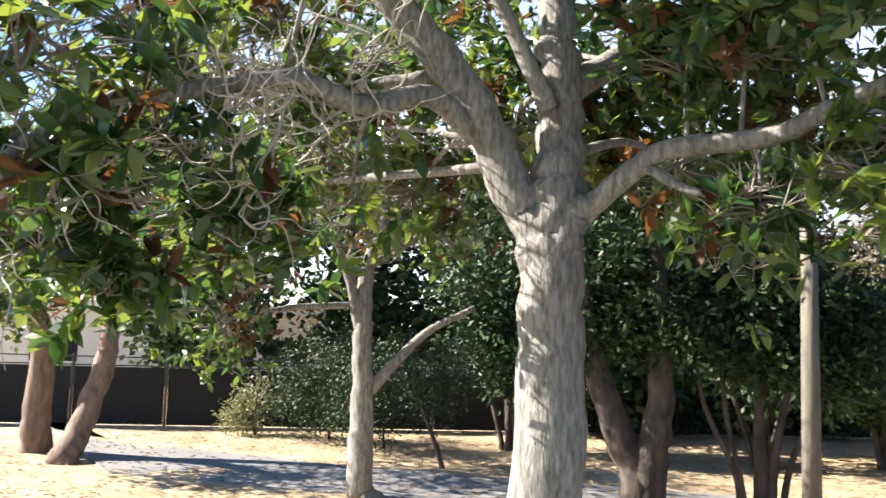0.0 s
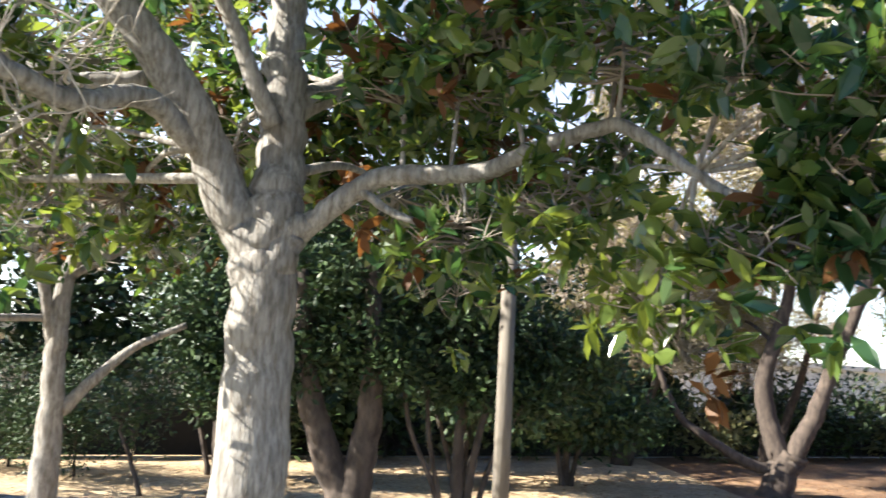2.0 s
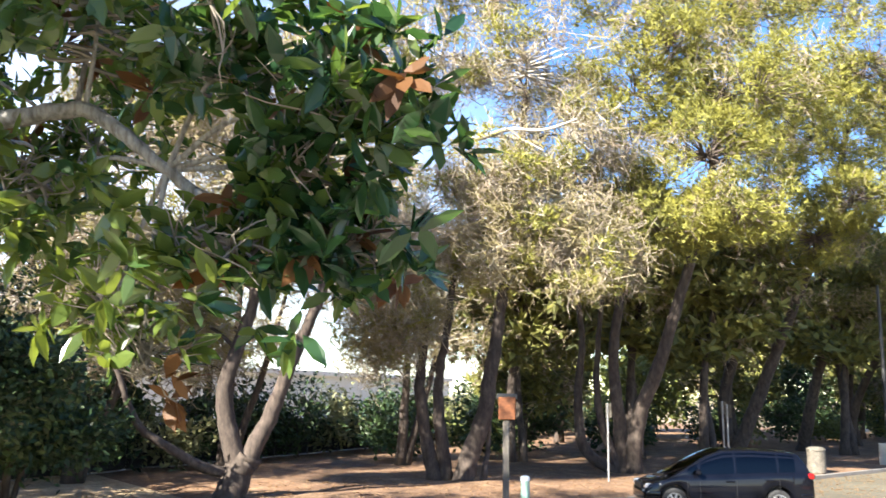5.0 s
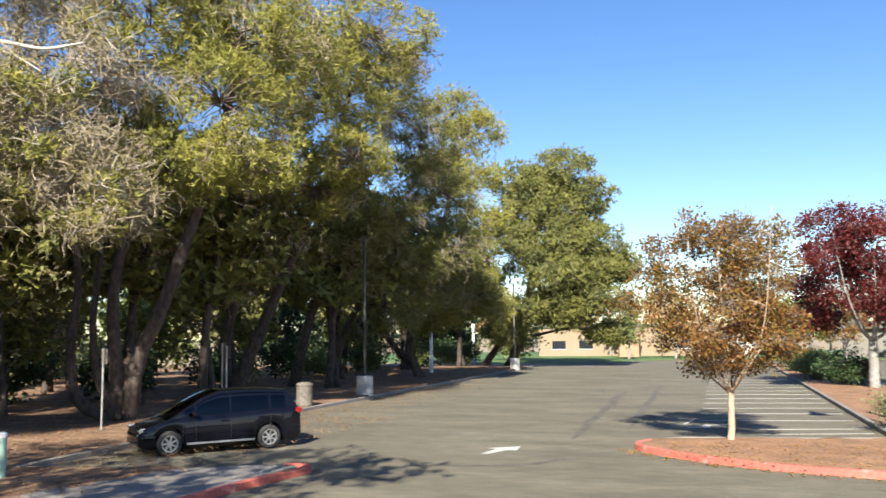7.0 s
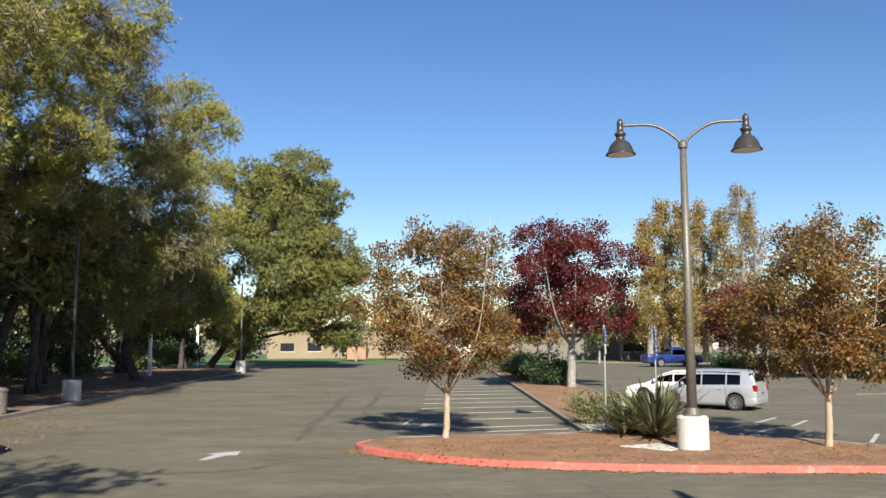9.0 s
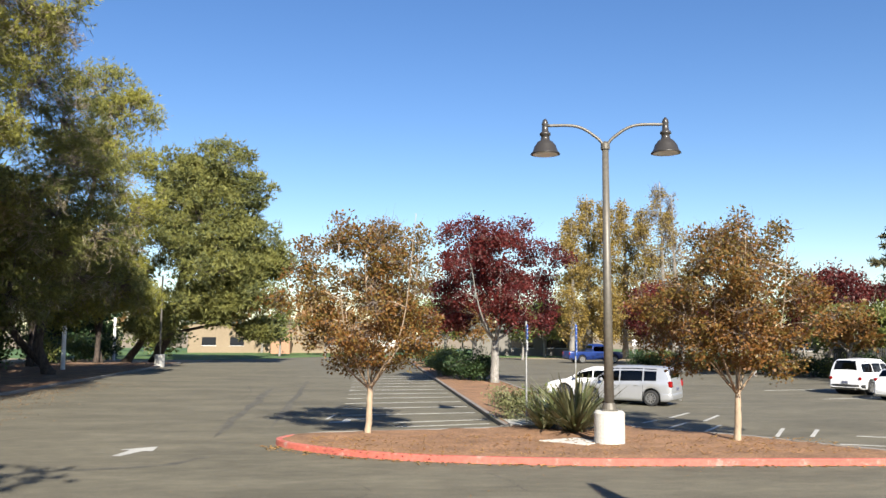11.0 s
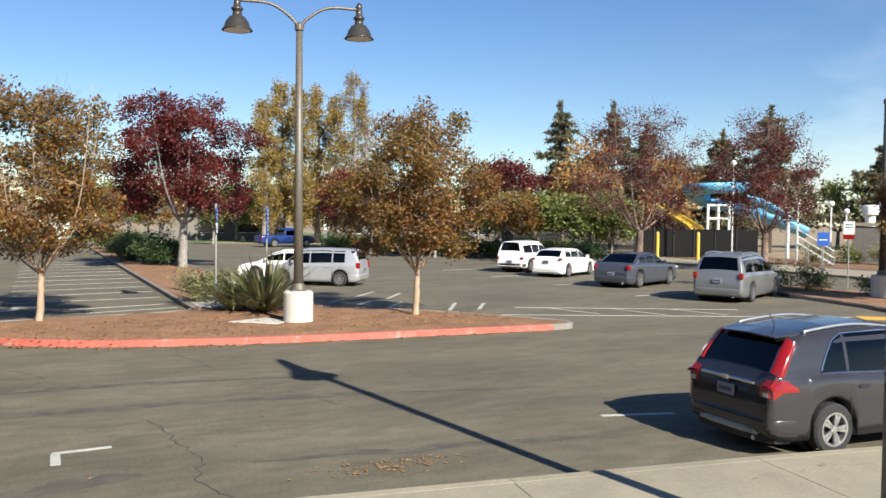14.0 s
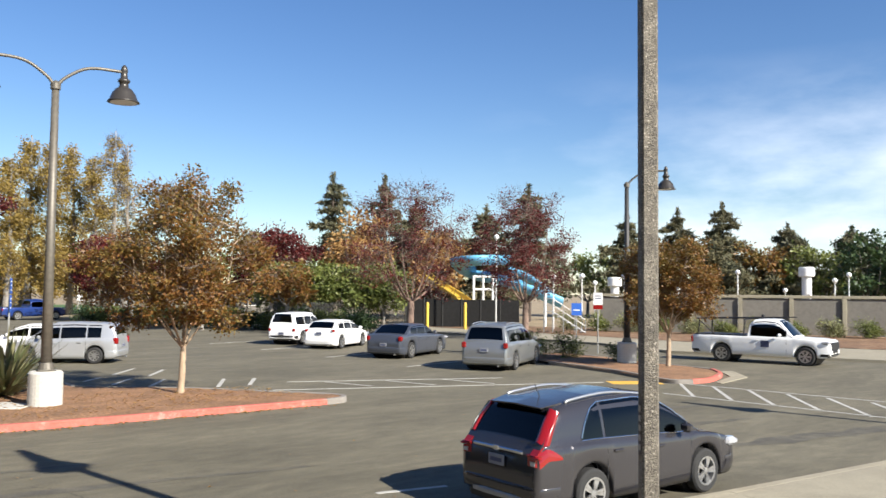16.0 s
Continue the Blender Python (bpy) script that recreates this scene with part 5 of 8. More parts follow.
pine("old pine with forked trunk, low limb and drying crown", [
    ([(-21.2, 9.9, 0.12), (-21.20, 10.15, 0.85), (-21.09, 10.39, 1.21)], 0.42, 0.36),
    ([(-21.17, 10.22, 0.70), (-21.35, 9.85, 1.86), (-21.31, 9.68, 3.03), (-21.06, 9.99, 4.44), (-20.95, 10.22, 5.59), (-20.69, 10.29, 7.72)], 0.29, 0.1),
    ([(-21.13, 10.30, 0.99), (-20.89, 10.79, 2.16), (-20.47, 11.15, 3.65), (-19.94, 11.68, 5.56), (-19.68, 12.12, 7.86)], 0.26, 0.1),
    ([(-21.29, 9.97, 0.71), (-21.33, 9.15, 0.96), (-21.43, 8.37, 1.41), (-21.50, 7.61, 1.90), (-21.44, 7.17, 2.59), (-21.45, 6.81, 3.53)], 0.15, 0.07),
], [((-20.82, 10.03, 7.70), (2.2, 2.2, 1.5)), ((-21.61, 8.18, 6.18), (1.8, 1.8, 1.0)), ((-19.78, 11.95, 8.96), (2.2, 2.2, 1.6)), ((-22.13, 6.64, 6.92), (1.8, 1.8, 1.4)), ((-22.31, 9.13, 9.87), (2.4, 2.4, 1.6)),
    ((-21.33, 11.24, 12.16), (2.6, 2.6, 1.6)), ((-22.92, 7.46, 10.74), (2.2, 2.2, 1.6)), ((-19.89, 13.63, 6.64), (1.4, 1.4, 1.2)), ((-23.33, 9.27, 4.59), (1.4, 1.4, 0.6), 0.5)],
    31, dead=0.8, bare=0.2)
dry_pine = pine("multi-stemmed pine with dry grey twigs and thin needles", [
    ([(-22.2, 17.6, 0.12), (-22.45, 17.41, 1.30), (-22.54, 17.13, 3.15), (-22.28, 17.15, 5.40), (-22.20, 17.24, 8.09)], 0.27, 0.09),
    ([(-22.0, 17.9, 0.12), (-22.13, 17.66, 2.04), (-22.15, 17.63, 3.53), (-21.81, 17.74, 5.41), (-21.61, 17.98, 8.70)], 0.24, 0.08),
    ([(-21.4, 18.1, 0.12), (-21.33, 18.31, 0.96), (-21.04, 18.64, 2.24), (-20.81, 18.90, 4.30), (-20.60, 19.13, 6.39), (-20.33, 19.42, 9.33), (-20.08, 19.67, 13.38)], 0.36, 0.1),
    ([(-21.0, 18.6, 0.12), (-21.31, 19.10, 1.30), (-21.27, 19.13, 3.18)], 0.12, 0.05),
], [((-22.33, 17.07, 9.06), (2.4, 2.4, 1.6)), ((-20.47, 18.53, 7.66), (2.0, 2.0, 1.3)), ((-19.08, 19.26, 8.91), (2.3, 2.3, 1.5)), ((-22.65, 16.65, 14.50), (3.0, 3.0, 1.8)), ((-19.87, 18.44, 10.25), (2.4, 2.4, 1.3)),
    ((-17.86, 20.39, 7.21), (1.8, 1.8, 1.3)), ((-20.08, 19.67, 14.62), (3.0, 3.0, 1.8)), ((-23.16, 15.94, 5.36), (1.6, 1.6, 1.6)), ((-18.94, 20.77, 11.73), (2.6, 2.6, 1.6)), ((-22.23, 18.79, 18.97), (3.2, 3.2, 2.0)), ((-22.41, 16.30, 5.72), (1.4, 1.4, 1.6))],
    32, dead=0.72, bare=0.2)
for x, y, h, sd in ((-27.0, 7.5, 8.5, 61), (-28.5, 13.0, 9.5, 62), (-27.5, 20.0, 10.0, 63)):
    pine("drying pine near the fence, mostly bare grey twigs", [([(x, y, 0.1), (x + 0.3, y, h * 0.35), (x - 0.2, y + 0.5, h * 0.8)], 0.22, 0.08), ([(x + 0.1, y + 0.2, 0.3), (x + 0.5, y + 1.2, h * 0.4), (x + 0.4, y + 2.0, h * 0.7)], 0.16, 0.07)],
         [((x, y, h * 0.9), (2.2, 2.2, 1.3)), ((x + 0.4, y + 2.0, h * 0.72), (2.2, 2.2, 1.2)), ((x - 0.2, y - 1.8, h * 0.66), (2.1, 2.1, 1.2)), ((x + 0.6, y + 0.8, h * 0.5), (2.1, 2.1, 0.9), 0.8), ((x + 0.3, y - 1.2, h * 0.4), (1.8, 1.8, 0.7), 0.7)],
         sd, dead=0.9, bare=0.2, clumps=38, per=18)
dl = dry_pine.matrix_basis.translation
for path, r0, r1 in (([(-20.22, 16.52, 10.87), (-19.63, 17.21, 11.09), (-18.88, 17.75, 11.30), (-17.98, 18.38, 11.20), (-17.06, 18.97, 11.46)], 0.11, 0.03), ([(-19.39, 17.49, 11.17), (-18.63, 18.01, 10.95), (-17.97, 18.38, 10.52)], 0.07, 0.02)):
    part("dead_limb", Shape().tube(smooth_path(np.array(path) - np.array(dl), 6), np.linspace(r0, r1, 6 * (len(path) - 1) + 1), 7), TWIG, dry_pine, "bare pale dead limb", True)
pine("leaning pine with several trunks and yellow-green crown", [
    ([(-20.9, 25.1, 0.12), (-21.81, 24.38, 1.01), (-21.96, 24.24, 2.82), (-21.83, 24.36, 5.00), (-21.96, 24.24, 6.99)], 0.24, 0.09),
    ([(-20.7, 25.2, 0.12), (-21.25, 24.73, 1.98), (-21.36, 24.64, 4.12), (-21.15, 24.82, 6.75)], 0.2, 0.08),
    ([(-20.6, 25.3, 0.12), (-20.76, 25.15, 1.99), (-20.80, 24.98, 4.56), (-20.50, 25.23, 7.40), (-19.79, 25.29, 11.79)], 0.3, 0.1),
    ([(-20.4, 25.4, 0.12), (-19.87, 25.22, 2.22), (-19.03, 25.36, 4.10), (-17.90, 25.44, 6.97), (-16.90, 25.52, 9.79), (-16.32, 25.89, 13.37)], 0.32, 0.1),
], [((-19.15, 24.52, 14.18), (3.0, 3.0, 1.9)), ((-16.32, 24.70, 11.20), (2.6, 2.6, 1.7)), ((-17.80, 23.66, 8.81), (2.2, 2.2, 1.3)), ((-15.54, 25.20, 9.32), (2.2, 2.2, 1.2)), ((-15.04, 26.08, 13.52), (3.0, 3.0, 1.9)),
    ((-19.28, 24.41, 19.03), (3.2, 3.2, 2.0)), ((-15.78, 26.80, 18.14), (3.4, 3.4, 2.0)), ((-20.00, 23.83, 10.44), (2.0, 2.0, 1.3)), ((-17.35, 24.60, 15.70), (2.6, 2.6, 1.7))],
    33, dead=0.18)
pine("tall leaning pine with a full yellow-green crown", [
    ([(-24.0, 37.5, 0.12), (-23.94, 37.04, 2.88), (-23.03, 37.03, 5.70), (-22.11, 37.00, 8.77), (-20.22, 36.93, 12.78)], 0.34, 0.12),
    ([(-23.6, 37.2, 0.12), (-22.65, 37.26, 2.07), (-21.53, 37.34, 4.55), (-20.17, 36.96, 6.94), (-18.24, 36.83, 10.52), (-17.18, 37.34, 15.06)], 0.36, 0.12),
], [((-18.24, 35.78, 17.79), (3.4, 3.4, 2.2)), ((-15.34, 36.03, 17.50), (3.0, 3.0, 2.2)), ((-16.24, 36.73, 21.94), (3.6, 3.6, 2.4)), ((-19.16, 34.15, 14.58), (3.0, 3.0, 1.8)), ((-16.39, 34.47, 13.57), (2.8, 2.8, 1.6)), ((-14.97, 37.27, 15.87), (1.9, 1.9, 1.6)),
    ((-19.59, 33.91, 11.32), (2.8, 2.8, 1.6)), ((-15.50, 33.78, 10.97), (1.8, 1.8, 1.1)), ((-17.75, 34.91, 9.76), (2.2, 2.2, 1.2)), ((-21.28, 34.06, 17.57), (3.2, 3.2, 2.0)), ((-19.71, 36.14, 23.13), (3.4, 3.4, 2.2))],
    34, dead=0.06)
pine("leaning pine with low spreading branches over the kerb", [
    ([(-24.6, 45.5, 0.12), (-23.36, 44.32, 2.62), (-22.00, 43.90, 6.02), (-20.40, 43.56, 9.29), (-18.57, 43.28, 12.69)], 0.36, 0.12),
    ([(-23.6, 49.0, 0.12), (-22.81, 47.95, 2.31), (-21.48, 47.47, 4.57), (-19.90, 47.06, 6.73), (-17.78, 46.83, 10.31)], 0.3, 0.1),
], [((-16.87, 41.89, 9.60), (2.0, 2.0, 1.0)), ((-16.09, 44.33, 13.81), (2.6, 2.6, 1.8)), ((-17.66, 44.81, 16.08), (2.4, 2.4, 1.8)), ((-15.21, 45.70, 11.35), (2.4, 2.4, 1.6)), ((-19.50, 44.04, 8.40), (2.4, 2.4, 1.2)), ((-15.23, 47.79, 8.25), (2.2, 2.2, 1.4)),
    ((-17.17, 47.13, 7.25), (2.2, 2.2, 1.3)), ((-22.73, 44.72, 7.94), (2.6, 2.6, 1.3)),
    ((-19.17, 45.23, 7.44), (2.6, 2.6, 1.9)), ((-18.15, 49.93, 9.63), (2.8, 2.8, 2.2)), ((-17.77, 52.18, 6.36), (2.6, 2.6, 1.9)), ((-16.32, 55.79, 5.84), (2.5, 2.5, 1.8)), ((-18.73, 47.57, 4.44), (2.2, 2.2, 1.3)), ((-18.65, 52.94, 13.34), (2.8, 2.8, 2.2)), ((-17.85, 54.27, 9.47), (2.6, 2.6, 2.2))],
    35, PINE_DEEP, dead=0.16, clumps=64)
pine("tall pine with sunlit yellow-green top", [
    ([(-20.9, 57.5, 0.12), (-21.56, 57.24, 2.44), (-20.55, 57.61, 6.95), (-18.93, 58.16, 11.94), (-18.47, 58.31, 17.03)], 0.38, 0.12),
    ([(-21.6, 60.0, 0.12), (-23.64, 58.57, 2.87), (-24.01, 58.42, 6.26), (-23.20, 58.75, 10.54)], 0.28, 0.1),
], [((-18.74, 59.27, 19.89), (2.6, 2.6, 1.9)), ((-16.85, 58.79, 17.86), (2.2, 2.2, 1.7)), ((-17.70, 58.54, 14.89), (2.6, 2.6, 1.8)), ((-20.33, 59.80, 15.75), (2.6, 2.6, 1.8)), ((-16.28, 57.92, 10.93), (2.2, 2.2, 1.6)), ((-17.52, 57.55, 6.85), (2.6, 2.6, 1.4)), ((-15.59, 58.10, 5.20), (1.6, 1.6, 1.2)), ((-20.52, 58.68, 4.50), (2.6, 2.6, 1.2))],
    36, dead=0.06, clumps=60, per=20, size=0.36, clump_r=0.55)
pine("broad rounded pine at the end of the car park", [
    ([(-20.4, 83.0, 0.0), (-18.55, 82.09, 4.37), (-17.36, 81.32, 11.05), (-16.19, 80.55, 17.67)], 0.55, 0.2),
    ([(-22.6, 81.0, 0.0), (-20.79, 80.52, 2.73), (-20.44, 80.61, 7.18)], 0.4, 0.15),
], [((-14.18, 78.89, 18.35), (3.6, 3.6, 2.4)), ((-18.14, 79.10, 17.56), (3.2, 3.2, 2.4)), ((-11.60, 79.31, 16.05), (2.6, 2.6, 2.0)), ((-15.69, 77.59, 13.33), (4.2, 4.2, 2.4)), ((-11.06, 78.38, 11.58), (3.0, 3.0, 1.9)), ((-8.82, 78.66, 9.39), (1.9, 1.9, 1.2)),
    ((-18.12, 76.03, 10.60), (3.2, 3.2, 1.8)), ((-14.07, 76.88, 8.40), (4.0, 4.0, 1.8)), ((-10.71, 78.43, 6.28), (3.0, 3.0, 1.5)), ((-16.90, 77.33, 5.60), (3.0, 3.0, 1.5)), ((-19.77, 77.68, 3.26), (2.2, 2.2, 1.0)), ((-14.01, 78.92, 4.79), (2.6, 2.6, 1.2)), ((-10.16, 81.52, 3.14), (2.0, 2.0, 1.0)),
    ((-18.78, 77.93, 13.81), (3.0, 3.0, 2.2)), ((-12.73, 77.11, 11.00), (3.2, 3.2, 2.0)), ((-10.37, 78.47, 8.91), (2.6, 2.6, 1.6)), ((-16.19, 80.55, 17.67), (3.0, 3.0, 2.0)), ((-13.6, 78.6, 14.2), (3.8, 3.8, 2.4)), ((-11.8, 79.0, 9.0), (3.4, 3.4, 2.0)), ((-14.6, 78.4, 10.6), (4.0, 4.0, 2.2)), ((-15.6, 78.6, 16.2), (3.8, 3.8, 2.2)), ((-13.4, 79.4, 6.6), (3.6, 3.6, 1.6))],
    37, PINE_DEEP, clumps=66, per=22, size=0.44, clump_r=0.62, bare=0.02, blades=5, width=0.11)
# needles darkened for the grove's shade, blades widened to block more sky
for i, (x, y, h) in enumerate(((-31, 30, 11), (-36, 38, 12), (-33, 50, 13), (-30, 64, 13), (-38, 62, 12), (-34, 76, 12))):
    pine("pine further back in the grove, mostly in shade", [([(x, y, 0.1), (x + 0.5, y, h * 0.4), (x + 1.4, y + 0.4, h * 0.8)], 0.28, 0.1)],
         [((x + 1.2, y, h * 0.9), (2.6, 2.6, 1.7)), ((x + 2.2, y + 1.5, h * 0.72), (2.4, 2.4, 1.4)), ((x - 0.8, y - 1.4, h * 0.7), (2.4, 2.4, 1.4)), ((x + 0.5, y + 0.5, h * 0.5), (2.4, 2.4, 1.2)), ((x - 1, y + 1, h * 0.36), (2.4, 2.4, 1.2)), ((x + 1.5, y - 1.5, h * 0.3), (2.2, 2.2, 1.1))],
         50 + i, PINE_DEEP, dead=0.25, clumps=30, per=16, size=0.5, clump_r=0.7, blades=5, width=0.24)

# inner pines: shade put into the needle colour, extra-wide blades cut light
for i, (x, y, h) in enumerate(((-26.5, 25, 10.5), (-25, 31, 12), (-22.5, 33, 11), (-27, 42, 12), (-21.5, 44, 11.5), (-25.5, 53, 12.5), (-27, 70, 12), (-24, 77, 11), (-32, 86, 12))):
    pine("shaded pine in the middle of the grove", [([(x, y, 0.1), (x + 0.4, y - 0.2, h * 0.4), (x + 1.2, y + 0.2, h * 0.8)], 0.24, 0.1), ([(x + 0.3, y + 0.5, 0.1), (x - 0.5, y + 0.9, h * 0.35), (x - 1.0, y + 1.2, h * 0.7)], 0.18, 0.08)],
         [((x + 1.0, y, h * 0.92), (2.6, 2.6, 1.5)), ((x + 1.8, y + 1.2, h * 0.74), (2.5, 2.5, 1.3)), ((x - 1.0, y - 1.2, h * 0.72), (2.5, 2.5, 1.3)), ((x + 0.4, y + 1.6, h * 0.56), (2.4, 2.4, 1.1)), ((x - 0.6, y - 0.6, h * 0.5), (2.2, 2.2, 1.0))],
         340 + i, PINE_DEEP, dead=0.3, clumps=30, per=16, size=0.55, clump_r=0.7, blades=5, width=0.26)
for i, (x, y, h) in enumerate(((-40, 70, 8), (-36, 80, 8), (-42, 82, 9), (-44, 58, 8), (-33, 92, 8), (-38, 48, 7), (-31, 98, 7.5), (-25, 104, 7))):
    tree("evergreen_tree", "dark evergreen closing the view behind the grove", [([(x, y, 0), (x, y, h * 0.5), (x + 0.2, y, h * 0.8)], 0.2, 0.06)],
         [((x, y, h * 0.35), (3.2, 3.2, h * 0.26)), ((x + 0.5, y - 0.6, h * 0.65), (3.0, 3.0, h * 0.22))], BARK_PINE, (SHRUB_LEAF, BUSH_LEAF)[i % 2], seed=360 + i, clumps=70, per_clump=26, clump_r=0.8, size=0.42, twig=0.02, shell=0.3, group="dark evergreens", narrow=0.6)

# ---- trees of the car park ----
def myrtle(x, y, h, w, seed, leaf=BROWN_LEAF, name="crape_myrtle", label="small crape myrtle with a pale trunk and rusty-brown autumn leaves", fork=1.45, bark=BARK_TAN, r=0.095, group="crape myrtles", bare=0.2, size=0.092, clumps=24, per=40, clump=0.2, sprays=46):
    st = [([(x, y, 0.12), (x + 0.04, y, fork * 0.5), (x + 0.06, y, fork)], r, r * 0.8)]
    rng = random.Random(seed)
    bl = []
    for k in range(8):
        a = k * 2 * math.pi / 8 + rng.uniform(-0.35, 0.35)
        reach, top_z = rng.uniform(0.18, 0.46), h * rng.uniform(0.78, 0.99)
        dx, dy = math.cos(a) * w * reach, math.sin(a) * w * reach
        st.append(([(x + 0.05, y, fork - 0.12), (x + dx * 0.3, y + dy * 0.3, fork + 0.55), (x + dx * 0.7, y + dy * 0.7, h * 0.52), (x + dx * 0.95 + rng.uniform(-0.25, 0.25), y + dy * 0.95 + rng.uniform(-0.25, 0.25), top_z)], r * 0.36, 0.006))
    low = max(0.30, (fork + 0.5) / h)
    for k in range(sprays):
        f = ((k + 0.5) / sprays) ** 0.85
        a, out = k * 2.39996 + rng.uniform(-0.3, 0.3), rng.uniform(0.03, 1.0) ** 0.55
        wide = 0.5 * w * float(np.interp(f, (0, 0.18, 0.45, 0.75, 1), (0.62, 0.95, 0.98, 0.80, 0.5))) * out * rng.uniform(0.88, 1.1)
        k1 = rng.uniform(0.8, 1.25)
        bl.append(((x + math.cos(a) * wide, y + math.sin(a) * wide, h * (low + (0.97 - low) * f + rng.uniform(-0.03, 0.03))), (w * 0.115 * k1, w * 0.115 * k1, h * 0.062 * k1), float(np.interp(f, (0, 0.6, 1), (1.0, 0.95, 0.5)))))
    return tree(name, label, st, bl, bark, leaf, seed=seed, clumps=clumps, per_clump=per, clump_r=clump, size=size, twig=0.007, twig_mat=TWIG_DARK, bare=bare, group=group, shell=0.3, narrow=0.6, limb_r=0.35, sides=9 if size < 0.2 else 2)


myrtle(0.05, 23.95, 6.2, 4.9, 61)
myrtle(9.8, 21.8, 5.95, 4.9, 62)
myrtle(28.4, 18.8, 5.1, 4.2, 63, bare=0.15, label="small street tree with a rounded russet crown")
myrtle(7.2, 47.7, 9.4, 8.6, 64, RED_LEAF, "pistache_tree", "spreading tree with deep red autumn leaves", 2.6, BARK_GREY, 0.26, "red trees", 0.1, 0.15, 26, 46, 0.36, 44)
myrtle(27.5, 76.0, 7.5, 8.0, 65, RED_LEAF, "pistache_tree", "far tree with deep red autumn leaves", 2.2, BARK_GREY, 0.22, "red trees", 0.1, 0.22, 14, 32, 0.5)
myrtle(36.0, 62.0, 8.0, 8.0, 66, RED_LEAF, "pistache_tree", "far tree with deep red autumn leaves", 2.2, BARK_GREY, 0.22, "red trees", 0.1, 0.22, 14, 32, 0.5)
myrtle(33.0, 40.5, 9.7, 8.5, 67, RED_LEAF, "pistache_tree", "half-bare tree with sparse red leaves", 2.4, BARK_RED, 0.24, "red trees", 0.55, 0.12, 22, 30, 0.4)
myrtle(38.2, 35.6, 9.2, 6.0, 68, RED_LEAF, "pistache_tree", "half-bare tree with sparse red leaves", 2.4, BARK_RED, 0.22, "red trees", 0.45, 0.12, 22, 30, 0.4)
for i, (x, y, h, leaf) in enumerate(((-5.5, 108, 8.5, ORANGE_LEAF), (2.5, 112, 9, ORANGE_LEAF), (-11, 106, 6.5, BUSH_LEAF), (12, 95, 7, BROWN_LEAF), (-2, 122, 9, ORANGE_LEAF), (31, 52, 5.0, BROWN_LEAF), (27, 57, 4.6, BROWN_LEAF), (24.5, 64, 5.0, BROWN_LEAF), (17, 92, 6, BUSH_LEAF))):
    myrtle(x, y, h, h * 0.8, 70 + i, leaf, "autumn_tree", "far tree with thinning autumn leaves", 1.8, BARK_GREY, 0.16, "far trees", 0.3, 0.3, 9, 20, 0.5, 20)


for i in range(16):
    x, y, h = -34 + i * 6.2, 132 + 9 * math.sin(i * 1.7) - max(0, i - 9) * 5.0, 8.0 + 1.8 * math.sin(i * 2.3)
    myrtle(x, y, h, h * 1.05, 500 + i, (ORANGE_LEAF, BROWN_LEAF, BUSH_LEAF, BROWN_LEAF)[i % 4], "autumn_tree", "distant rounded tree closing the view", 1.6, BARK_GREY, 0.18, "far trees", 0.05, 0.55, 9, 16, 0.6, 16)


def poplar(x, y, h, seed, leaf=YELLOW_LEAF, bare=0.1):
    st = [([(x, y, 0), (x + 0.2, y, h * 0.5), (x, y, h * 0.97)], 0.38, 0.04)]
    bl = [((x + math.sin(k * 2.1) * 0.7, y + math.cos(k * 2.1) * 0.7, h * z), (w, w, h * 0.1)) for k, (z, w) in enumerate(((0.18, 1.4), (0.3, 1.8), (0.42, 1.9), (0.54, 1.8), (0.66, 1.6), (0.78, 1.3), (0.89, 0.9)))]
    return tree("poplar", "tall narrow poplar with thinning yellow leaves", st, bl, BARK_GREY, leaf, seed=seed, clumps=50, per_clump=36, clump_r=0.5, size=0.22, twig=0.02, twig_mat=TWIG_DARK, bare=bare, group="poplars", shell=0.2, narrow=0.7)


for i, (p, h, bb) in enumerate((((23.87, 97.24, 2.70), 17, 0.1), ((26.48, 99.67, 2.68), 20.5, 0.1), ((27.81, 96.19, 2.68), 19, 0.15), ((30.95, 99.42, 2.67), 19.5, 0.2), ((31.90, 94.91, 2.67), 18, 0.35), ((34.11, 95.20, 2.66), 21.5, 0.75), ((36.40, 97.56, 2.65), 20.5, 0.75))):
    poplar(p[0], p[1], h, 80 + i, bare=bb)


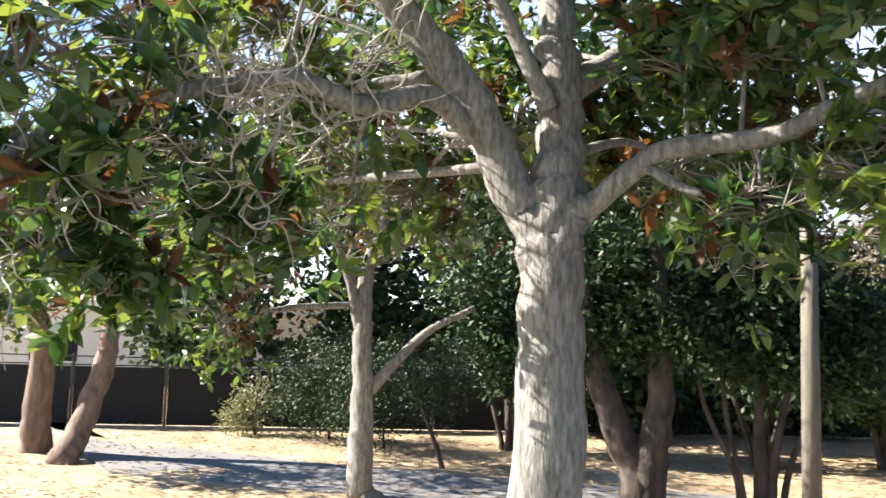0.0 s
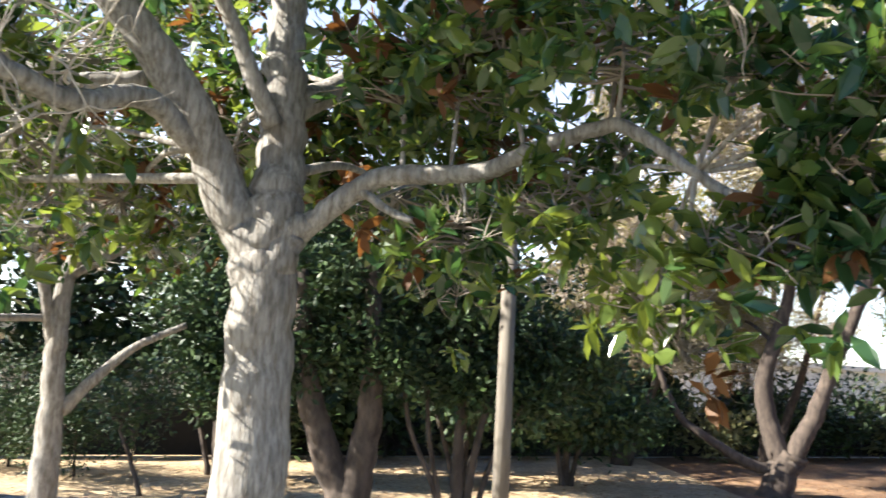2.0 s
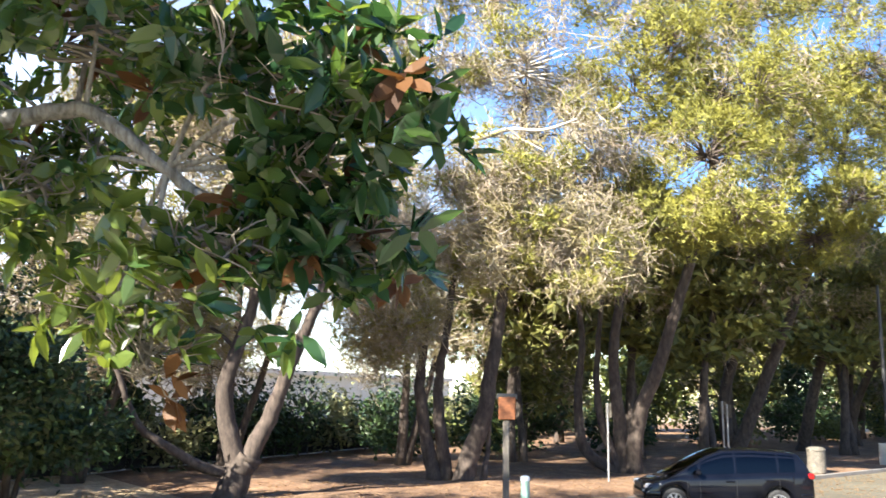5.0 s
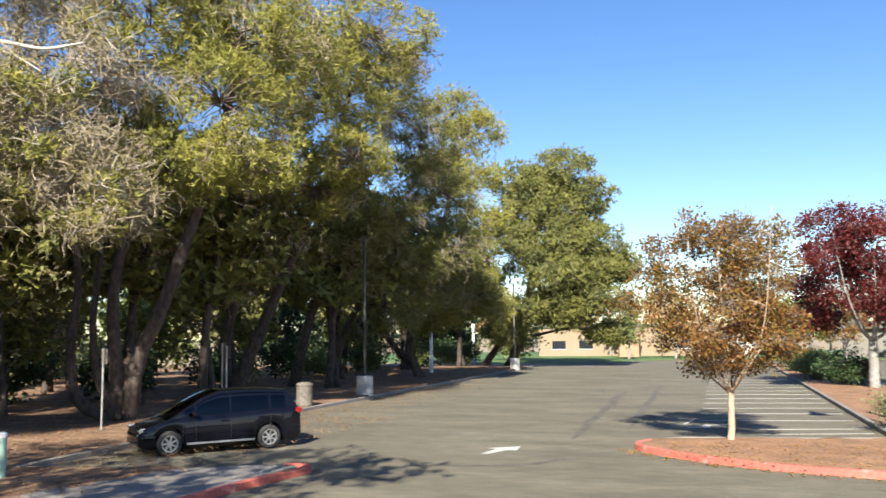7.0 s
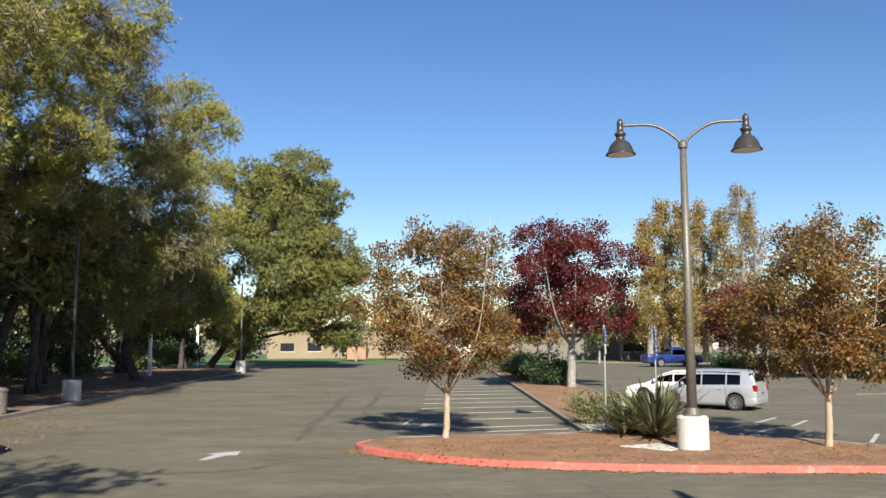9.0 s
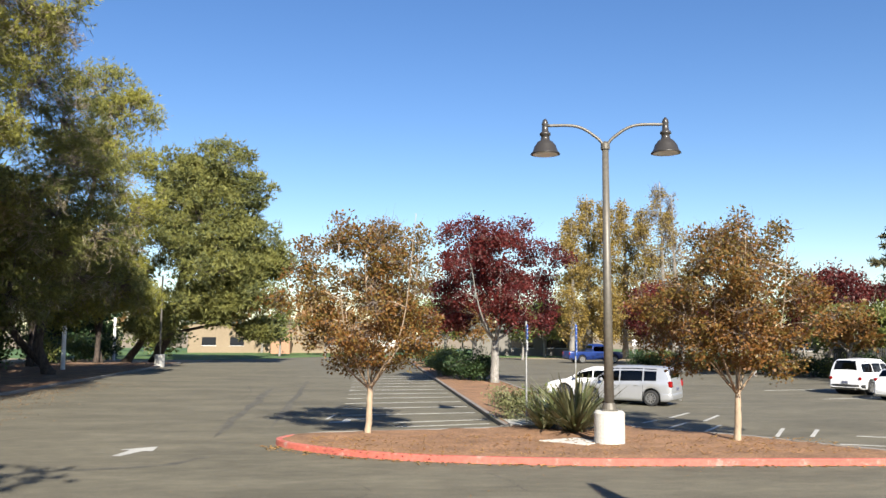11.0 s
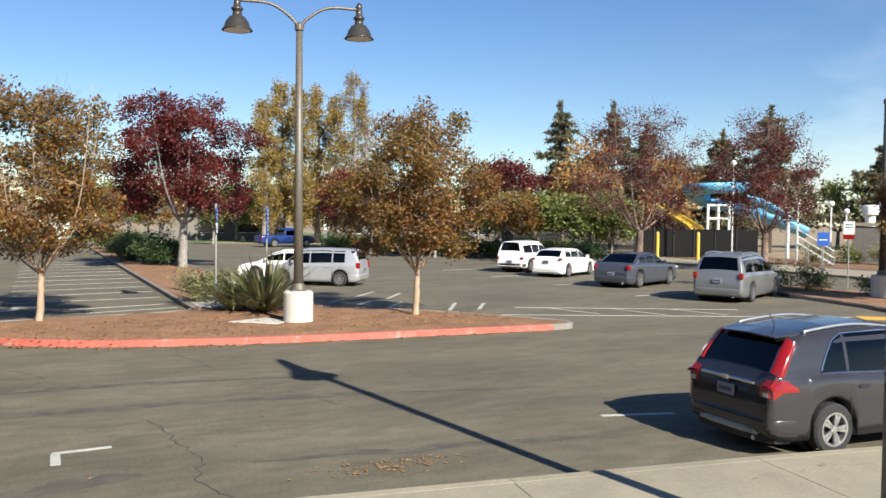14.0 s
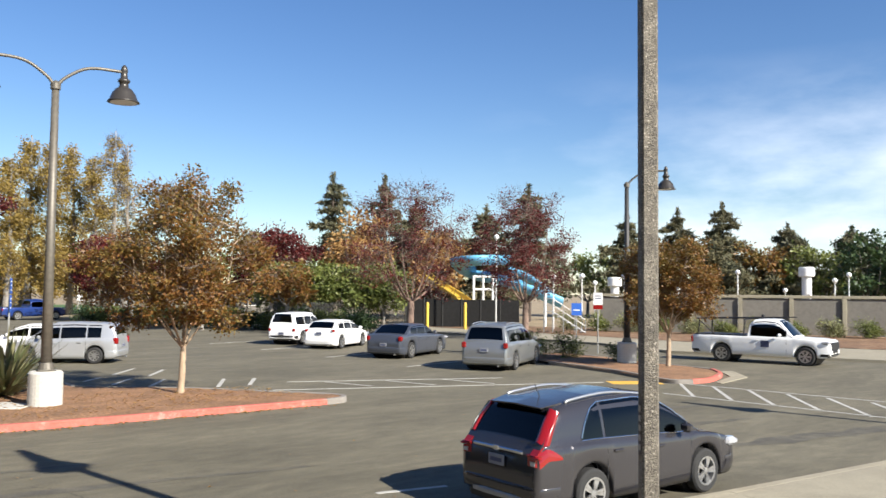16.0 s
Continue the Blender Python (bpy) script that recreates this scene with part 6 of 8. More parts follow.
def conifer(x, y, h, w, seed, mat=CONIFER, tiers=14, label="tall dark cedar with layered drooping branches"):
    t = thing("cedar", label, "tree", Matrix.Translation((x, y, 0)), "cedars")
    rng = np.random.default_rng(seed)
    part("trunk", Shape().tube([(0, 0, -0.1), (0.1, 0, h * 0.5), (0, 0, h)], [h * 0.022, h * 0.014, 0.03], 7), BARK_PINE, t)
    crown, br = Shape(), Shape()
    for k in range(tiers):
        z = h * (0.16 + 0.80 * k / tiers)
        rad = 1.3 * w * (1 - (k / tiers) ** 1.25) * rng.uniform(0.45, 1.25) + 0.5
        for j in range(6):
            a = rng.uniform(0, 2 * math.pi)
            r = rad * rng.uniform(0.4, 1.2)
            e = np.array([math.cos(a) * r, math.sin(a) * r, z + r * rng.uniform(-0.12, 0.22)])
            bough = smooth_path([(0, 0, z), e * np.array([0.55, 0.55, 0]) + np.array([0, 0, z + r * 0.16]), e], 4)
            br.tube(bough, np.linspace(0.08, 0.02, len(bough)), 4, False)
            u = np.linspace(0.3, 1.0, max(5, int(r * 4.5)))
            q = np.stack([np.interp(u, np.linspace(0, 1, len(bough)), bough[:, c]) for c in range(3)], 1)
            q = np.repeat(q, 4, 0) + rng.normal(size=(len(q) * 4, 3)) * np.array([0.34, 0.34, 0.09]) * (0.45 + r * 0.13)
            q[:, 2] -= np.abs(rng.normal(size=len(q))) * 0.16
            needles(crown, q, 0.55, rng, 4, 0.18, -0.35)
    q = np.array([[0, 0, h * v] for v in np.linspace(0.88, 1.0, 10)])
    needles(crown, np.repeat(q, 6, 0) + rng.normal(size=(60, 3)) * 0.12, 0.45, rng, 4, 0.14, 0.2)
    tagged(part("branchwork", br, BARK_PINE, t), kind="stuff")
    tagged(part("crown", crown, mat, t), kind="stuff")
    return t


for i, (p, h, w) in enumerate((((52.78, 79.00, 0.11), 16.3, 3.2), ((58.79, 77.17, 0.09), 16.5, 5.0), ((63.61, 77.17, 0.04), 14.0, 5), ((64.60, 59.79, 0.51), 14.2, 4.2), ((68.49, 70.12, 0.18), 13.0, 5.0), ((84.75, 62.04, 0.22), 12.6, 4.0), ((94.03, 60.91, 0.15), 14.0, 4), ((95.19, 55.20, 0.29), 14.5, 5.5), ((100.52, 49.48, 0.40), 11.8, 5.5), ((109.04, 45.21, 0.42), 11.8, 5.0), ((80.0, 47.0, 0), 9.0, 4.5), ((92.0, 44.5, 0), 10.0, 5.0), ((99.0, 38.5, 0), 9.0, 5.0))):
    conifer(p[0], p[1], h, w, 90 + i)
for i, (p, h, w, mat) in enumerate((((49.20, 68.09, 0.46), 10.5, 7, ORANGE_LEAF), ((57.58, 66.57, 0.40), 9.5, 7, ORANGE_LEAF), ((88.29, 47.04, 0.60), 8.5, 8, BROWN_LEAF), ((91.09, 41.35, 0.73), 8.0, 8, BUSH_LEAF), ((89.40, 35.09, 0.93), 9.6, 8.5, SHRUB_LEAF), ((85.73, 68.96, 0.01), 8.2, 9, BUSH_LEAF), ((51.87, 75.99, 0.20), 8.8, 6, ORANGE_LEAF), ((91.03, 30.64, 1.03), 9, 8, SHRUB_LEAF),
                                     ((44.73, 78.10, 0.23), 8.5, 8, BROWN_LEAF), ((36.77, 82.28, 2.66), 8, 8, ORANGE_LEAF), ((22.38, 105.79, 1.28), 7, 8, BUSH_LEAF), ((10.86, 119.64, 1.12), 8, 9, BUSH_LEAF))):
    myrtle(p[0], p[1], h, w, 110 + i, mat, "park_tree", "broad park tree beyond the wall", 2.0, BARK_GREY, 0.25, "park trees", 0.05, 0.42, 10, 22, 0.6, 20)
for i, px in enumerate(range(6)):
    a = (33.34, 56.89, 0.64)
    b = (40.00, 52.45, 0.74)
    s = i / 5
    myrtle(a[0] * (1 - s) + b[0] * s, a[1] * (1 - s) + b[1] * s, 4.9, 4.4, 130 + i, BUSH_LEAF, "green_tree", "round-crowned green tree behind the fence", 1.4, BARK_GREY, 0.12, "green row", 0.0, 0.26, 12, 22, 0.45, 18)


# ---- vehicles ----
def car_paint(name, base, metal=0.5, rough=0.28):
    return material(name, base, rough, metal, coat=0.5, noise_scale=3, dark=0.97, light=1.03)


def wheel(parent, x, y, r, side, spokes=5, rim_mat=None, width=0.2):
    w = part("wheel", Shape().lathe([(r * 0.62, -width / 2), (r * 0.9, -width / 2), (r * 0.985, -width * 0.36), (r, -width * 0.2), (r, width * 0.2), (r * 0.985, width * 0.36), (r * 0.9, width / 2), (r * 0.62, width / 2), (r * 0.6, 0.0)], 28, caps=False),
             RUBBER, parent, smooth=False, at=pose(x, y, r, -90 * side))
    rim = Shape().lathe([(r * 0.66, width * 0.46), (r * 0.66, width * 0.51), (r * 0.58, width * 0.50), (r * 0.56, width * 0.2), (r * 0.56, width * 0.1)], 28, caps=False)
    rim.lathe([(0.055, width * 0.3), (0.055, width * 0.46), (0.02, width * 0.48)], 12)
    for k in range(spokes):
        a = k * 2 * math.pi / spokes
        for off in (-0.16, 0.16) if spokes <= 6 else (0.0,):
            c, s = math.cos(a + off), math.sin(a + off)
            c0, s0 = math.cos(a), math.sin(a)
            hw = 0.022
            p0, p1 = np.array([c0, s0]) * 0.04, np.array([c, s]) * r * 0.61
            d = (p1 - p0) / np.linalg.norm(p1 - p0)
            e = np.array([-d[1], d[0]]) * hw
            q = [p0 - e, p1 - e, p1 + e, p0 + e]
            rim.add([(*p, width * 0.32) for p in q] + [(*p, width * 0.47) for p in q], [(4, 5, 6, 7), (0, 1, 5, 4), (2, 3, 7, 6)])
    part("rim", rim, rim_mat or ALLOY, w, "silver alloy rim")
    part("hub_disc", Shape().lathe([(0.02, width * 0.06), (r * 0.6, width * 0.06), (r * 0.6, width * 0.1), (0.02, width * 0.1)], 20), BLACK, w)
    return w


def vehicle(name, label, m, L, W, H, axles, top, roof, paint, wheel_r=0.33, roof_span=(0, 0), glass_span=(0, 0), pillars=(), category="car", clearance=0.2,
            spokes=5, tail=(0.75, 1.0, 0.14), rails=None, cladding=None, handle_x=(), mirror_x=0.6, plate_z=0.75, tumble=0.3, group="parked cars", side_trim=None, rear_glass=True, rim_mat=None, quarter=0.0):
    t = thing(name, label, category, m, group)
    xs = sorted(set(np.round(np.concatenate([np.linspace(-L / 2, L / 2, 61), [a + s * (wheel_r + 0.07) for a in axles for s in (-1, -0.97, -0.8, -0.6, -0.3, 0, 0.3, 0.6, 0.8, 0.97, 1)], [p[0] for p in top]]), 4)))
    tx, tz = zip(*top)
    rx, rz = zip(*roof)

    def half(x):
        u = abs(2 * x / L)
        return W / 2 * (1 - 0.035 * u ** 2 - 0.10 * u ** 10)

    def belt(x):
        return float(np.interp(x, tx, tz))

    def crown_of(x):
        """Belt height, roof height and half width of the cabin's foot and top at x."""
        zb, w = belt(x), half(x)
        zr = float(np.interp(x, rx, rz)) if rx[0] <= x <= rx[-1] else zb
        rise = max(zr - zb, 0.0)
        return zb, rise, w * 0.925, w * 0.925 - tumble * rise

    def side_at(x, f, out=0.0):
        zb, rise, wb, wt = crown_of(x)
        y = float(np.interp(f, (0, 0.25, 0.5, 0.75, 0.9), (wb, wb - tumble * 0.22 * rise + 0.006, wb - tumble * 0.46 * rise + 0.012, wb - tumble * 0.72 * rise + 0.016, wt + 0.01)))
        return (x, y + out, zb + f * rise)

    xs = sorted(set(xs) | set(np.round(np.linspace(rx[0], rx[-1], 40), 4)) | set(np.round(rx, 4)))
    v, k = [], 0
    for n, x in enumerate(xs):
        w, zt, zb = half(x), belt(x), clearance
        u = abs(2 * x / L)
        zb += 0.10 * max(0, (u - 0.86) / 0.14) ** 2
        for a in axles:
            d = abs(x - a)
            if d < wheel_r + 0.065:
                zb = max(zb, min(wheel_r + math.sqrt(max(0, (wheel_r + 0.065) ** 2 - d * d)), zt - 0.12))
        h = zt - zb
        _, rise, wb, wt = crown_of(x)
        p = [(0, zb), (0.8 * w, zb), (w * 0.972, zb + 0.015), (w * 0.992, zb + h * 0.2), (w, zb + h * 0.42), (w * 0.997, zb + h * 0.62), (w * 0.988, zt - 0.15 * min(1, h)), (w * 0.972, zt - 0.07 * min(1, h)), (w * 0.95, zt - 0.015)]
        p += [side_at(x, f)[1:] for f in (0.04, 0.25, 0.5, 0.75, 0.9)]
        p += [(wt - 0.03, zt + rise * 0.97), (wt - 0.085, zt + rise + 0.002), (wt * 0.6, zt + rise + 0.02), (wt * 0.3, zt + rise + 0.028), (0, zt + rise + 0.03)]
        if n in (0, len(xs) - 1):
            mid = (zb + zt) / 2
            p = [(y * 0.95, mid + (z - mid) * 0.9) for y, z in p]
        k = len(p)
        v += [(x, y, z) for y, z in p] + [(x, -y, z) for y, z in p[-2:0:-1]]
    c = 2 * k - 2
    part("body", Shape().add(v, [q[::-1] for q in Shape().grid_faces(len(xs), c, True)]), paint, t, smooth=True)
    part("tail_panel", Shape().add(v[:c], [tuple(range(c))]), paint, t)
    part("nose_panel", Shape().add(v[-c:], [tuple(range(c))[::-1]]), paint, t)

    def pane(name, rows):
        """A glass panel with a turned-in rim over rows of points."""
        m, n = len(rows), len(rows[0])
        part(name, Shape().add([q for r in rows for q in r], Shape().grid_faces(m, n)), CAR_GLASS, t, "dark tinted glass", True)

    cuts = [glass_span[0]] + sorted(pillars) + [glass_span[1]]
    for s in (1, -1):
        for a, b in zip(cuts, cuts[1:]):
            a, b = a + (0.0 if a == cuts[0] else 0.03), b - (0.0 if b == cuts[-1] else 0.03)
            rows = []
            for x in np.linspace(a, b, 12):
                back = float(np.interp((x - glass_span[0]) / quarter, (0, 0.25, 0.6, 1), (0.16, 0.58, 0.88, 1))) if quarter else 1.0
                f1 = 0.88 * back
                rise = crown_of(x)[1]
                lo = min(0.5, 0.03 / max(rise, 0.06))
                rows.append([(q[0], s * q[1], q[2]) for q in (side_at(x, lo + (f1 - lo) * g, 0.005) for g in (0, 0.25, 0.5, 0.75, 1.0))])
            pane("side_window", rows if s > 0 else [r[::-1] for r in rows])
    for name, x0, x1, lean in (("windscreen", roof_span[1] + 0.04, rx[-1] - 0.05, 0.006), ("rear_window", rx[0] + 0.03, roof_span[0] - 0.02, -0.006)):
        if name == "rear_window" and not rear_glass:
            continue
        rows = []
        for x in np.linspace(x0, x1, 9):
            zt, rise, wb, wt = crown_of(x)
            e = wt - 0.10
            rows.append([(x + lean, e * g, zt + rise + 0.006 + float(np.interp(abs(e * g), (0, wt * 0.3, wt * 0.6, wt - 0.085), (0.03, 0.028, 0.02, 0.002)))) for g in (-1, -0.7, -0.35, 0, 0.35, 0.7, 1)])
        pane(name, [r[::-1] for r in rows])
    for a in axles:
        for s in (1, -1):
            wheel(t, a, s * (W / 2 - 0.115), wheel_r, s, spokes, rim_mat)
        # inner wheel well
        part("wheel_well", Shape().tube([(a, -W / 2 + 0.24, wheel_r), (a, W / 2 - 0.24, wheel_r)], wheel_r + 0.05, 18), BLACK, t)
    ty, tz0, tz1 = W / 2, tail[0], tail[1]
    for s in (1, -1):
        xr = -L / 2
        zc = (tz0 + tz1) / 2
        part("tail_light", Shape().box((xr - 0.02, s * (half(xr) - 0.04) - 0.10, tz0), (xr + tail[2], s * (half(xr) - 0.04) + 0.075, tz1), 0.04), TAIL_RED, t, "red tail light")
        hz = belt(L / 2 - 0.3) - 0.09
        part("headlight", Shape().box((L / 2 - 0.34, s * (half(L / 2) - 0.05) - 0.16, hz - 0.09), (L / 2 - 0.02, s * (half(L / 2) - 0.05) + 0.045, hz + 0.05), 0.045), LENS, t, "clear headlight")
        z = belt(mirror_x)
        part("mirror", Shape().box((mirror_x - 0.06, s * (half(mirror_x) + 0.08) - 0.09, z + 0.03), (mirror_x + 0.06, s * (half(mirror_x) + 0.08) + 0.09, z + 0.17), 0.035), paint, t)
        for hx in handle_x:
            part("door_handle", Shape().box((hx - 0.1, s * W / 2 - 0.015, belt(hx) - 0.17), (hx + 0.1, s * W / 2 + 0.025, belt(hx) - 0.13), 0.012), paint, t)
        for px in list(pillars) + [mirror_x + 0.25]:
            part("door_seam", Shape().box((px - 0.004, s * (half(px) * 0.985) - 0.012, clearance + 0.12), (px + 0.004, s * half(px) + 0.0025, belt(px) - 0.12)), BLACK, t)
        if rails:
            rr = smooth_path([(rails[0], s * rails[2], float(np.interp(rails[0], rx, rz)) + 0.0), (rails[0] + 0.1, s * rails[2], float(np.interp(rails[0] + 0.1, rx, rz)) + 0.03),
                              ((rails[0] + rails[1]) / 2, s * rails[2], float(np.interp((rails[0] + rails[1]) / 2, rx, rz)) + 0.036), (rails[1], s * rails[2], float(np.interp(rails[1], rx, rz)))], 5)
            part("roof_rail", Shape().tube(rr, 0.022, 8), ALLOY, t, "silver roof rail", True)
        if side_trim:
            part("side_trim", Shape().box((axles[1] + wheel_r + 0.1, s * W / 2 - 0.01, side_trim), (axles[0] - wheel_r - 0.1, s * W / 2 + 0.012, side_trim + 0.05), 0.008), ALLOY, t)
    bz = 0.42
    bm = cladding or paint
    for nm, s in (("rear_bumper", -1), ("front_bumper", 1)):
        ring = [(u, half(L / 2 - max(u, 0.0)) / W * k + 0.003) for u, k in ((0.36, 1), (0.24, 1), (0.14, 1), (0.07, 1), (0.03, 0.985), (0.0, 0.95), (-0.016, 0.82), (-0.022, 0.5), (-0.024, 0.0))]
        o = [(s * (L / 2 - u), -v * W) for u, v in ring] + [(s * (L / 2 - u), v * W) for u, v in ring[-2::-1]]
        z0, z1, n = clearance + 0.04, bz + 0.11, len(o)
        lev = [(z0, 0.10), (z0 + 0.04, 0.05), (z0 + 0.12, 0.012), (z1 - 0.07, 0.0), (z1 - 0.025, 0.006), (z1, 0.03)]
        sh = Shape().add([(x - s * h, y * (1 - h * 0.3), z) for z, h in lev for x, y in o],
                         [q if s < 0 else q[::-1] for q in [(k * n + i + 1, k * n + i, k * n + n + i, k * n + n + i + 1) for k in range(5) for i in range(n - 1)] + [tuple(range(6 * n - 1, 5 * n - 1, -1)), tuple(range(n))]])
        part(nm, sh, bm, t, smooth=True)
    part("grille", Shape().box((L / 2 - 0.04, -W * 0.22, bz + 0.12), (L / 2 + 0.02, W * 0.22, bz + 0.26), 0.02), BLACK, t)
    pl = part("number_plate", Shape().box((-L / 2 - 0.035, -0.16, plate_z - 0.075), (-L / 2 - 0.012, 0.16, plate_z + 0.075), 0.006), PLATE, t, "white rear plate")
    part("plate_print", Shape().box((-L / 2 - 0.039, -0.12, plate_z - 0.03), (-L / 2 - 0.034, 0.12, plate_z + 0.025)), BAR_DARK, pl)
    part("exhaust", Shape().tube([(-L / 2 + 0.25, -W * 0.28, clearance + 0.02), (-L / 2 - 0.01, -W * 0.28, clearance + 0.02)], 0.03, 10), ALLOY, t)
    return t


GREY_PAINT = car_paint("grey_metallic", (0.052, 0.05, 0.055), 0.5, 0.2)
BLACK_PAINT = material("black_blue_metallic", (0.003, 0.0035, 0.006), 0.1, spec=0.3, coat=0.12, noise_scale=3, dark=0.97, light=1.03)
SILVER_PAINT = car_paint("silver_metallic", (0.45, 0.46, 0.47), 0.5)
WHITE_PAINT = car_paint("white_car_paint", (0.78, 0.78, 0.77), 0.0)
SLATE_PAINT = car_paint("slate_metallic", (0.085, 0.095, 0.12))
BLUE_PAINT = car_paint("blue_car_paint", (0.012, 0.035, 0.16), 0.2)
VAN_PAINT = car_paint("grey_silver_metallic", (0.25, 0.26, 0.265), 0.6)

crv = vehicle("sport_utility_car", "dark grey compact sport-utility car parked at the kerb", pose(10.11, 7.72, 0, 0, 0, -3.5) @ Matrix.Scale(0.938, 4), 4.55, 1.82, 1.68, (1.36, -1.26),
              [(-2.275, 0.62), (-2.25, 0.95), (-2.1, 1.06), (-1.2, 1.06), (0.5, 1.0), (1.15, 0.985), (1.6, 0.93), (2.0, 0.84), (2.2, 0.74), (2.275, 0.58)],
              [(-2.17, 1.06), (-2.0, 1.32), (-1.82, 1.53), (-1.6, 1.58), (-1.0, 1.64), (-0.2, 1.66), (0.25, 1.6), (0.6, 1.42), (1.22, 0.99)],
              GREY_PAINT, 0.345, (-1.86, 0.22), (-1.44, 0.95), (-0.98, -0.02), "car", 0.22, 5, (0.90, 0.94, 0.05), (-1.55, 0.2, 0.60), None, (-0.75, 0.2), 0.72, 0.80, tumble=0.28, quarter=0.42)
crv_top = [(-2.275, 0.62), (-2.25, 0.95), (-2.1, 1.06), (-1.2, 1.06), (0.5, 1.0), (1.15, 0.985), (1.6, 0.93)]
crv_roof = [(-2.17, 1.06), (-2.0, 1.32), (-1.82, 1.53), (-1.6, 1.58), (-1.0, 1.64), (-0.2, 1.66), (0.25, 1.6), (0.6, 1.42), (1.22, 0.99)]


def crv_side(x, f, out=0.0):
    """A point on the side of the car: f from 0 at the belt to 0.86 at the roof's edge; below the belt, -f in metres."""
    u = abs(2 * x / 4.55)
    w = 0.91 * (1 - 0.035 * u ** 2 - 0.10 * u ** 10)
    zt = float(np.interp(x, *zip(*crv_top)))
    if f < 0:
        return (x, float(np.interp(-f, (0, 0.015, 0.07, 0.15, 0.3), (0.935, 0.95, 0.972, 0.988, 0.997))) * w + out, zt + f)
    rise = max(0.0, float(np.interp(x, *zip(*crv_roof))) - zt)
    wb = w * 0.925
    return (x, float(np.interp(f, (0, 0.25, 0.5, 0.75, 0.9, 1.0), (wb, wb - 0.0616 * rise + 0.006, wb - 0.1288 * rise + 0.012, wb - 0.2016 * rise + 0.016, wb - 0.28 * rise + 0.01, wb - 0.28 * rise - 0.05))) + out, zt + f * rise)


def mirrored(rows, s):
    """A skin over rows of points, on one side of the car."""
    n, k = len(rows), len(rows[0])
    f = [(i * k + j, (i + 1) * k + j, (i + 1) * k + j + 1, i * k + j + 1) for i in range(n - 1) for j in range(k - 1)]
    return Shape().add([(x, s * y, z) for r in rows for x, y, z in r], f if s > 0 else [q[::-1] for q in f])


for s in (1, -1):
    up = []
    for x in np.linspace(-2.15, -1.83, 13):
        p = crv_side(x, 1.0)
        z = p[2] - 0.02
        x2 = x + float(np.interp(x, (-2.15, -2.0, -1.83), (0.09, 0.06, 0.045)))
        zt = float(np.interp(x2, *zip(*crv_top)))
        f2 = min(0.85, max(0.0, (z - zt) / max(0.05, float(np.interp(x2, *zip(*crv_roof))) - zt)))
        up.append([(x - 0.004, p[1] - 0.055, p[2] + 0.012), (x - 0.02, p[1] - 0.05, p[2] + 0.034), (x - 0.018, p[1] - 0.01, p[2] + 0.02), crv_side(x + 0.012, 0.86, 0.03)[:2] + (z,), crv_side(x2, f2, 0.024)[:2] + (z,), crv_side(x2 + 0.006, f2, -0.01)[:2] + (z,)])
    lamp = part("tail_lamp", mirrored(up, s), TAIL_RED, crv, "tall red tail light wrapping the corner", True)
    flare = []
    for x in np.linspace(-2.235, -1.87, 10):
        k = (x + 2.235) / 0.365
        flare.append([crv_side(x, -0.185 + 0.005 * k, 0.0)] + [crv_side(x, -(0.185 - (0.183 - 0.15 * k * k) * q), 0.010) for q in (0, 0.4, 0.75, 1)] + [crv_side(x, -(0.004 + 0.15 * k * k), -0.005)])
    part("lamp_flare", mirrored(flare, s), TAIL_RED, lamp)
    part("lamp_back", Shape().prism([(-2.268, s * 0.60), (-2.278, s * 0.76), (-2.20, s * 0.80), (-2.20, s * 0.60)][::s], 0.80, 0.955, 0.02), TAIL_RED, lamp)
    wedge = [(-2.274, 0.94), (-2.115, 1.085), (-2.09, 1.04), (-2.20, 0.94)]
    part("lamp_corner", Shape().add([(x, s * y, z) for y in (0.63, 0.772) for x, z in wedge], [q if s > 0 else q[::-1] for q in [(3, 2, 1, 0), (4, 5, 6, 7), (0, 1, 5, 4), (1, 2, 6, 5), (2, 3, 7, 6), (3, 0, 4, 7)]]), TAIL_RED, lamp)
    part("reversing_lens", Shape().prism([(-2.276, s * 0.66), (-2.284, s * 0.75), (-2.22, s * 0.77), (-2.22, s * 0.66)][::s], 0.81, 0.87, 0.012), LENS, lamp, "clear reversing lens")
    part("reflector", Shape().box((-2.262, s * 0.70 - 0.08, 0.44), (-2.2, s * 0.70 + 0.09, 0.49), 0.012), TAIL_RED, crv)
part("chrome_strip", Shape().box((-2.30, -0.52, 0.93), (-2.25, 0.52, 0.985), 0.015), CHROME, crv, "chrome strip across the tailgate")
part("badge", Shape().box((-2.315, -0.05, 0.925), (-2.295, 0.05, 1.0), 0.01), CHROME, crv, "plain chrome badge")
part("valance", Shape().prism([(-1.93, -0.80), (-2.15, -0.76), (-2.25, -0.6), (-2.275, 0.0), (-2.25, 0.6), (-2.15, 0.76), (-1.93, 0.80)][::-1], 0.20, 0.315, 0.02), BLACK, crv, "black lower bumper")
part("skid_plate", Shape().prism([(-2.2, -0.60), (-2.275, -0.54), (-2.302, -0.3), (-2.306, 0.0), (-2.302, 0.3), (-2.275, 0.54), (-2.2, 0.60)][::-1], 0.29, 0.365, 0.022), STEEL, crv, "silver lower bumper guard")
sp = [(-1.95, 0.52, 1.525), (-1.6, 0.585, 1.582), (-1.6, 0.0, 1.600), (-1.965, 0.0, 1.545)]
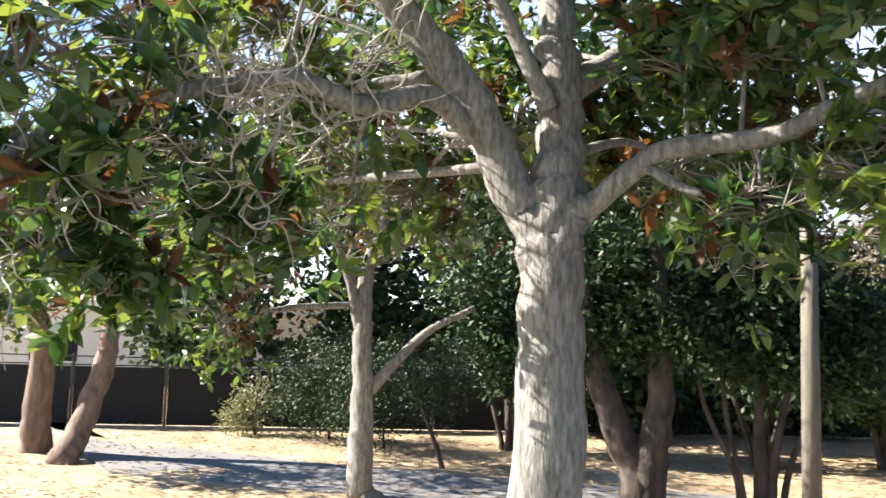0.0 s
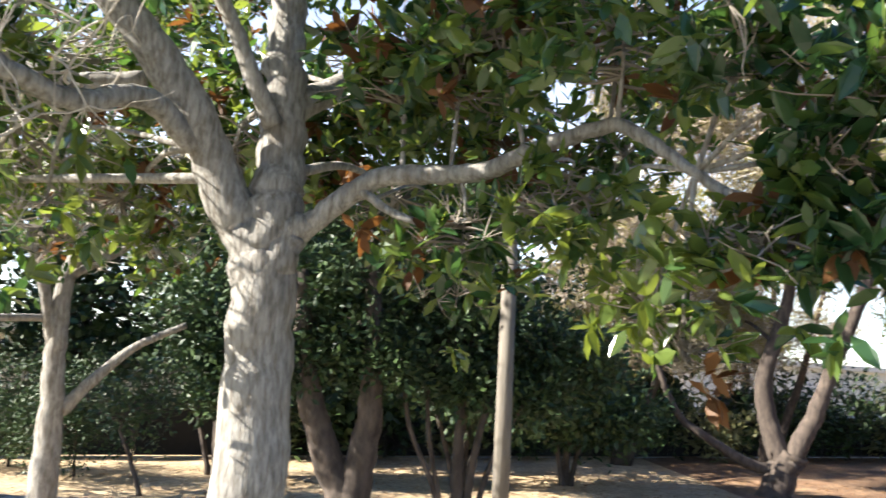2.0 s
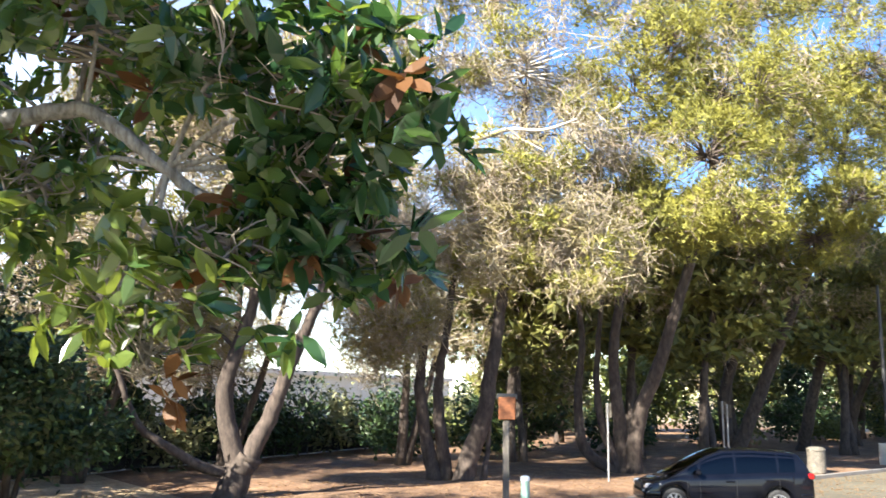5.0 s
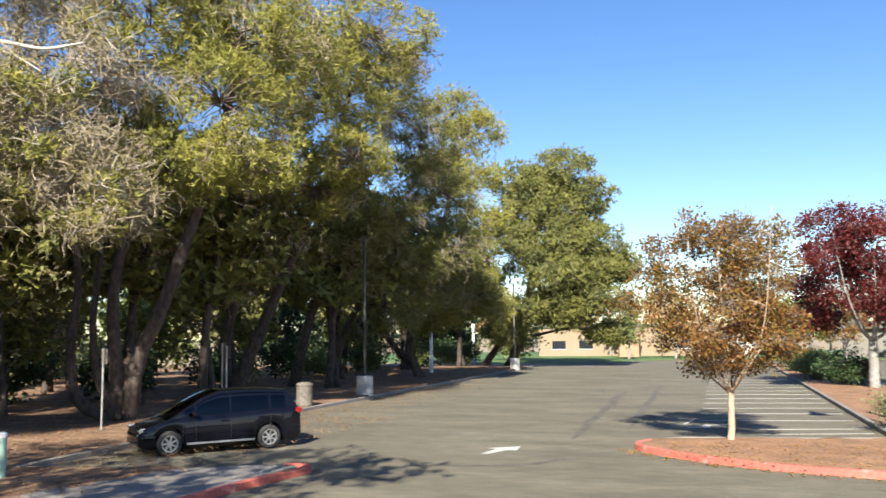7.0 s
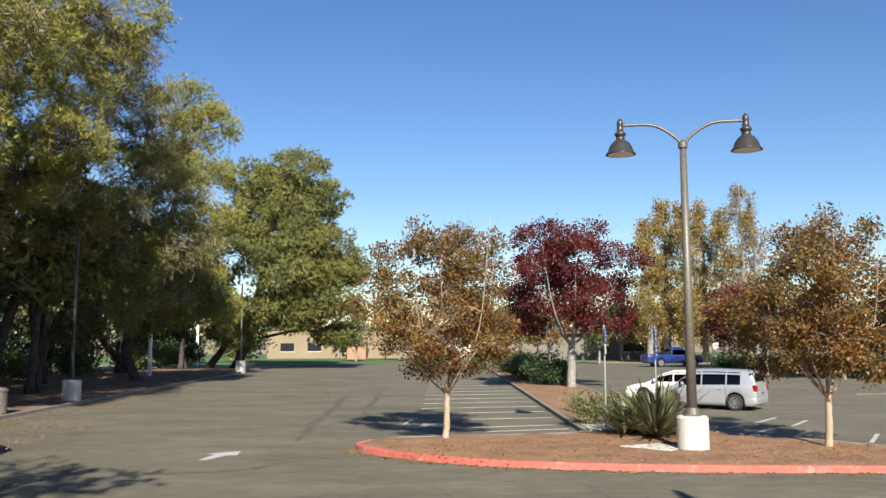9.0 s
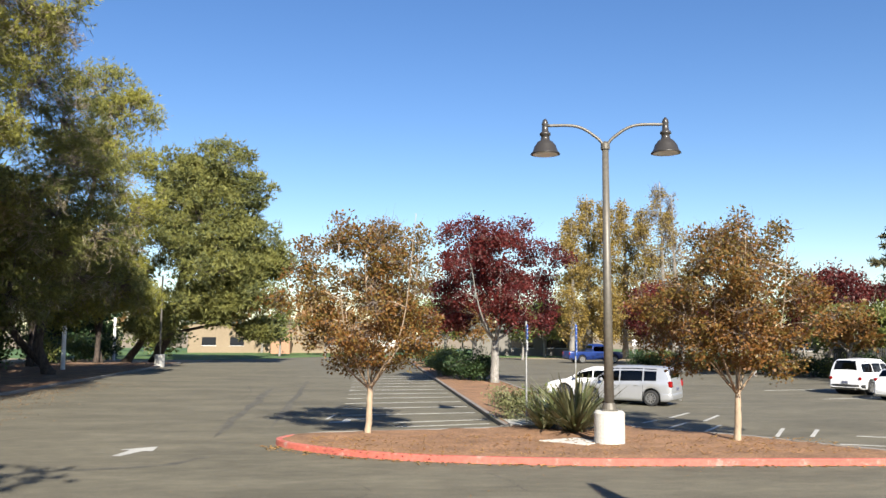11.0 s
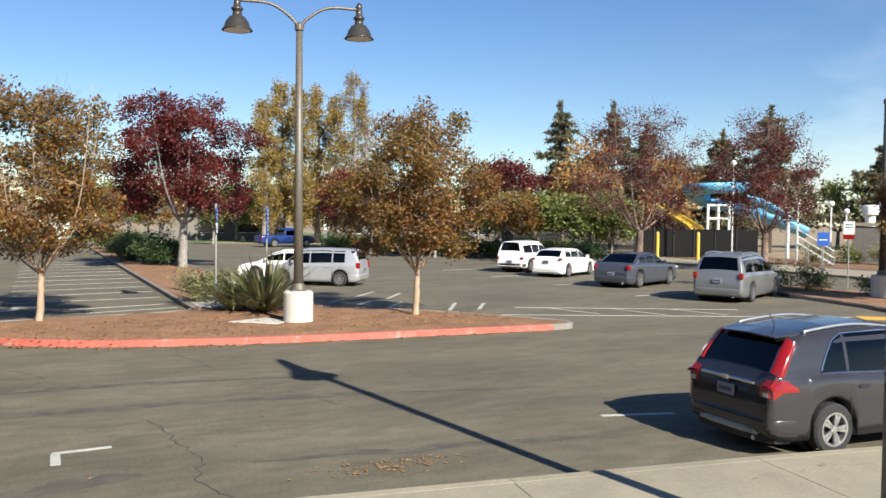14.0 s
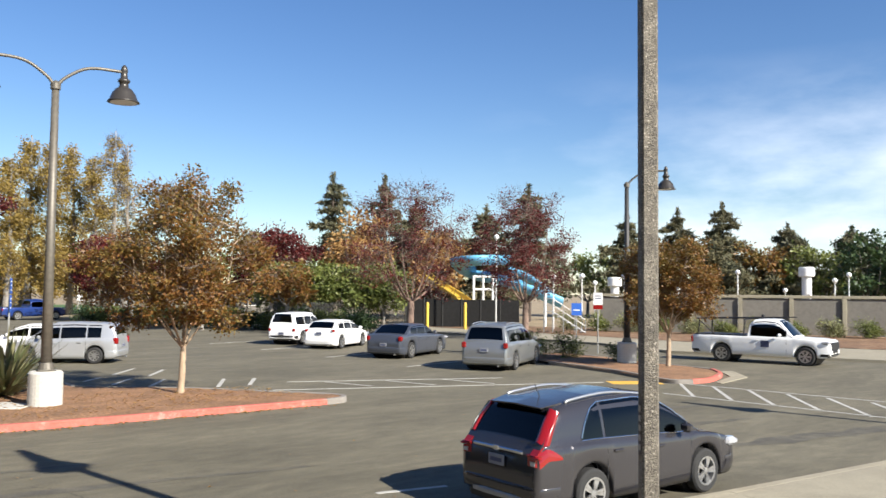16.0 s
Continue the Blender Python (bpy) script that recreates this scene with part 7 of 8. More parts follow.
part("spoiler", Shape().add([(x, s * y, z + h) for h in (0.0, 0.016) for s in (1, -1) for x, y, z in sp],
                            [(8, 9, 10, 11), (15, 14, 13, 12), (3, 2, 1, 0), (4, 5, 6, 7), (0, 1, 9, 8), (5, 4, 12, 13), (3, 0, 8, 11), (4, 7, 15, 12)]), GREY_PAINT, crv)
part("antenna", Shape().tube([(-1.45, 0, 1.6), (-1.56, 0, 1.80)], 0.007, 6), BLACK, crv)
for s in (1, -1):
    for line in ([(x, 0.05) for x in np.linspace(-1.45, 0.93, 20)], [(x, 0.90 * float(np.interp((x + 1.44) / 0.42, (0, 0.25, 0.6, 1), (0.12, 0.58, 0.88, 1)))) for x in np.linspace(-1.45, 0.93, 28)]):
        q = [crv_side(x, f, 0.008) for x, f in line]
        part("window_trim", Shape().tube([(x, s * y, z) for x, y, z in q], 0.009, 6), CHROME, crv, "chrome window trim")

fit_car = vehicle("hatchback_car", "glossy black hatchback with silver wheels parked in pine shade", pose(-13.2, 20.05, 0, 0, 0, -130.6) @ Matrix.Scale(1.05, 4), 4.1, 1.7, 1.52, (1.34, -1.16),
                  [(-2.05, 0.62), (-2.02, 0.9), (-1.9, 1.0), (-0.6, 0.96), (0.6, 0.9), (1.2, 0.88), (1.6, 0.78), (1.95, 0.66), (2.05, 0.5)],
                  [(-1.99, 0.98), (-1.85, 1.25), (-1.72, 1.44), (-1.4, 1.48), (-0.6, 1.52), (0.1, 1.5), (0.45, 1.38), (1.45, 0.83)],
                  BLACK_PAINT, 0.30, (-1.76, 0.08), (-1.6, 1.0), (-1.18, -0.15, 0.72), "car", 0.17, 7, (0.84, 1.0, 0.2), None, None, (-0.95, 0.0), 0.78, 0.7, side_trim=0.25)
xb = vehicle("wagon_car", "silver boxy wagon parked beside the planted median", pose(11.0, 35.07, 0, 0, 0, 143), 4.25, 1.76, 1.6, (1.32, -1.28),
             [(-2.12, 0.62), (-2.1, 0.92), (-2.0, 1.0), (-0.8, 0.98), (0.8, 0.93), (1.2, 0.92), (1.7, 0.84), (2.02, 0.72), (2.12, 0.55)],
             [(-2.08, 1.0), (-2.0, 1.3), (-1.9, 1.53), (-1.5, 1.57), (-0.5, 1.6), (0.3, 1.58), (0.6, 1.45), (1.3, 0.93)],
             SILVER_PAINT, 0.32, (-1.94, 0.26), (-1.5, 1.0), (-0.95, 0.05), "car", 0.18, 9, (0.75, 1.02, 0.18), None, None, (-0.7, 0.25), 0.8, 0.7)
vehicle("sedan_car", "white sedan nose-in behind the silver wagon", pose(10.5, 37.75, 0, 0, 0, 143), 4.5, 1.78, 1.45, (1.35, -1.3),
        [(-2.25, 0.65), (-2.2, 0.95), (-1.5, 0.98), (0.6, 0.92), (1.1, 0.9), (1.8, 0.8), (2.15, 0.68), (2.25, 0.5)],
        [(-1.8, 0.98), (-1.2, 1.36), (-0.6, 1.44), (0.1, 1.43), (0.5, 1.3), (1.2, 0.9)],
        WHITE_PAINT, 0.31, (-1.0, 0.15), (-1.45, 0.95), (-0.9, -0.05), "car", 0.17, 7, (0.72, 0.92, 0.2), None, None, (-0.7, 0.2), 0.75, 0.7)
vehicle("sport_utility_car", "older white sport-utility wagon parked nose-in", pose(25.3, 40.9, 0, 0, 0, 33), 4.6, 1.74, 1.72, (1.32, -1.3),
        [(-2.3, 0.6), (-2.28, 0.98), (-2.2, 1.08), (0.4, 1.04), (1.0, 1.02), (1.9, 0.96), (2.2, 0.86), (2.3, 0.6)],
        [(-2.24, 1.08), (-2.1, 1.62), (-1.9, 1.7), (-0.6, 1.74), (0.35, 1.7), (0.55, 1.58), (1.0, 1.04)],
        WHITE_PAINT, 0.35, (-2.02, 0.38), (-2.0, 0.85), (-1.0, -0.1), "car", 0.26, 5, (0.72, 0.9, 0.1), None, RUBBER, (-0.6, 0.2), 0.6, 0.62)
vehicle("hatchback_car", "white hatchback parked nose-in beside a white wagon", pose(25.15, 36.9, 0, 0, 0, 31), 4.46, 1.79, 1.45, (1.4, -1.3),
        [(-2.23, 0.62), (-2.2, 0.92), (-2.0, 1.02), (0.5, 0.95), (1.0, 0.92), (1.8, 0.82), (2.1, 0.7), (2.23, 0.5)],
        [(-2.05, 1.01), (-1.75, 1.3), (-1.5, 1.38), (-0.6, 1.45), (0.1, 1.42), (0.5, 1.28), (1.25, 0.92)],
        WHITE_PAINT, 0.33, (-1.6, 0.15), (-1.6, 0.95), (-0.95, -0.05), "car", 0.17, 5, (0.86, 1.0, 0.25), None, None, (-0.75, 0.15), 0.75, 0.8)
vehicle("sedan_car", "slate grey full-size sedan parked nose-in", pose(24.55, 30.2, 0, 0, 0, 25), 5.0, 1.88, 1.48, (1.55, -1.5),
        [(-2.5, 0.65), (-2.46, 1.0), (-2.3, 1.06), (-1.6, 1.06), (0.5, 1.0), (1.0, 0.98), (2.1, 0.92), (2.4, 0.82), (2.5, 0.55)],
        [(-1.95, 1.06), (-1.3, 1.42), (-0.6, 1.48), (0.1, 1.47), (0.45, 1.36), (1.05, 0.98)],
        SLATE_PAINT, 0.36, (-1.2, 0.12), (-1.5, 0.85), (-0.85, -0.0), "car", 0.18, 7, (0.78, 1.0, 0.2), None, None, (-0.65, 0.25), 0.7, 0.62)
vehicle("minivan", "grey-silver minivan parked nose-in at the row's end", pose(24.15, 23.65, 0, 0, 0, 28), 5.1, 1.98, 1.75, (1.55, -1.48),
        [(-2.55, 0.6), (-2.52, 0.95), (-2.42, 1.08), (0.6, 1.02), (1.2, 1.0), (2.0, 0.9), (2.4, 0.76), (2.55, 0.55)],
        [(-2.46, 1.08), (-2.3, 1.5), (-2.15, 1.68), (-1.7, 1.73), (-0.4, 1.76), (0.3, 1.7), (0.7, 1.52), (1.5, 0.98)],
        VAN_PAINT, 0.34, (-2.2, 0.25), (-2.15, 1.1), (-1.15, 0.05), "car", 0.2, 7, (0.86, 1.08, 0.08), (-1.9, 0.0, 0.66), None, (-0.9, 0.3), 0.9, 0.8)


def pickup(name, label, m, paint, rack):
    t = vehicle(name, label, m, 5.85, 1.98, 1.92, (1.95, -1.55),
                [(-2.92, 0.62), (-2.9, 1.12), (-2.8, 1.16), (-0.4, 1.16), (0.5, 1.14), (1.2, 1.16), (2.3, 1.13), (2.78, 1.08), (2.89, 1.0), (2.92, 0.7)],
                [(-0.42, 1.16), (-0.36, 1.7), (-0.2, 1.86), (0.3, 1.92), (0.72, 1.88), (0.92, 1.78), (1.5, 1.15)],
                paint, 0.39, (-0.3, 0.75), (-0.3, 1.2), (), "pickup truck", 0.34, 6, (0.82, 1.1, 0.08), None, BLACK, (-0.05,), 0.95, 0.62, rear_glass=True)
    part("front_grille", Shape().box((2.86, -0.66, 0.66), (2.955, 0.66, 1.0), 0.03), BLACK, t, "black front grille")
    part("bed_liner", Shape().box((-2.8, -0.8, 1.15), (-0.48, 0.8, 1.205), 0.02), BLACK, t, "black bed cover")
    if rack:
        for x in (-2.6, -0.6):
            part("rack_hoop", Shape().tube(smooth_path([(x, -0.88, 1.15), (x + 0.05, -0.86, 1.75), (x + 0.05, -0.8, 1.88), (x + 0.05, 0.8, 1.88), (x + 0.05, 0.86, 1.75), (x, 0.88, 1.15)], 5), 0.03, 8), BLACK, t)
        for s in (1, -1):
            part("rack_bar", Shape().tube([(-2.75, s * 0.82, 1.88), (1.2, s * 0.82, 1.99)], 0.025, 8), BLACK, t)
        part("rack_brace", Shape().tube([(-2.55, -0.86, 1.8), (-1.9, -0.86, 1.2)], 0.022, 8), BLACK, t)
        part("beacon", Shape().lathe([(0.08, 1.93), (0.08, 2.06), (0.05, 2.1)], 12), BLACK, t)
        part("door_emblem", Shape().box((0.15, -1.005, 0.72), (0.5, -0.985, 1.0)), BAR_DARK, t, "plain dark door emblem")
    return t


pickup("pickup_truck", "white work pickup with a black ladder rack at the kerb", pose(35.15, 18.4, 0, 0, 0, -78), WHITE_PAINT, True)
pickup("pickup_truck", "blue pickup parked at the far side", pose(22.6, 83.5, 0, 0, 0, 10), BLUE_PAINT, False)


# ---- lamps, signs and posts ----
def street_lamp(x, y, pole_top, label, arms=True, turn=0.0, base_r=0.39, base_h=0.86, square=None, z=0.1, pole_r=(0.13, 0.085), pole_mat=None, group="street lamps", single_arm=False):
    t = thing("street_lamp", label, "street lamp", pose(x, y, z, 0, 0, turn), group)
    if base_h:
        part("base", Shape().lathe([(base_r * 0.98, -0.15), (base_r, 0.0), (base_r, base_h - 0.05), (base_r - 0.05, base_h)], 28), CONCRETE_WHITE, t, "pale concrete drum base")
        part("base_plate", Shape().box((-0.2, -0.2, base_h), (0.2, 0.2, base_h + 0.04), 0.01), BRONZE, t)
        part("collar", Shape().lathe([(0.19, base_h + 0.04), (0.16, base_h + 0.16), (0.14, base_h + 0.2)], 16), BRONZE, t)
    part("pole", Shape().tube([(0, 0, base_h), (0, 0, pole_top * 0.5), (0, 0, pole_top)], [pole_r[0], sum(pole_r) / 2, pole_r[1]], 8 if square else 16), pole_mat or BRONZE, t, smooth=not square)
    part("pole_cap", Shape().lathe([(0.12, pole_top - 0.12), (0.12, pole_top + 0.02), (0.03, pole_top + 0.1)], 14), BRONZE, t)
    if arms:
        for s in ((1,) if single_arm else (1, -1)):
            a = part("arm", Shape().tube(smooth_path([(0, 0, pole_top - 0.08), (s * 0.22, 0, pole_top + 0.2), (s * 0.75, 0, pole_top + 0.51), (s * 1.58, 0, pole_top + 0.54)], 6), 0.04, 10), BRONZE, t, smooth=True)
            h = part("lamp_head", Shape().lathe([(0.396, -0.386), (0.377, -0.359), (0.340, -0.322), (0.285, -0.166), (0.202, -0.055), (0.120, 0.000), (0.110, 0.110), (0.147, 0.129), (0.147, 0.184), (0.092, 0.221), (0.078, 0.386), (0.092, 0.423), (0.069, 0.515), (0.028, 0.570)], 24, (s * 1.58, 0, pole_top + 0.15)), LAMP_DARK, t, "dark bell-shaped lamp head", True)
            part("lens", Shape().lathe([(0.33, -0.395), (0.33, -0.37), (0.28, -0.37)], 24, (s * 1.58, 0, pole_top + 0.15)), LAMP_GLASS, h)
    return t


street_lamp(6.22, 21.35, 7.8, "twin-arm street lamp with bell shades on a concrete drum", turn=-9)
street_lamp(28.6, 20.9, 7.4, "street lamp on a concrete drum at the small island", turn=-52, single_arm=True, pole_mat=DARK_STEEL)
near = thing("street_lamp", "tall pebbled concrete lamp pole beside the pavement", "street lamp", pose(5.995, 4.106, 0.1, 0, 0, -38), "street lamps")
part("pole", Shape().box((-0.071, -0.071, -0.1), (0.071, 0.071, 8.0), 0.016), AGGREGATE, near, "square pole of exposed aggregate")
stk = part("pole_sticker", Shape().box((-0.0745, -0.04, 1.5), (-0.0705, 0.04, 1.95)), BLACK, near, "black sticker with pale marks")
for k in range(5):
    part("print_bar", Shape().box((-0.077, -0.025, 1.54 + k * 0.08), (-0.0742, 0.025, 1.59 + k * 0.08)), STEEL, stk)
ac, as_ = math.cos(radians(-50)), math.sin(radians(-50))
for s in (1,):
    part("arm", Shape().tube(smooth_path([(u * s * ac, u * s * as_, z) for u, z in ((0, 7.9), (0.22, 8.05), (0.6, 8.3), (1.3, 8.4))], 6), 0.04, 10), BRONZE, near, smooth=True)
    part("lamp_head", Shape().lathe([(0.43, -0.42), (0.37, -0.35), (0.31, -0.18), (0.22, -0.06), (0.13, 0.0), (0.12, 0.12), (0.16, 0.14), (0.16, 0.2), (0.1, 0.24), (0.085, 0.42), (0.03, 0.62)], 24, (s * 1.3 * ac, s * 1.3 * as_, 7.95)), LAMP_DARK, near, "dark bell-shaped lamp head", True)


copy_thing(near, pose(21.75, 0.55, 0.1, 0, 0, -38))


def sign(x, y, h, panels, label, turn=0, z=0.1, r=0.03, name="road_sign", lean=0.0):
    t = thing(name, label, "sign", pose(x, y, z, lean, 0, turn))
    part("post", Shape().tube([(0, 0, -0.2), (0, 0, h)], r, 10), STEEL, t, "grey steel post")
    for w, z0, z1, mat, bars in panels:
        p = part("panel", Shape().box((-w / 2, -r - 0.012, z0), (w / 2, -r - 0.004, z1), 0.003), mat, t)
        for b in bars:
            part("print_bar", Shape().box((-w * 0.33, -r - 0.016, z0 + (z1 - z0) * b), (w * 0.33, -r - 0.011, z0 + (z1 - z0) * (b + 0.08))), WHITE if mat is not WHITE else BAR_DARK, p)
    return t


sign(4.95, 26.0, 3.2, [(0.31, 2.65, 3.1, BLUE_SIGN, (0.2, 0.45, 0.7)), (0.31, 2.3, 2.6, WHITE, (0.3, 0.6))], "blue and white reserved-parking sign on a grey post", 72)
sign(7.5, 29.95, 3.2, [(0.31, 2.65, 3.15, BLUE_SIGN, (0.2, 0.5, 0.75)), (0.31, 2.05, 2.6, BLUE_SIGN, (0.2, 0.5, 0.75))], "tall blue parking sign on a grey post", 66, lean=0)
sign(29.6, 24.4, 2.5, [(0.45, 1.85, 2.4, BLUE_SIGN, (0.4,))], "blue sign on a post in the small island", -45)
sign(32.8, 25.7, 2.9, [(0.46, 2.3, 2.88, WHITE, (0.5, 0.7)), (0.46, 2.08, 2.29, TAIL_RED, ())], "white and red sign on a grey post", -50)
sign(23.6, 73.0, 2.4, [(0.45, 1.8, 2.3, WHITE, (0.5,))], "small far sign on a post", 0)

# the wooden pole in front of the dark trees
pl = thing("utility_pole", "weathered grey wooden pole standing among dark trees", "pole", pose(-12.47, 1.73, 0.1, 0.3, 0, 0))
part("pole", Shape().tube([(0, 0, -0.3), (0, 0, 2.6), (0, 0, 5.3)], [0.135, 0.12, 0.105], 14), WOOD_OLD, pl, smooth=True)
part("bracket", Shape().box((0.085, -0.08, 4.7), (0.18, 0.08, 5.0), 0.02), DARK_STEEL, pl)

# post with a rusty board, and the pale green marker
sp = thing("board_post", "weathered wooden post carrying a rusty orange board", "post", pose(-15.35, 14.35, 0.1, 0, 0, 47))
part("post", Shape().box((-0.09, -0.07, -0.2), (0.07, 0.09, 2.3), 0.02), WOOD_OLD, sp)
part("board", Shape().box((-0.2, -0.13, 2.2), (0.22, -0.05, 2.75), 0.02), ORANGE_PANEL, sp, "rusty orange board")
part("frame", Shape().box((-0.25, -0.10, 2.68), (0.27, 0.02, 2.83), 0.02), DARK_STEEL, sp)
gp = thing("marker_post", "short pale green plastic marker post with white cap", "post", pose(-14.5, 14.15, 0.1))
part("tube", Shape().lathe([(0.105, -0.1), (0.105, 0.82), (0.1, 0.84)], 18), GREEN_POST, gp, smooth=False)
part("cap", Shape().lathe([(0.11, 0.84), (0.11, 0.92), (0.06, 0.955)], 18), WHITE, gp)
for x, y, h in ((-18.8, 22.2, 2.6), (-19.5, 30.0, 2.7), (-18.2, 28.3, 2.6)):
    sign(x, y, h, [(0.3, h - 0.5, h - 0.02, BRONZE, ())], "thin grey sign post seen from behind under the pines", 170, name="sign_post")


def litter_bin(x, y):
    b = thing("litter_bin", "round grey concrete litter bin by the kerb", "bin", pose(x, y, 0.12), "litter bins")
    part("drum", Shape().lathe([(0.30, -0.05), (0.34, 0.05), (0.34, 0.8), (0.32, 0.84)], 22), AGGREGATE, b)
    part("lid", Shape().lathe([(0.36, 0.84), (0.36, 0.90), (0.25, 0.98), (0.08, 1.0)], 22), AGGREGATE, b)


litter_bin(-16.9, 32.2)
# light poles along the tree bed, on drums
for x, y, h, drum in ((-17.2, 39.2, 8.0, True), (-17.3, 72.0, 7.5, True)):
    t = thing("street_lamp", "slim dark lamp pole on a pale concrete drum", "street lamp", pose(x, y, 0.1), "bed lamps")
    part("base", Shape().lathe([(0.42, -0.1), (0.42, 0.9), (0.38, 0.95)], 22), CONCRETE_WHITE, t, "pale concrete drum")
    part("pole", Shape().tube([(0, 0, 0.9), (0, 0, h)], [0.09, 0.07], 12), DARK_STEEL if y < 60 else BRONZE, t)
for x, y, h in ((-22.2, 63.8, 4.6), (-26.6, 91, 4.4)):
    t = thing("pale_pole", "pale painted pole beyond the pines", "pole", pose(x, y, 0), "pale poles")
    part("pole", Shape().tube([(0, 0, -0.1), (0, 0, h)], [0.16, 0.14], 12), WHITE, t)

# ---- planting on the island ----
def flax(x, y, r, n, seed, label):
    t = thing("flax_plant", label, "plant", pose(x, y, 0.12))
    rng = random.Random(seed)
    s = Shape()
    for i in range(n):
        a, tilt, ln = rng.uniform(0, 2 * math.pi), rng.uniform(0.1, 1.15), r * rng.uniform(0.75, 1.25)
        d = np.array([math.cos(a) * math.sin(tilt), math.sin(a) * math.sin(tilt), math.cos(tilt)])
        e = np.array([-math.sin(a), math.cos(a), 0])
        o = np.array([math.cos(a), math.sin(a), 0]) * rng.uniform(0, 0.25)
        droop = rng.uniform(0.05, 0.35) * ln
        v = []
        for u, w in ((0, 0.025), (0.35, 0.04), (0.7, 0.032), (1.0, 0.004)):
            p = o + d * ln * u - np.array([0, 0, droop * u * u]) + np.array([math.cos(a), math.sin(a), 0]) * droop * u * u * 0.5
            v += [p - e * w, p + e * w]
        s.add(v, [(0, 1, 3, 2), (2, 3, 5, 4), (4, 5, 7, 6)])
    part("leaf_fan", s, FLAX_LEAF, t)


flax(6.0, 24.1, 1.75, 230, 1, "spiky flax plant with long green-grey blades in mulch")
flax(5.3, 24.8, 1.3, 110, 2, "smaller spiky flax plant behind the larger one")
shrub(4.6, 27.6, 0.75, 1.25, OLIVE_LEAF, 201, "low olive-green shrub on the median", 46, 34, 0.09, 0.1, "shrub", "median shrubs", 0.22)
shrub(5.6, 27.2, 0.7, 1.1, BUSH_LEAF, 202, "low olive-green shrub on the median", 40, 34, 0.09, 0.1, "shrub", "median shrubs", 0.22)
for i, (x, y, r, h, mat) in enumerate(((6.0, 50.5, 1.5, 2.1, SHRUB_LEAF), (5.2, 56.0, 1.2, 1.8, BUSH_LEAF), (5.6, 61, 1.3, 1.9, BUSH_LEAF), (5.2, 68, 1.4, 1.9, SHRUB_LEAF), (5.5, 76, 1.4, 1.8, BUSH_LEAF))):
    shrub(x, y, r, h, mat, 210 + i, "clipped rounded hedge shrub on the median", 70, 44, 0.14, 0.1, "shrub", "median shrubs", 0.3)
for i, (x, y, r, h) in enumerate(((28.4, 24.2, 0.9, 1.2), (29.0, 21.6, 0.6, 0.8), (27.4, 25.4, 0.9, 1.3))):
    shrub(x, y, r, h, BUSH_LEAF, 230 + i, "low shrub on the small island", 36, 30, 0.09, 0.1, "shrub", "island shrubs", 0.2)
for i in range(13):
    s = i / 12
    shrub(34.5 - 10.5 * s, 48.5 + 24 * s, 1.3, 1.6, (SHRUB_LEAF, BUSH_LEAF)[i % 2], 240 + i, "low hedge shrub along the far kerb", 40, 34, 0.18, 0.1, "shrub", "far hedge", 0.35)
for i in range(11):
    s = i / 10
    shrub(48.5 + 10.0 * s, 41 - 20 * s, 0.9, random.uniform(0.8, 1.5), (OLIVE_LEAF, BUSH_LEAF)[i % 2], 260 + i, "low planting at the foot of the wall", 34, 30, 0.13, 0.12, "shrub", "wall planting", 0.28)

# ---- the wooden-backed bench ----
be = thing("bench", "bench with a bright blue painted backrest board", "bench", pose(2.26, 3.73, 0.12, 0, 0, -4.9))
part("back_board", Shape().box((-1.15, -0.02, 0.70), (1.15, 0.03, 0.90), 0.008), BLUE_BENCH, be, "bright blue board")
part("back_board", Shape().box((-1.15, -0.02, 0.47), (1.15, 0.03, 0.66), 0.008), BLUE_BENCH, be, "bright blue board")
part("seat_board", Shape().box((-1.15, 0.1, 0.40), (1.15, 0.52, 0.45), 0.008), BLUE_BENCH, be, "bright blue board")
for x in (-0.95, 0.85):
    part("leg", Shape().box((x - 0.04, -0.06, -0.05), (x + 0.04, -0.022, 0.87), 0.008), RUST, be, "rusty steel upright")
    part("bracket", Shape().box((x - 0.045, 0.031, 0.75), (x + 0.045, 0.05, 0.86), 0.006), RUST, be, "rusty steel bracket")
    part("foot", Shape().box((x - 0.04, 0.08, -0.05), (x + 0.04, 0.5, 0.40), 0.01), RUST, be)

# ---- fence and buildings behind the tree bed ----
F0, F1 = np.array([-13.0, -28.5]), np.array([-50.0, 55.0])
fd = (F1 - F0) / np.linalg.norm(F1 - F0)
flen, fang = float(np.linalg.norm(F1 - F0)), math.degrees(math.atan2(fd[1], fd[0]))
fence = thing("fence", "tall black fence with screening and steel rails", "fence", pose(F0[0], F0[1], 0.05, 0, 0, fang))
for i in range(int(flen / 2.4)):
    x = i * 2.4
    part("fence_post", Shape().box((x - 0.035, -0.035, -0.2), (x + 0.035, 0.035, 1.95), 0.008), DARK_STEEL, fence)
    part("screen", Shape().box((x + 0.045, -0.006, 0.12), (x + 2.355, 0.006, 1.62), 0.003), FENCE_SCREEN, fence)
    for z in (0.06, 1.64, 1.86):
        part("rail", Shape().box((x + 0.036, -0.02, z), (x + 2.364, 0.02, z + 0.035), 0.005), STEEL if z < 0.1 else DARK_STEEL, fence)


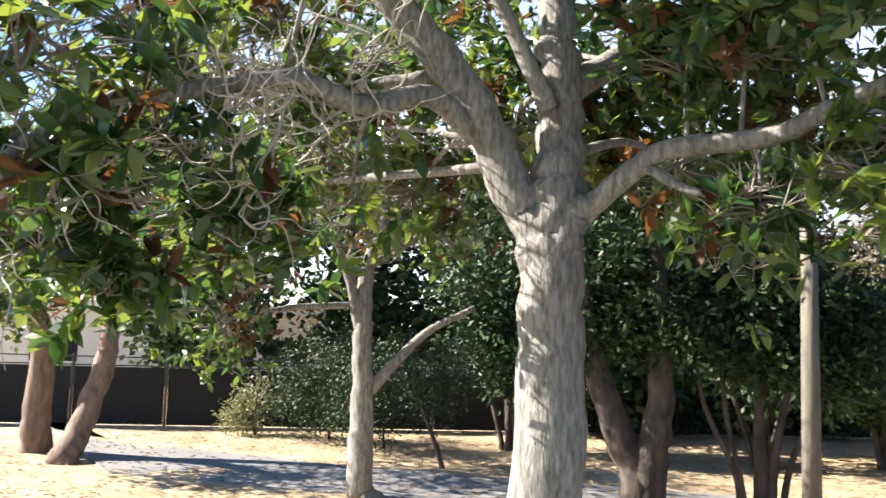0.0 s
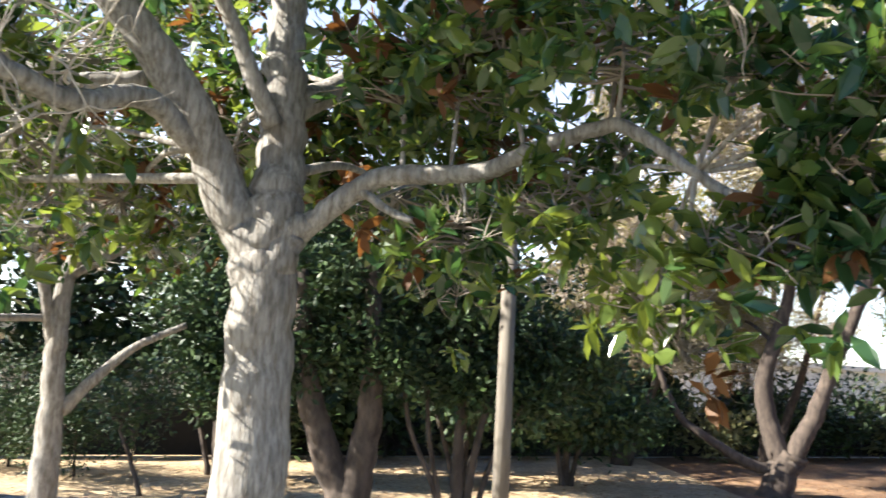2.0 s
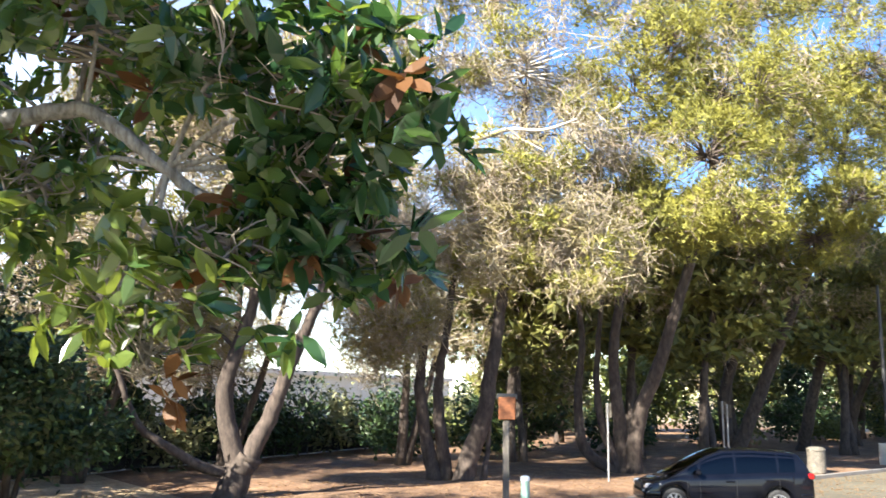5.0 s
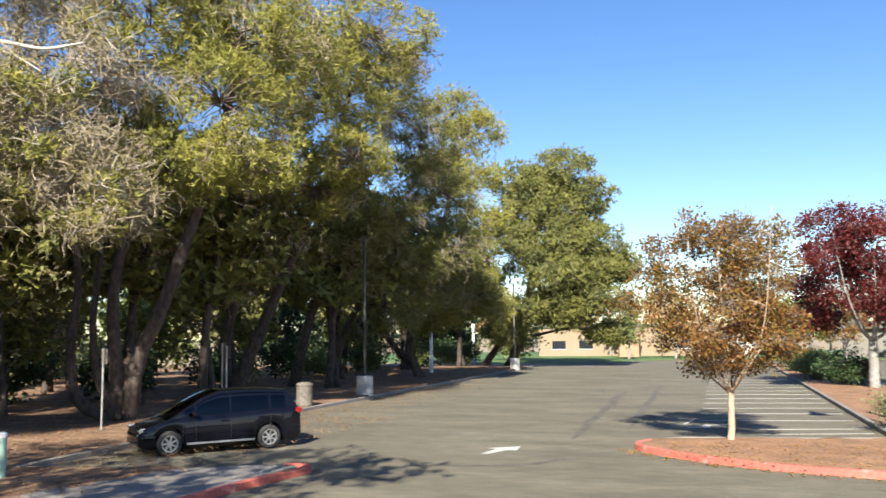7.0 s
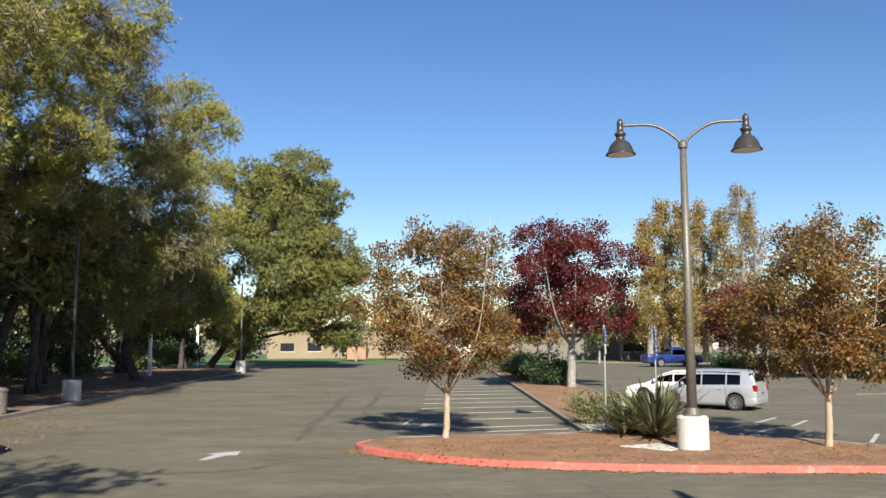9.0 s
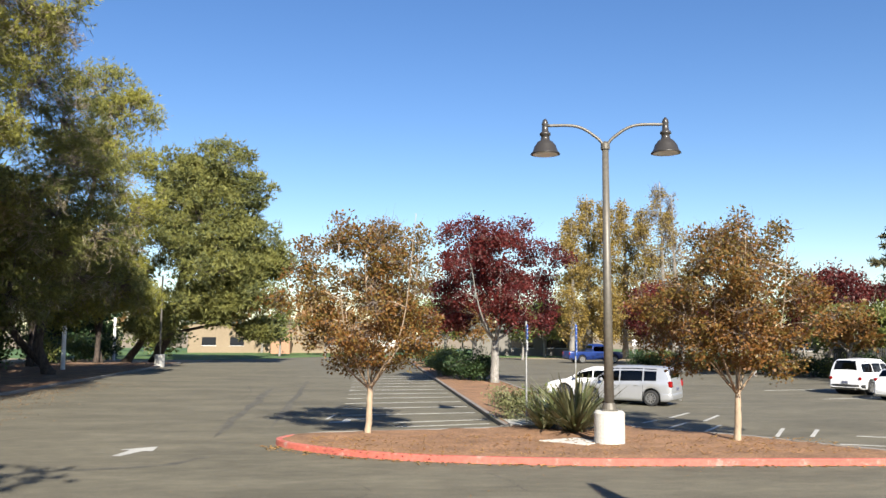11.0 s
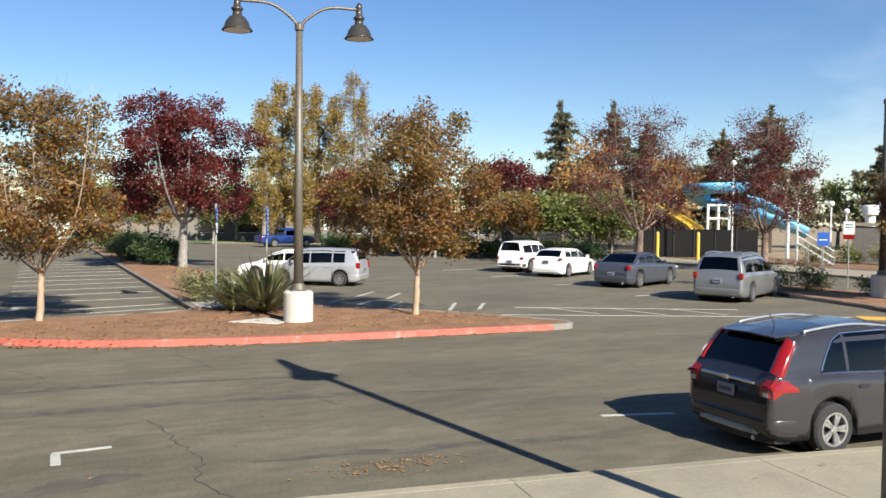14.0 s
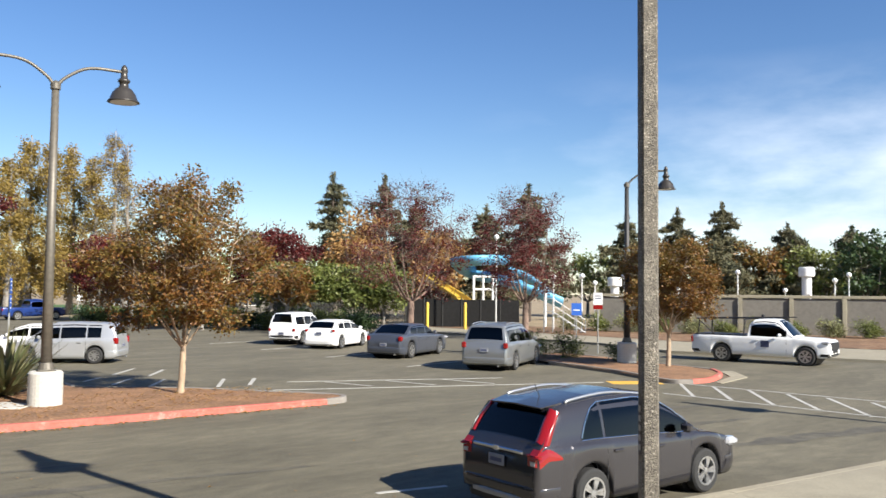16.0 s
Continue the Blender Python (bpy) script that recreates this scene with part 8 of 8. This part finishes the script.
def building(name, label, x, y, ang, L, D, H, wall, roof, windows, parapet=0.3, win_h=(1.0, 2.2), overhang=0.3, band=None):
    t = thing(name, label, "building", pose(x, y, 0, 0, 0, ang))
    part("wall", Shape().box((0, 0, -0.3), (L, D, H)), wall, t)
    part("roof", Shape().box((-overhang, -overhang, H), (L + overhang, D + overhang, H + parapet), 0.03), roof, t)
    for x0, w in windows:
        wi = part("window", Shape().box((x0, -0.03, win_h[0]), (x0 + w, 0.02, win_h[1])), WIN_DARK, t)
        part("window_frame", Shape().box((x0 - 0.06, -0.05, win_h[0] - 0.06), (x0 + w + 0.06, -0.005, win_h[0])), WHITE, wi)
    return t


nx, ny = -fd[1], fd[0]
building("building", "long low white building behind the fence", -29.5, -30, fang, 34, 10, 3.3, STUCCO, STUCCO, [(3, 2), (8, 2), (13, 2), (18, 2), (24, 2)], 0.45)
building("building", "long pale building behind the trees and fence", -50, 14, fang, 46, 12, 4.2, STUCCO, STUCCO, [(3 + 4.5 * k, 2.2) for k in range(9)], 0.4)
building("building", "tan schoolhouse with a brick-coloured band at the lot's end", -26, 124, 0, 26, 8, 4.2, TAN_WALL, ROOF_DARK, [(2, 2), (6, 2), (20, 3)], 0.3)
building("small_building", "tan block hut on the lawn", -13.5, 118, 0, 2.6, 3, 3.0, BRICK_TAN, BRICK_TAN, [], 0.2)
building("small_building", "tan block hut on the lawn", -3.2, 121, 0, 2.6, 3, 3.0, BRICK_TAN, BRICK_TAN, [], 0.2)
building("shed", "white flat-roofed shed on the lawn", 0.2, 119, 0, 3.6, 3, 2.2, STUCCO, STUCCO, [], 0.15)
building("building", "low pale building with a dark green roof beyond the lot", 14, 112, -6, 16, 8, 3.4, TAN_STUCCO, ROOF_DARK, [(5, 3), (9.5, 3)], 0.9, overhang=0.8)
building("building", "long low building beyond the poplars", 36, 108, -30, 30, 8, 3.2, TAN_STUCCO, ROOF_DARK, [(3 + 4 * k, 2) for k in range(6)], 0.6)

# ---- the pool wall and what stands behind it ----
W0, W1 = np.array([51.0, 40.0]), np.array([73.0, 0.0])
wd_ = (W1 - W0) / np.linalg.norm(W1 - W0)
wall_len = float(np.linalg.norm(W1 - W0))
pool = thing("pool_wall", "long tan concrete wall with upright posts and a coping", "wall", pose(W0[0], W0[1], 0, 0, 0, math.degrees(math.atan2(wd_[1], wd_[0]))))
nb = int(wall_len / 3.4)
for i in range(nb):
    x = i * 3.4
    part("panel", Shape().box((x + 0.16, -0.06, -0.3), (x + 3.24, 0.06, 2.72), 0.01), TAN_STUCCO, pool)
    part("wall_post", Shape().box((x - 0.15, -0.22, -0.3), (x + 0.15, 0.1, 2.74), 0.02), CONCRETE, pool, "pale upright post")
    part("coping", Shape().box((x - 0.1, -0.16, 2.745), (x + 3.29, 0.16, 2.96), 0.02), CONCRETE, pool, "pale coping")
def globe_lamp(p, h, twin=False):
    t = thing("globe_lamp", "white globe lamp on a pale post", "lamp", pose(p[0], p[1], 0), "globe lamps")
    part("post", Shape().tube([(0, 0, -0.1), (0, 0, h)], 0.045, 8), WHITE, t)
    for s in ((-0.45, 0.45) if twin else (0.0,)):
        ang = np.linspace(-1.35, 1.57, 7)
        part("globe", Shape().lathe([(0.2 * math.cos(a) + 0.002, 0.2 * math.sin(a)) for a in ang], 14, (s * 0.75, s * 0.66, h + 0.2)), LAMP_GLASS, t, smooth=True)
    if twin:
        part("crossbar", Shape().tube([(-0.34, -0.3, h), (0.34, 0.3, h)], 0.04, 6), WHITE, t)
for p, h, tw in (((51.19, 41.70, 2.49), 4.1, True), ((53.38, 42.17, 2.49), 3.6, False), ((55.58, 40.93, 2.51), 4.2, True), ((62.89, 35.13, 2.60), 4.6, False), ((71.72, 35.53, 2.61), 3.2, False), ((67.90, 29.52, 2.68), 4.0, False), ((66.46, 27.81, 2.70), 4.4, False), ((63.83, 41.31, 2.52), 3.2, False), ((49.78, 43.37, 2.47), 4.0, True), ((45.29, 45.24, 2.44), 7.0, False)):
    globe_lamp(p, h, tw)
def vent(p, h):
    t = thing("roof_vent", "white round roof vent beyond the wall", "vent", pose(p[0], p[1], 0))
    part("duct", Shape().lathe([(0.38, -0.1), (0.38, h - 0.8), (0.3, h - 0.7)], 16), WHITE, t)
    part("cowl", Shape().lathe([(0.55, h - 0.8), (0.62, h - 0.75), (0.62, h - 0.1), (0.55, h)], 18), WHITE, t)
vent((67.95, 31.83, 2.65), 5.3)
vent((59.92, 45.16, 2.47), 4.4)

# black screened fence with yellow bollards
dfence = thing("fence", "tall black screened fence before the water slide", "fence")
D0, D1 = np.array((43.26, 53.70, 0.67)), np.array((47.98, 45.29, 0.91))
for i in range(6):
    a, b = D0 + (D1 - D0) * i / 6, D0 + (D1 - D0) * (i + 1) / 6
    d = (b - a)[:2] / np.linalg.norm((b - a)[:2])
    e = np.array([-d[1], d[0]]) * 0.02
    part("screen", Shape().prism([a[:2] + e + d * 0.06, a[:2] - e + d * 0.06, b[:2] - e - d * 0.06, b[:2] + e - d * 0.06][::-1], -0.1, 2.35), FENCE_SCREEN, dfence)
    part("fence_post", Shape().box((a[0] - 0.05, a[1] - 0.05, -0.2), (a[0] + 0.05, a[1] + 0.05, 2.5), 0.01), DARK_STEEL, dfence)
rail_fence = thing("picket_fence", "black steel picket fence in front of green trees", "fence")
G0, G1 = np.array((30.96, 53.65, 0.77)), np.array((43.26, 53.70, 0.67))
for i in range(90):
    a = G0 + (G1 - G0) * i / 89
    part("picket", Shape().box((a[0] - 0.025, a[1] - 0.025, -0.1), (a[0] + 0.025, a[1] + 0.025, 2.1)), DARK_STEEL, rail_fence)
for z in (0.2, 1.95):
    part("rail", Shape().tube([(G0[0], G0[1], z), (G1[0], G1[1], z)], 0.03, 6), DARK_STEEL, rail_fence)
for p in ((41.41, 48.75, 0.12), (43.57, 46.84, 0.18)):
    b = thing("bollard", "tall yellow steel bollard", "bollard", pose(p[0], p[1], 0), "bollards")
    part("post", Shape().lathe([(0.12, -0.1), (0.12, 2.05), (0.08, 2.15), (0.02, 2.18)], 14), YELLOW, b)

# water slide
sl = thing("water_slide", "blue and yellow water slide on white steel posts", "water slide")
def flume(points, mat, r=0.75):
    p = smooth_path(points, 7)
    s, n, rows = Shape(), len(p), []
    d = np.gradient(p, axis=0)
    d /= np.linalg.norm(d, axis=1)[:, None]
    for q, t in zip(p, d):
        w = np.cross(t, (0, 0, 1))
        w /= np.linalg.norm(w) + 1e-9
        for a in np.linspace(-0.2, math.pi + 0.2, 11):
            rows.append(q + w * math.cos(a) * r - np.array([0, 0, math.sin(a) * r * 0.8]))
        for a in np.linspace(math.pi + 0.2, -0.2, 11):
            rows.append(q + w * math.cos(a) * (r - 0.06) - np.array([0, 0, math.sin(a) * (r - 0.06) * 0.8]))
    s.add(rows, s.grid_faces(n, 22, True))
    part("flume", s, mat, sl, smooth=True)
flume([(55.62, 54.72, 6.28), (51.35, 53.31, 6.09), (51.42, 55.98, 5.80), (54.24, 57.46, 4.96), (53.84, 53.67, 4.39), (54.15, 50.46, 3.63), (56.89, 48.91, 2.41)], SLIDE_BLUE, 0.95)
flume([(57.42, 55.73, 5.29), (58.90, 54.17, 4.50), (60.33, 52.57, 2.91)], SLIDE_BLUE, 0.9)
flume([(49.31, 57.85, 4.44), (49.63, 56.25, 3.57), (49.42, 53.75, 2.58), (48.59, 51.79, 1.88)], YELLOW, 0.6)
for p, top in (((49.56, 52.25, 2.35), 4.4), ((50.74, 51.10, 2.37), 4.6), ((52.24, 53.84, 2.34), 4.4), ((53.83, 47.85, 2.42), 3.8)):
    part("support_post", Shape().tube([(p[0], p[1], -0.1), (p[0], p[1], top)], 0.11, 10), WHITE, sl)
a, b = (49.56, 52.25, 2.35), (50.74, 51.10, 2.37)
for z in (1.6, 3.2, 4.3):
    part("support_beam", Shape().tube([(a[0], a[1], z), (b[0], b[1], z)], 0.1, 8), WHITE, sl)

# grey steps with rails at the wall's end
stp = thing("steps", "grey steel steps with railings by the wall", "steps", pose(*((45.18, 39.45, 0.36))[:2], 0, 0, 0, -50))
for i in range(7):
    part("tread", Shape().box((i * 0.32, -0.7, 1.45 - i * 0.2), (i * 0.32 + 0.32, 0.7, 1.5 - i * 0.2), 0.01), STEEL, stp)
for s in (-0.7, 0.7):
    for z in (0.15, 0.6, 1.05):
        part("rail", Shape().tube([(-0.6, s, 1.5 + z), (0, s, 1.5 + z), (2.3, s, z + 0.05)], 0.022, 6), STEEL, stp)
    for x in (-0.6, 0, 0.77, 1.54, 2.3):
        z = max(0, 1.5 - max(0, x) * 0.64)
        part("rail_post", Shape().tube([(x, s, -0.1), (x, s, z + 1.08)], 0.022, 6), STEEL, stp)
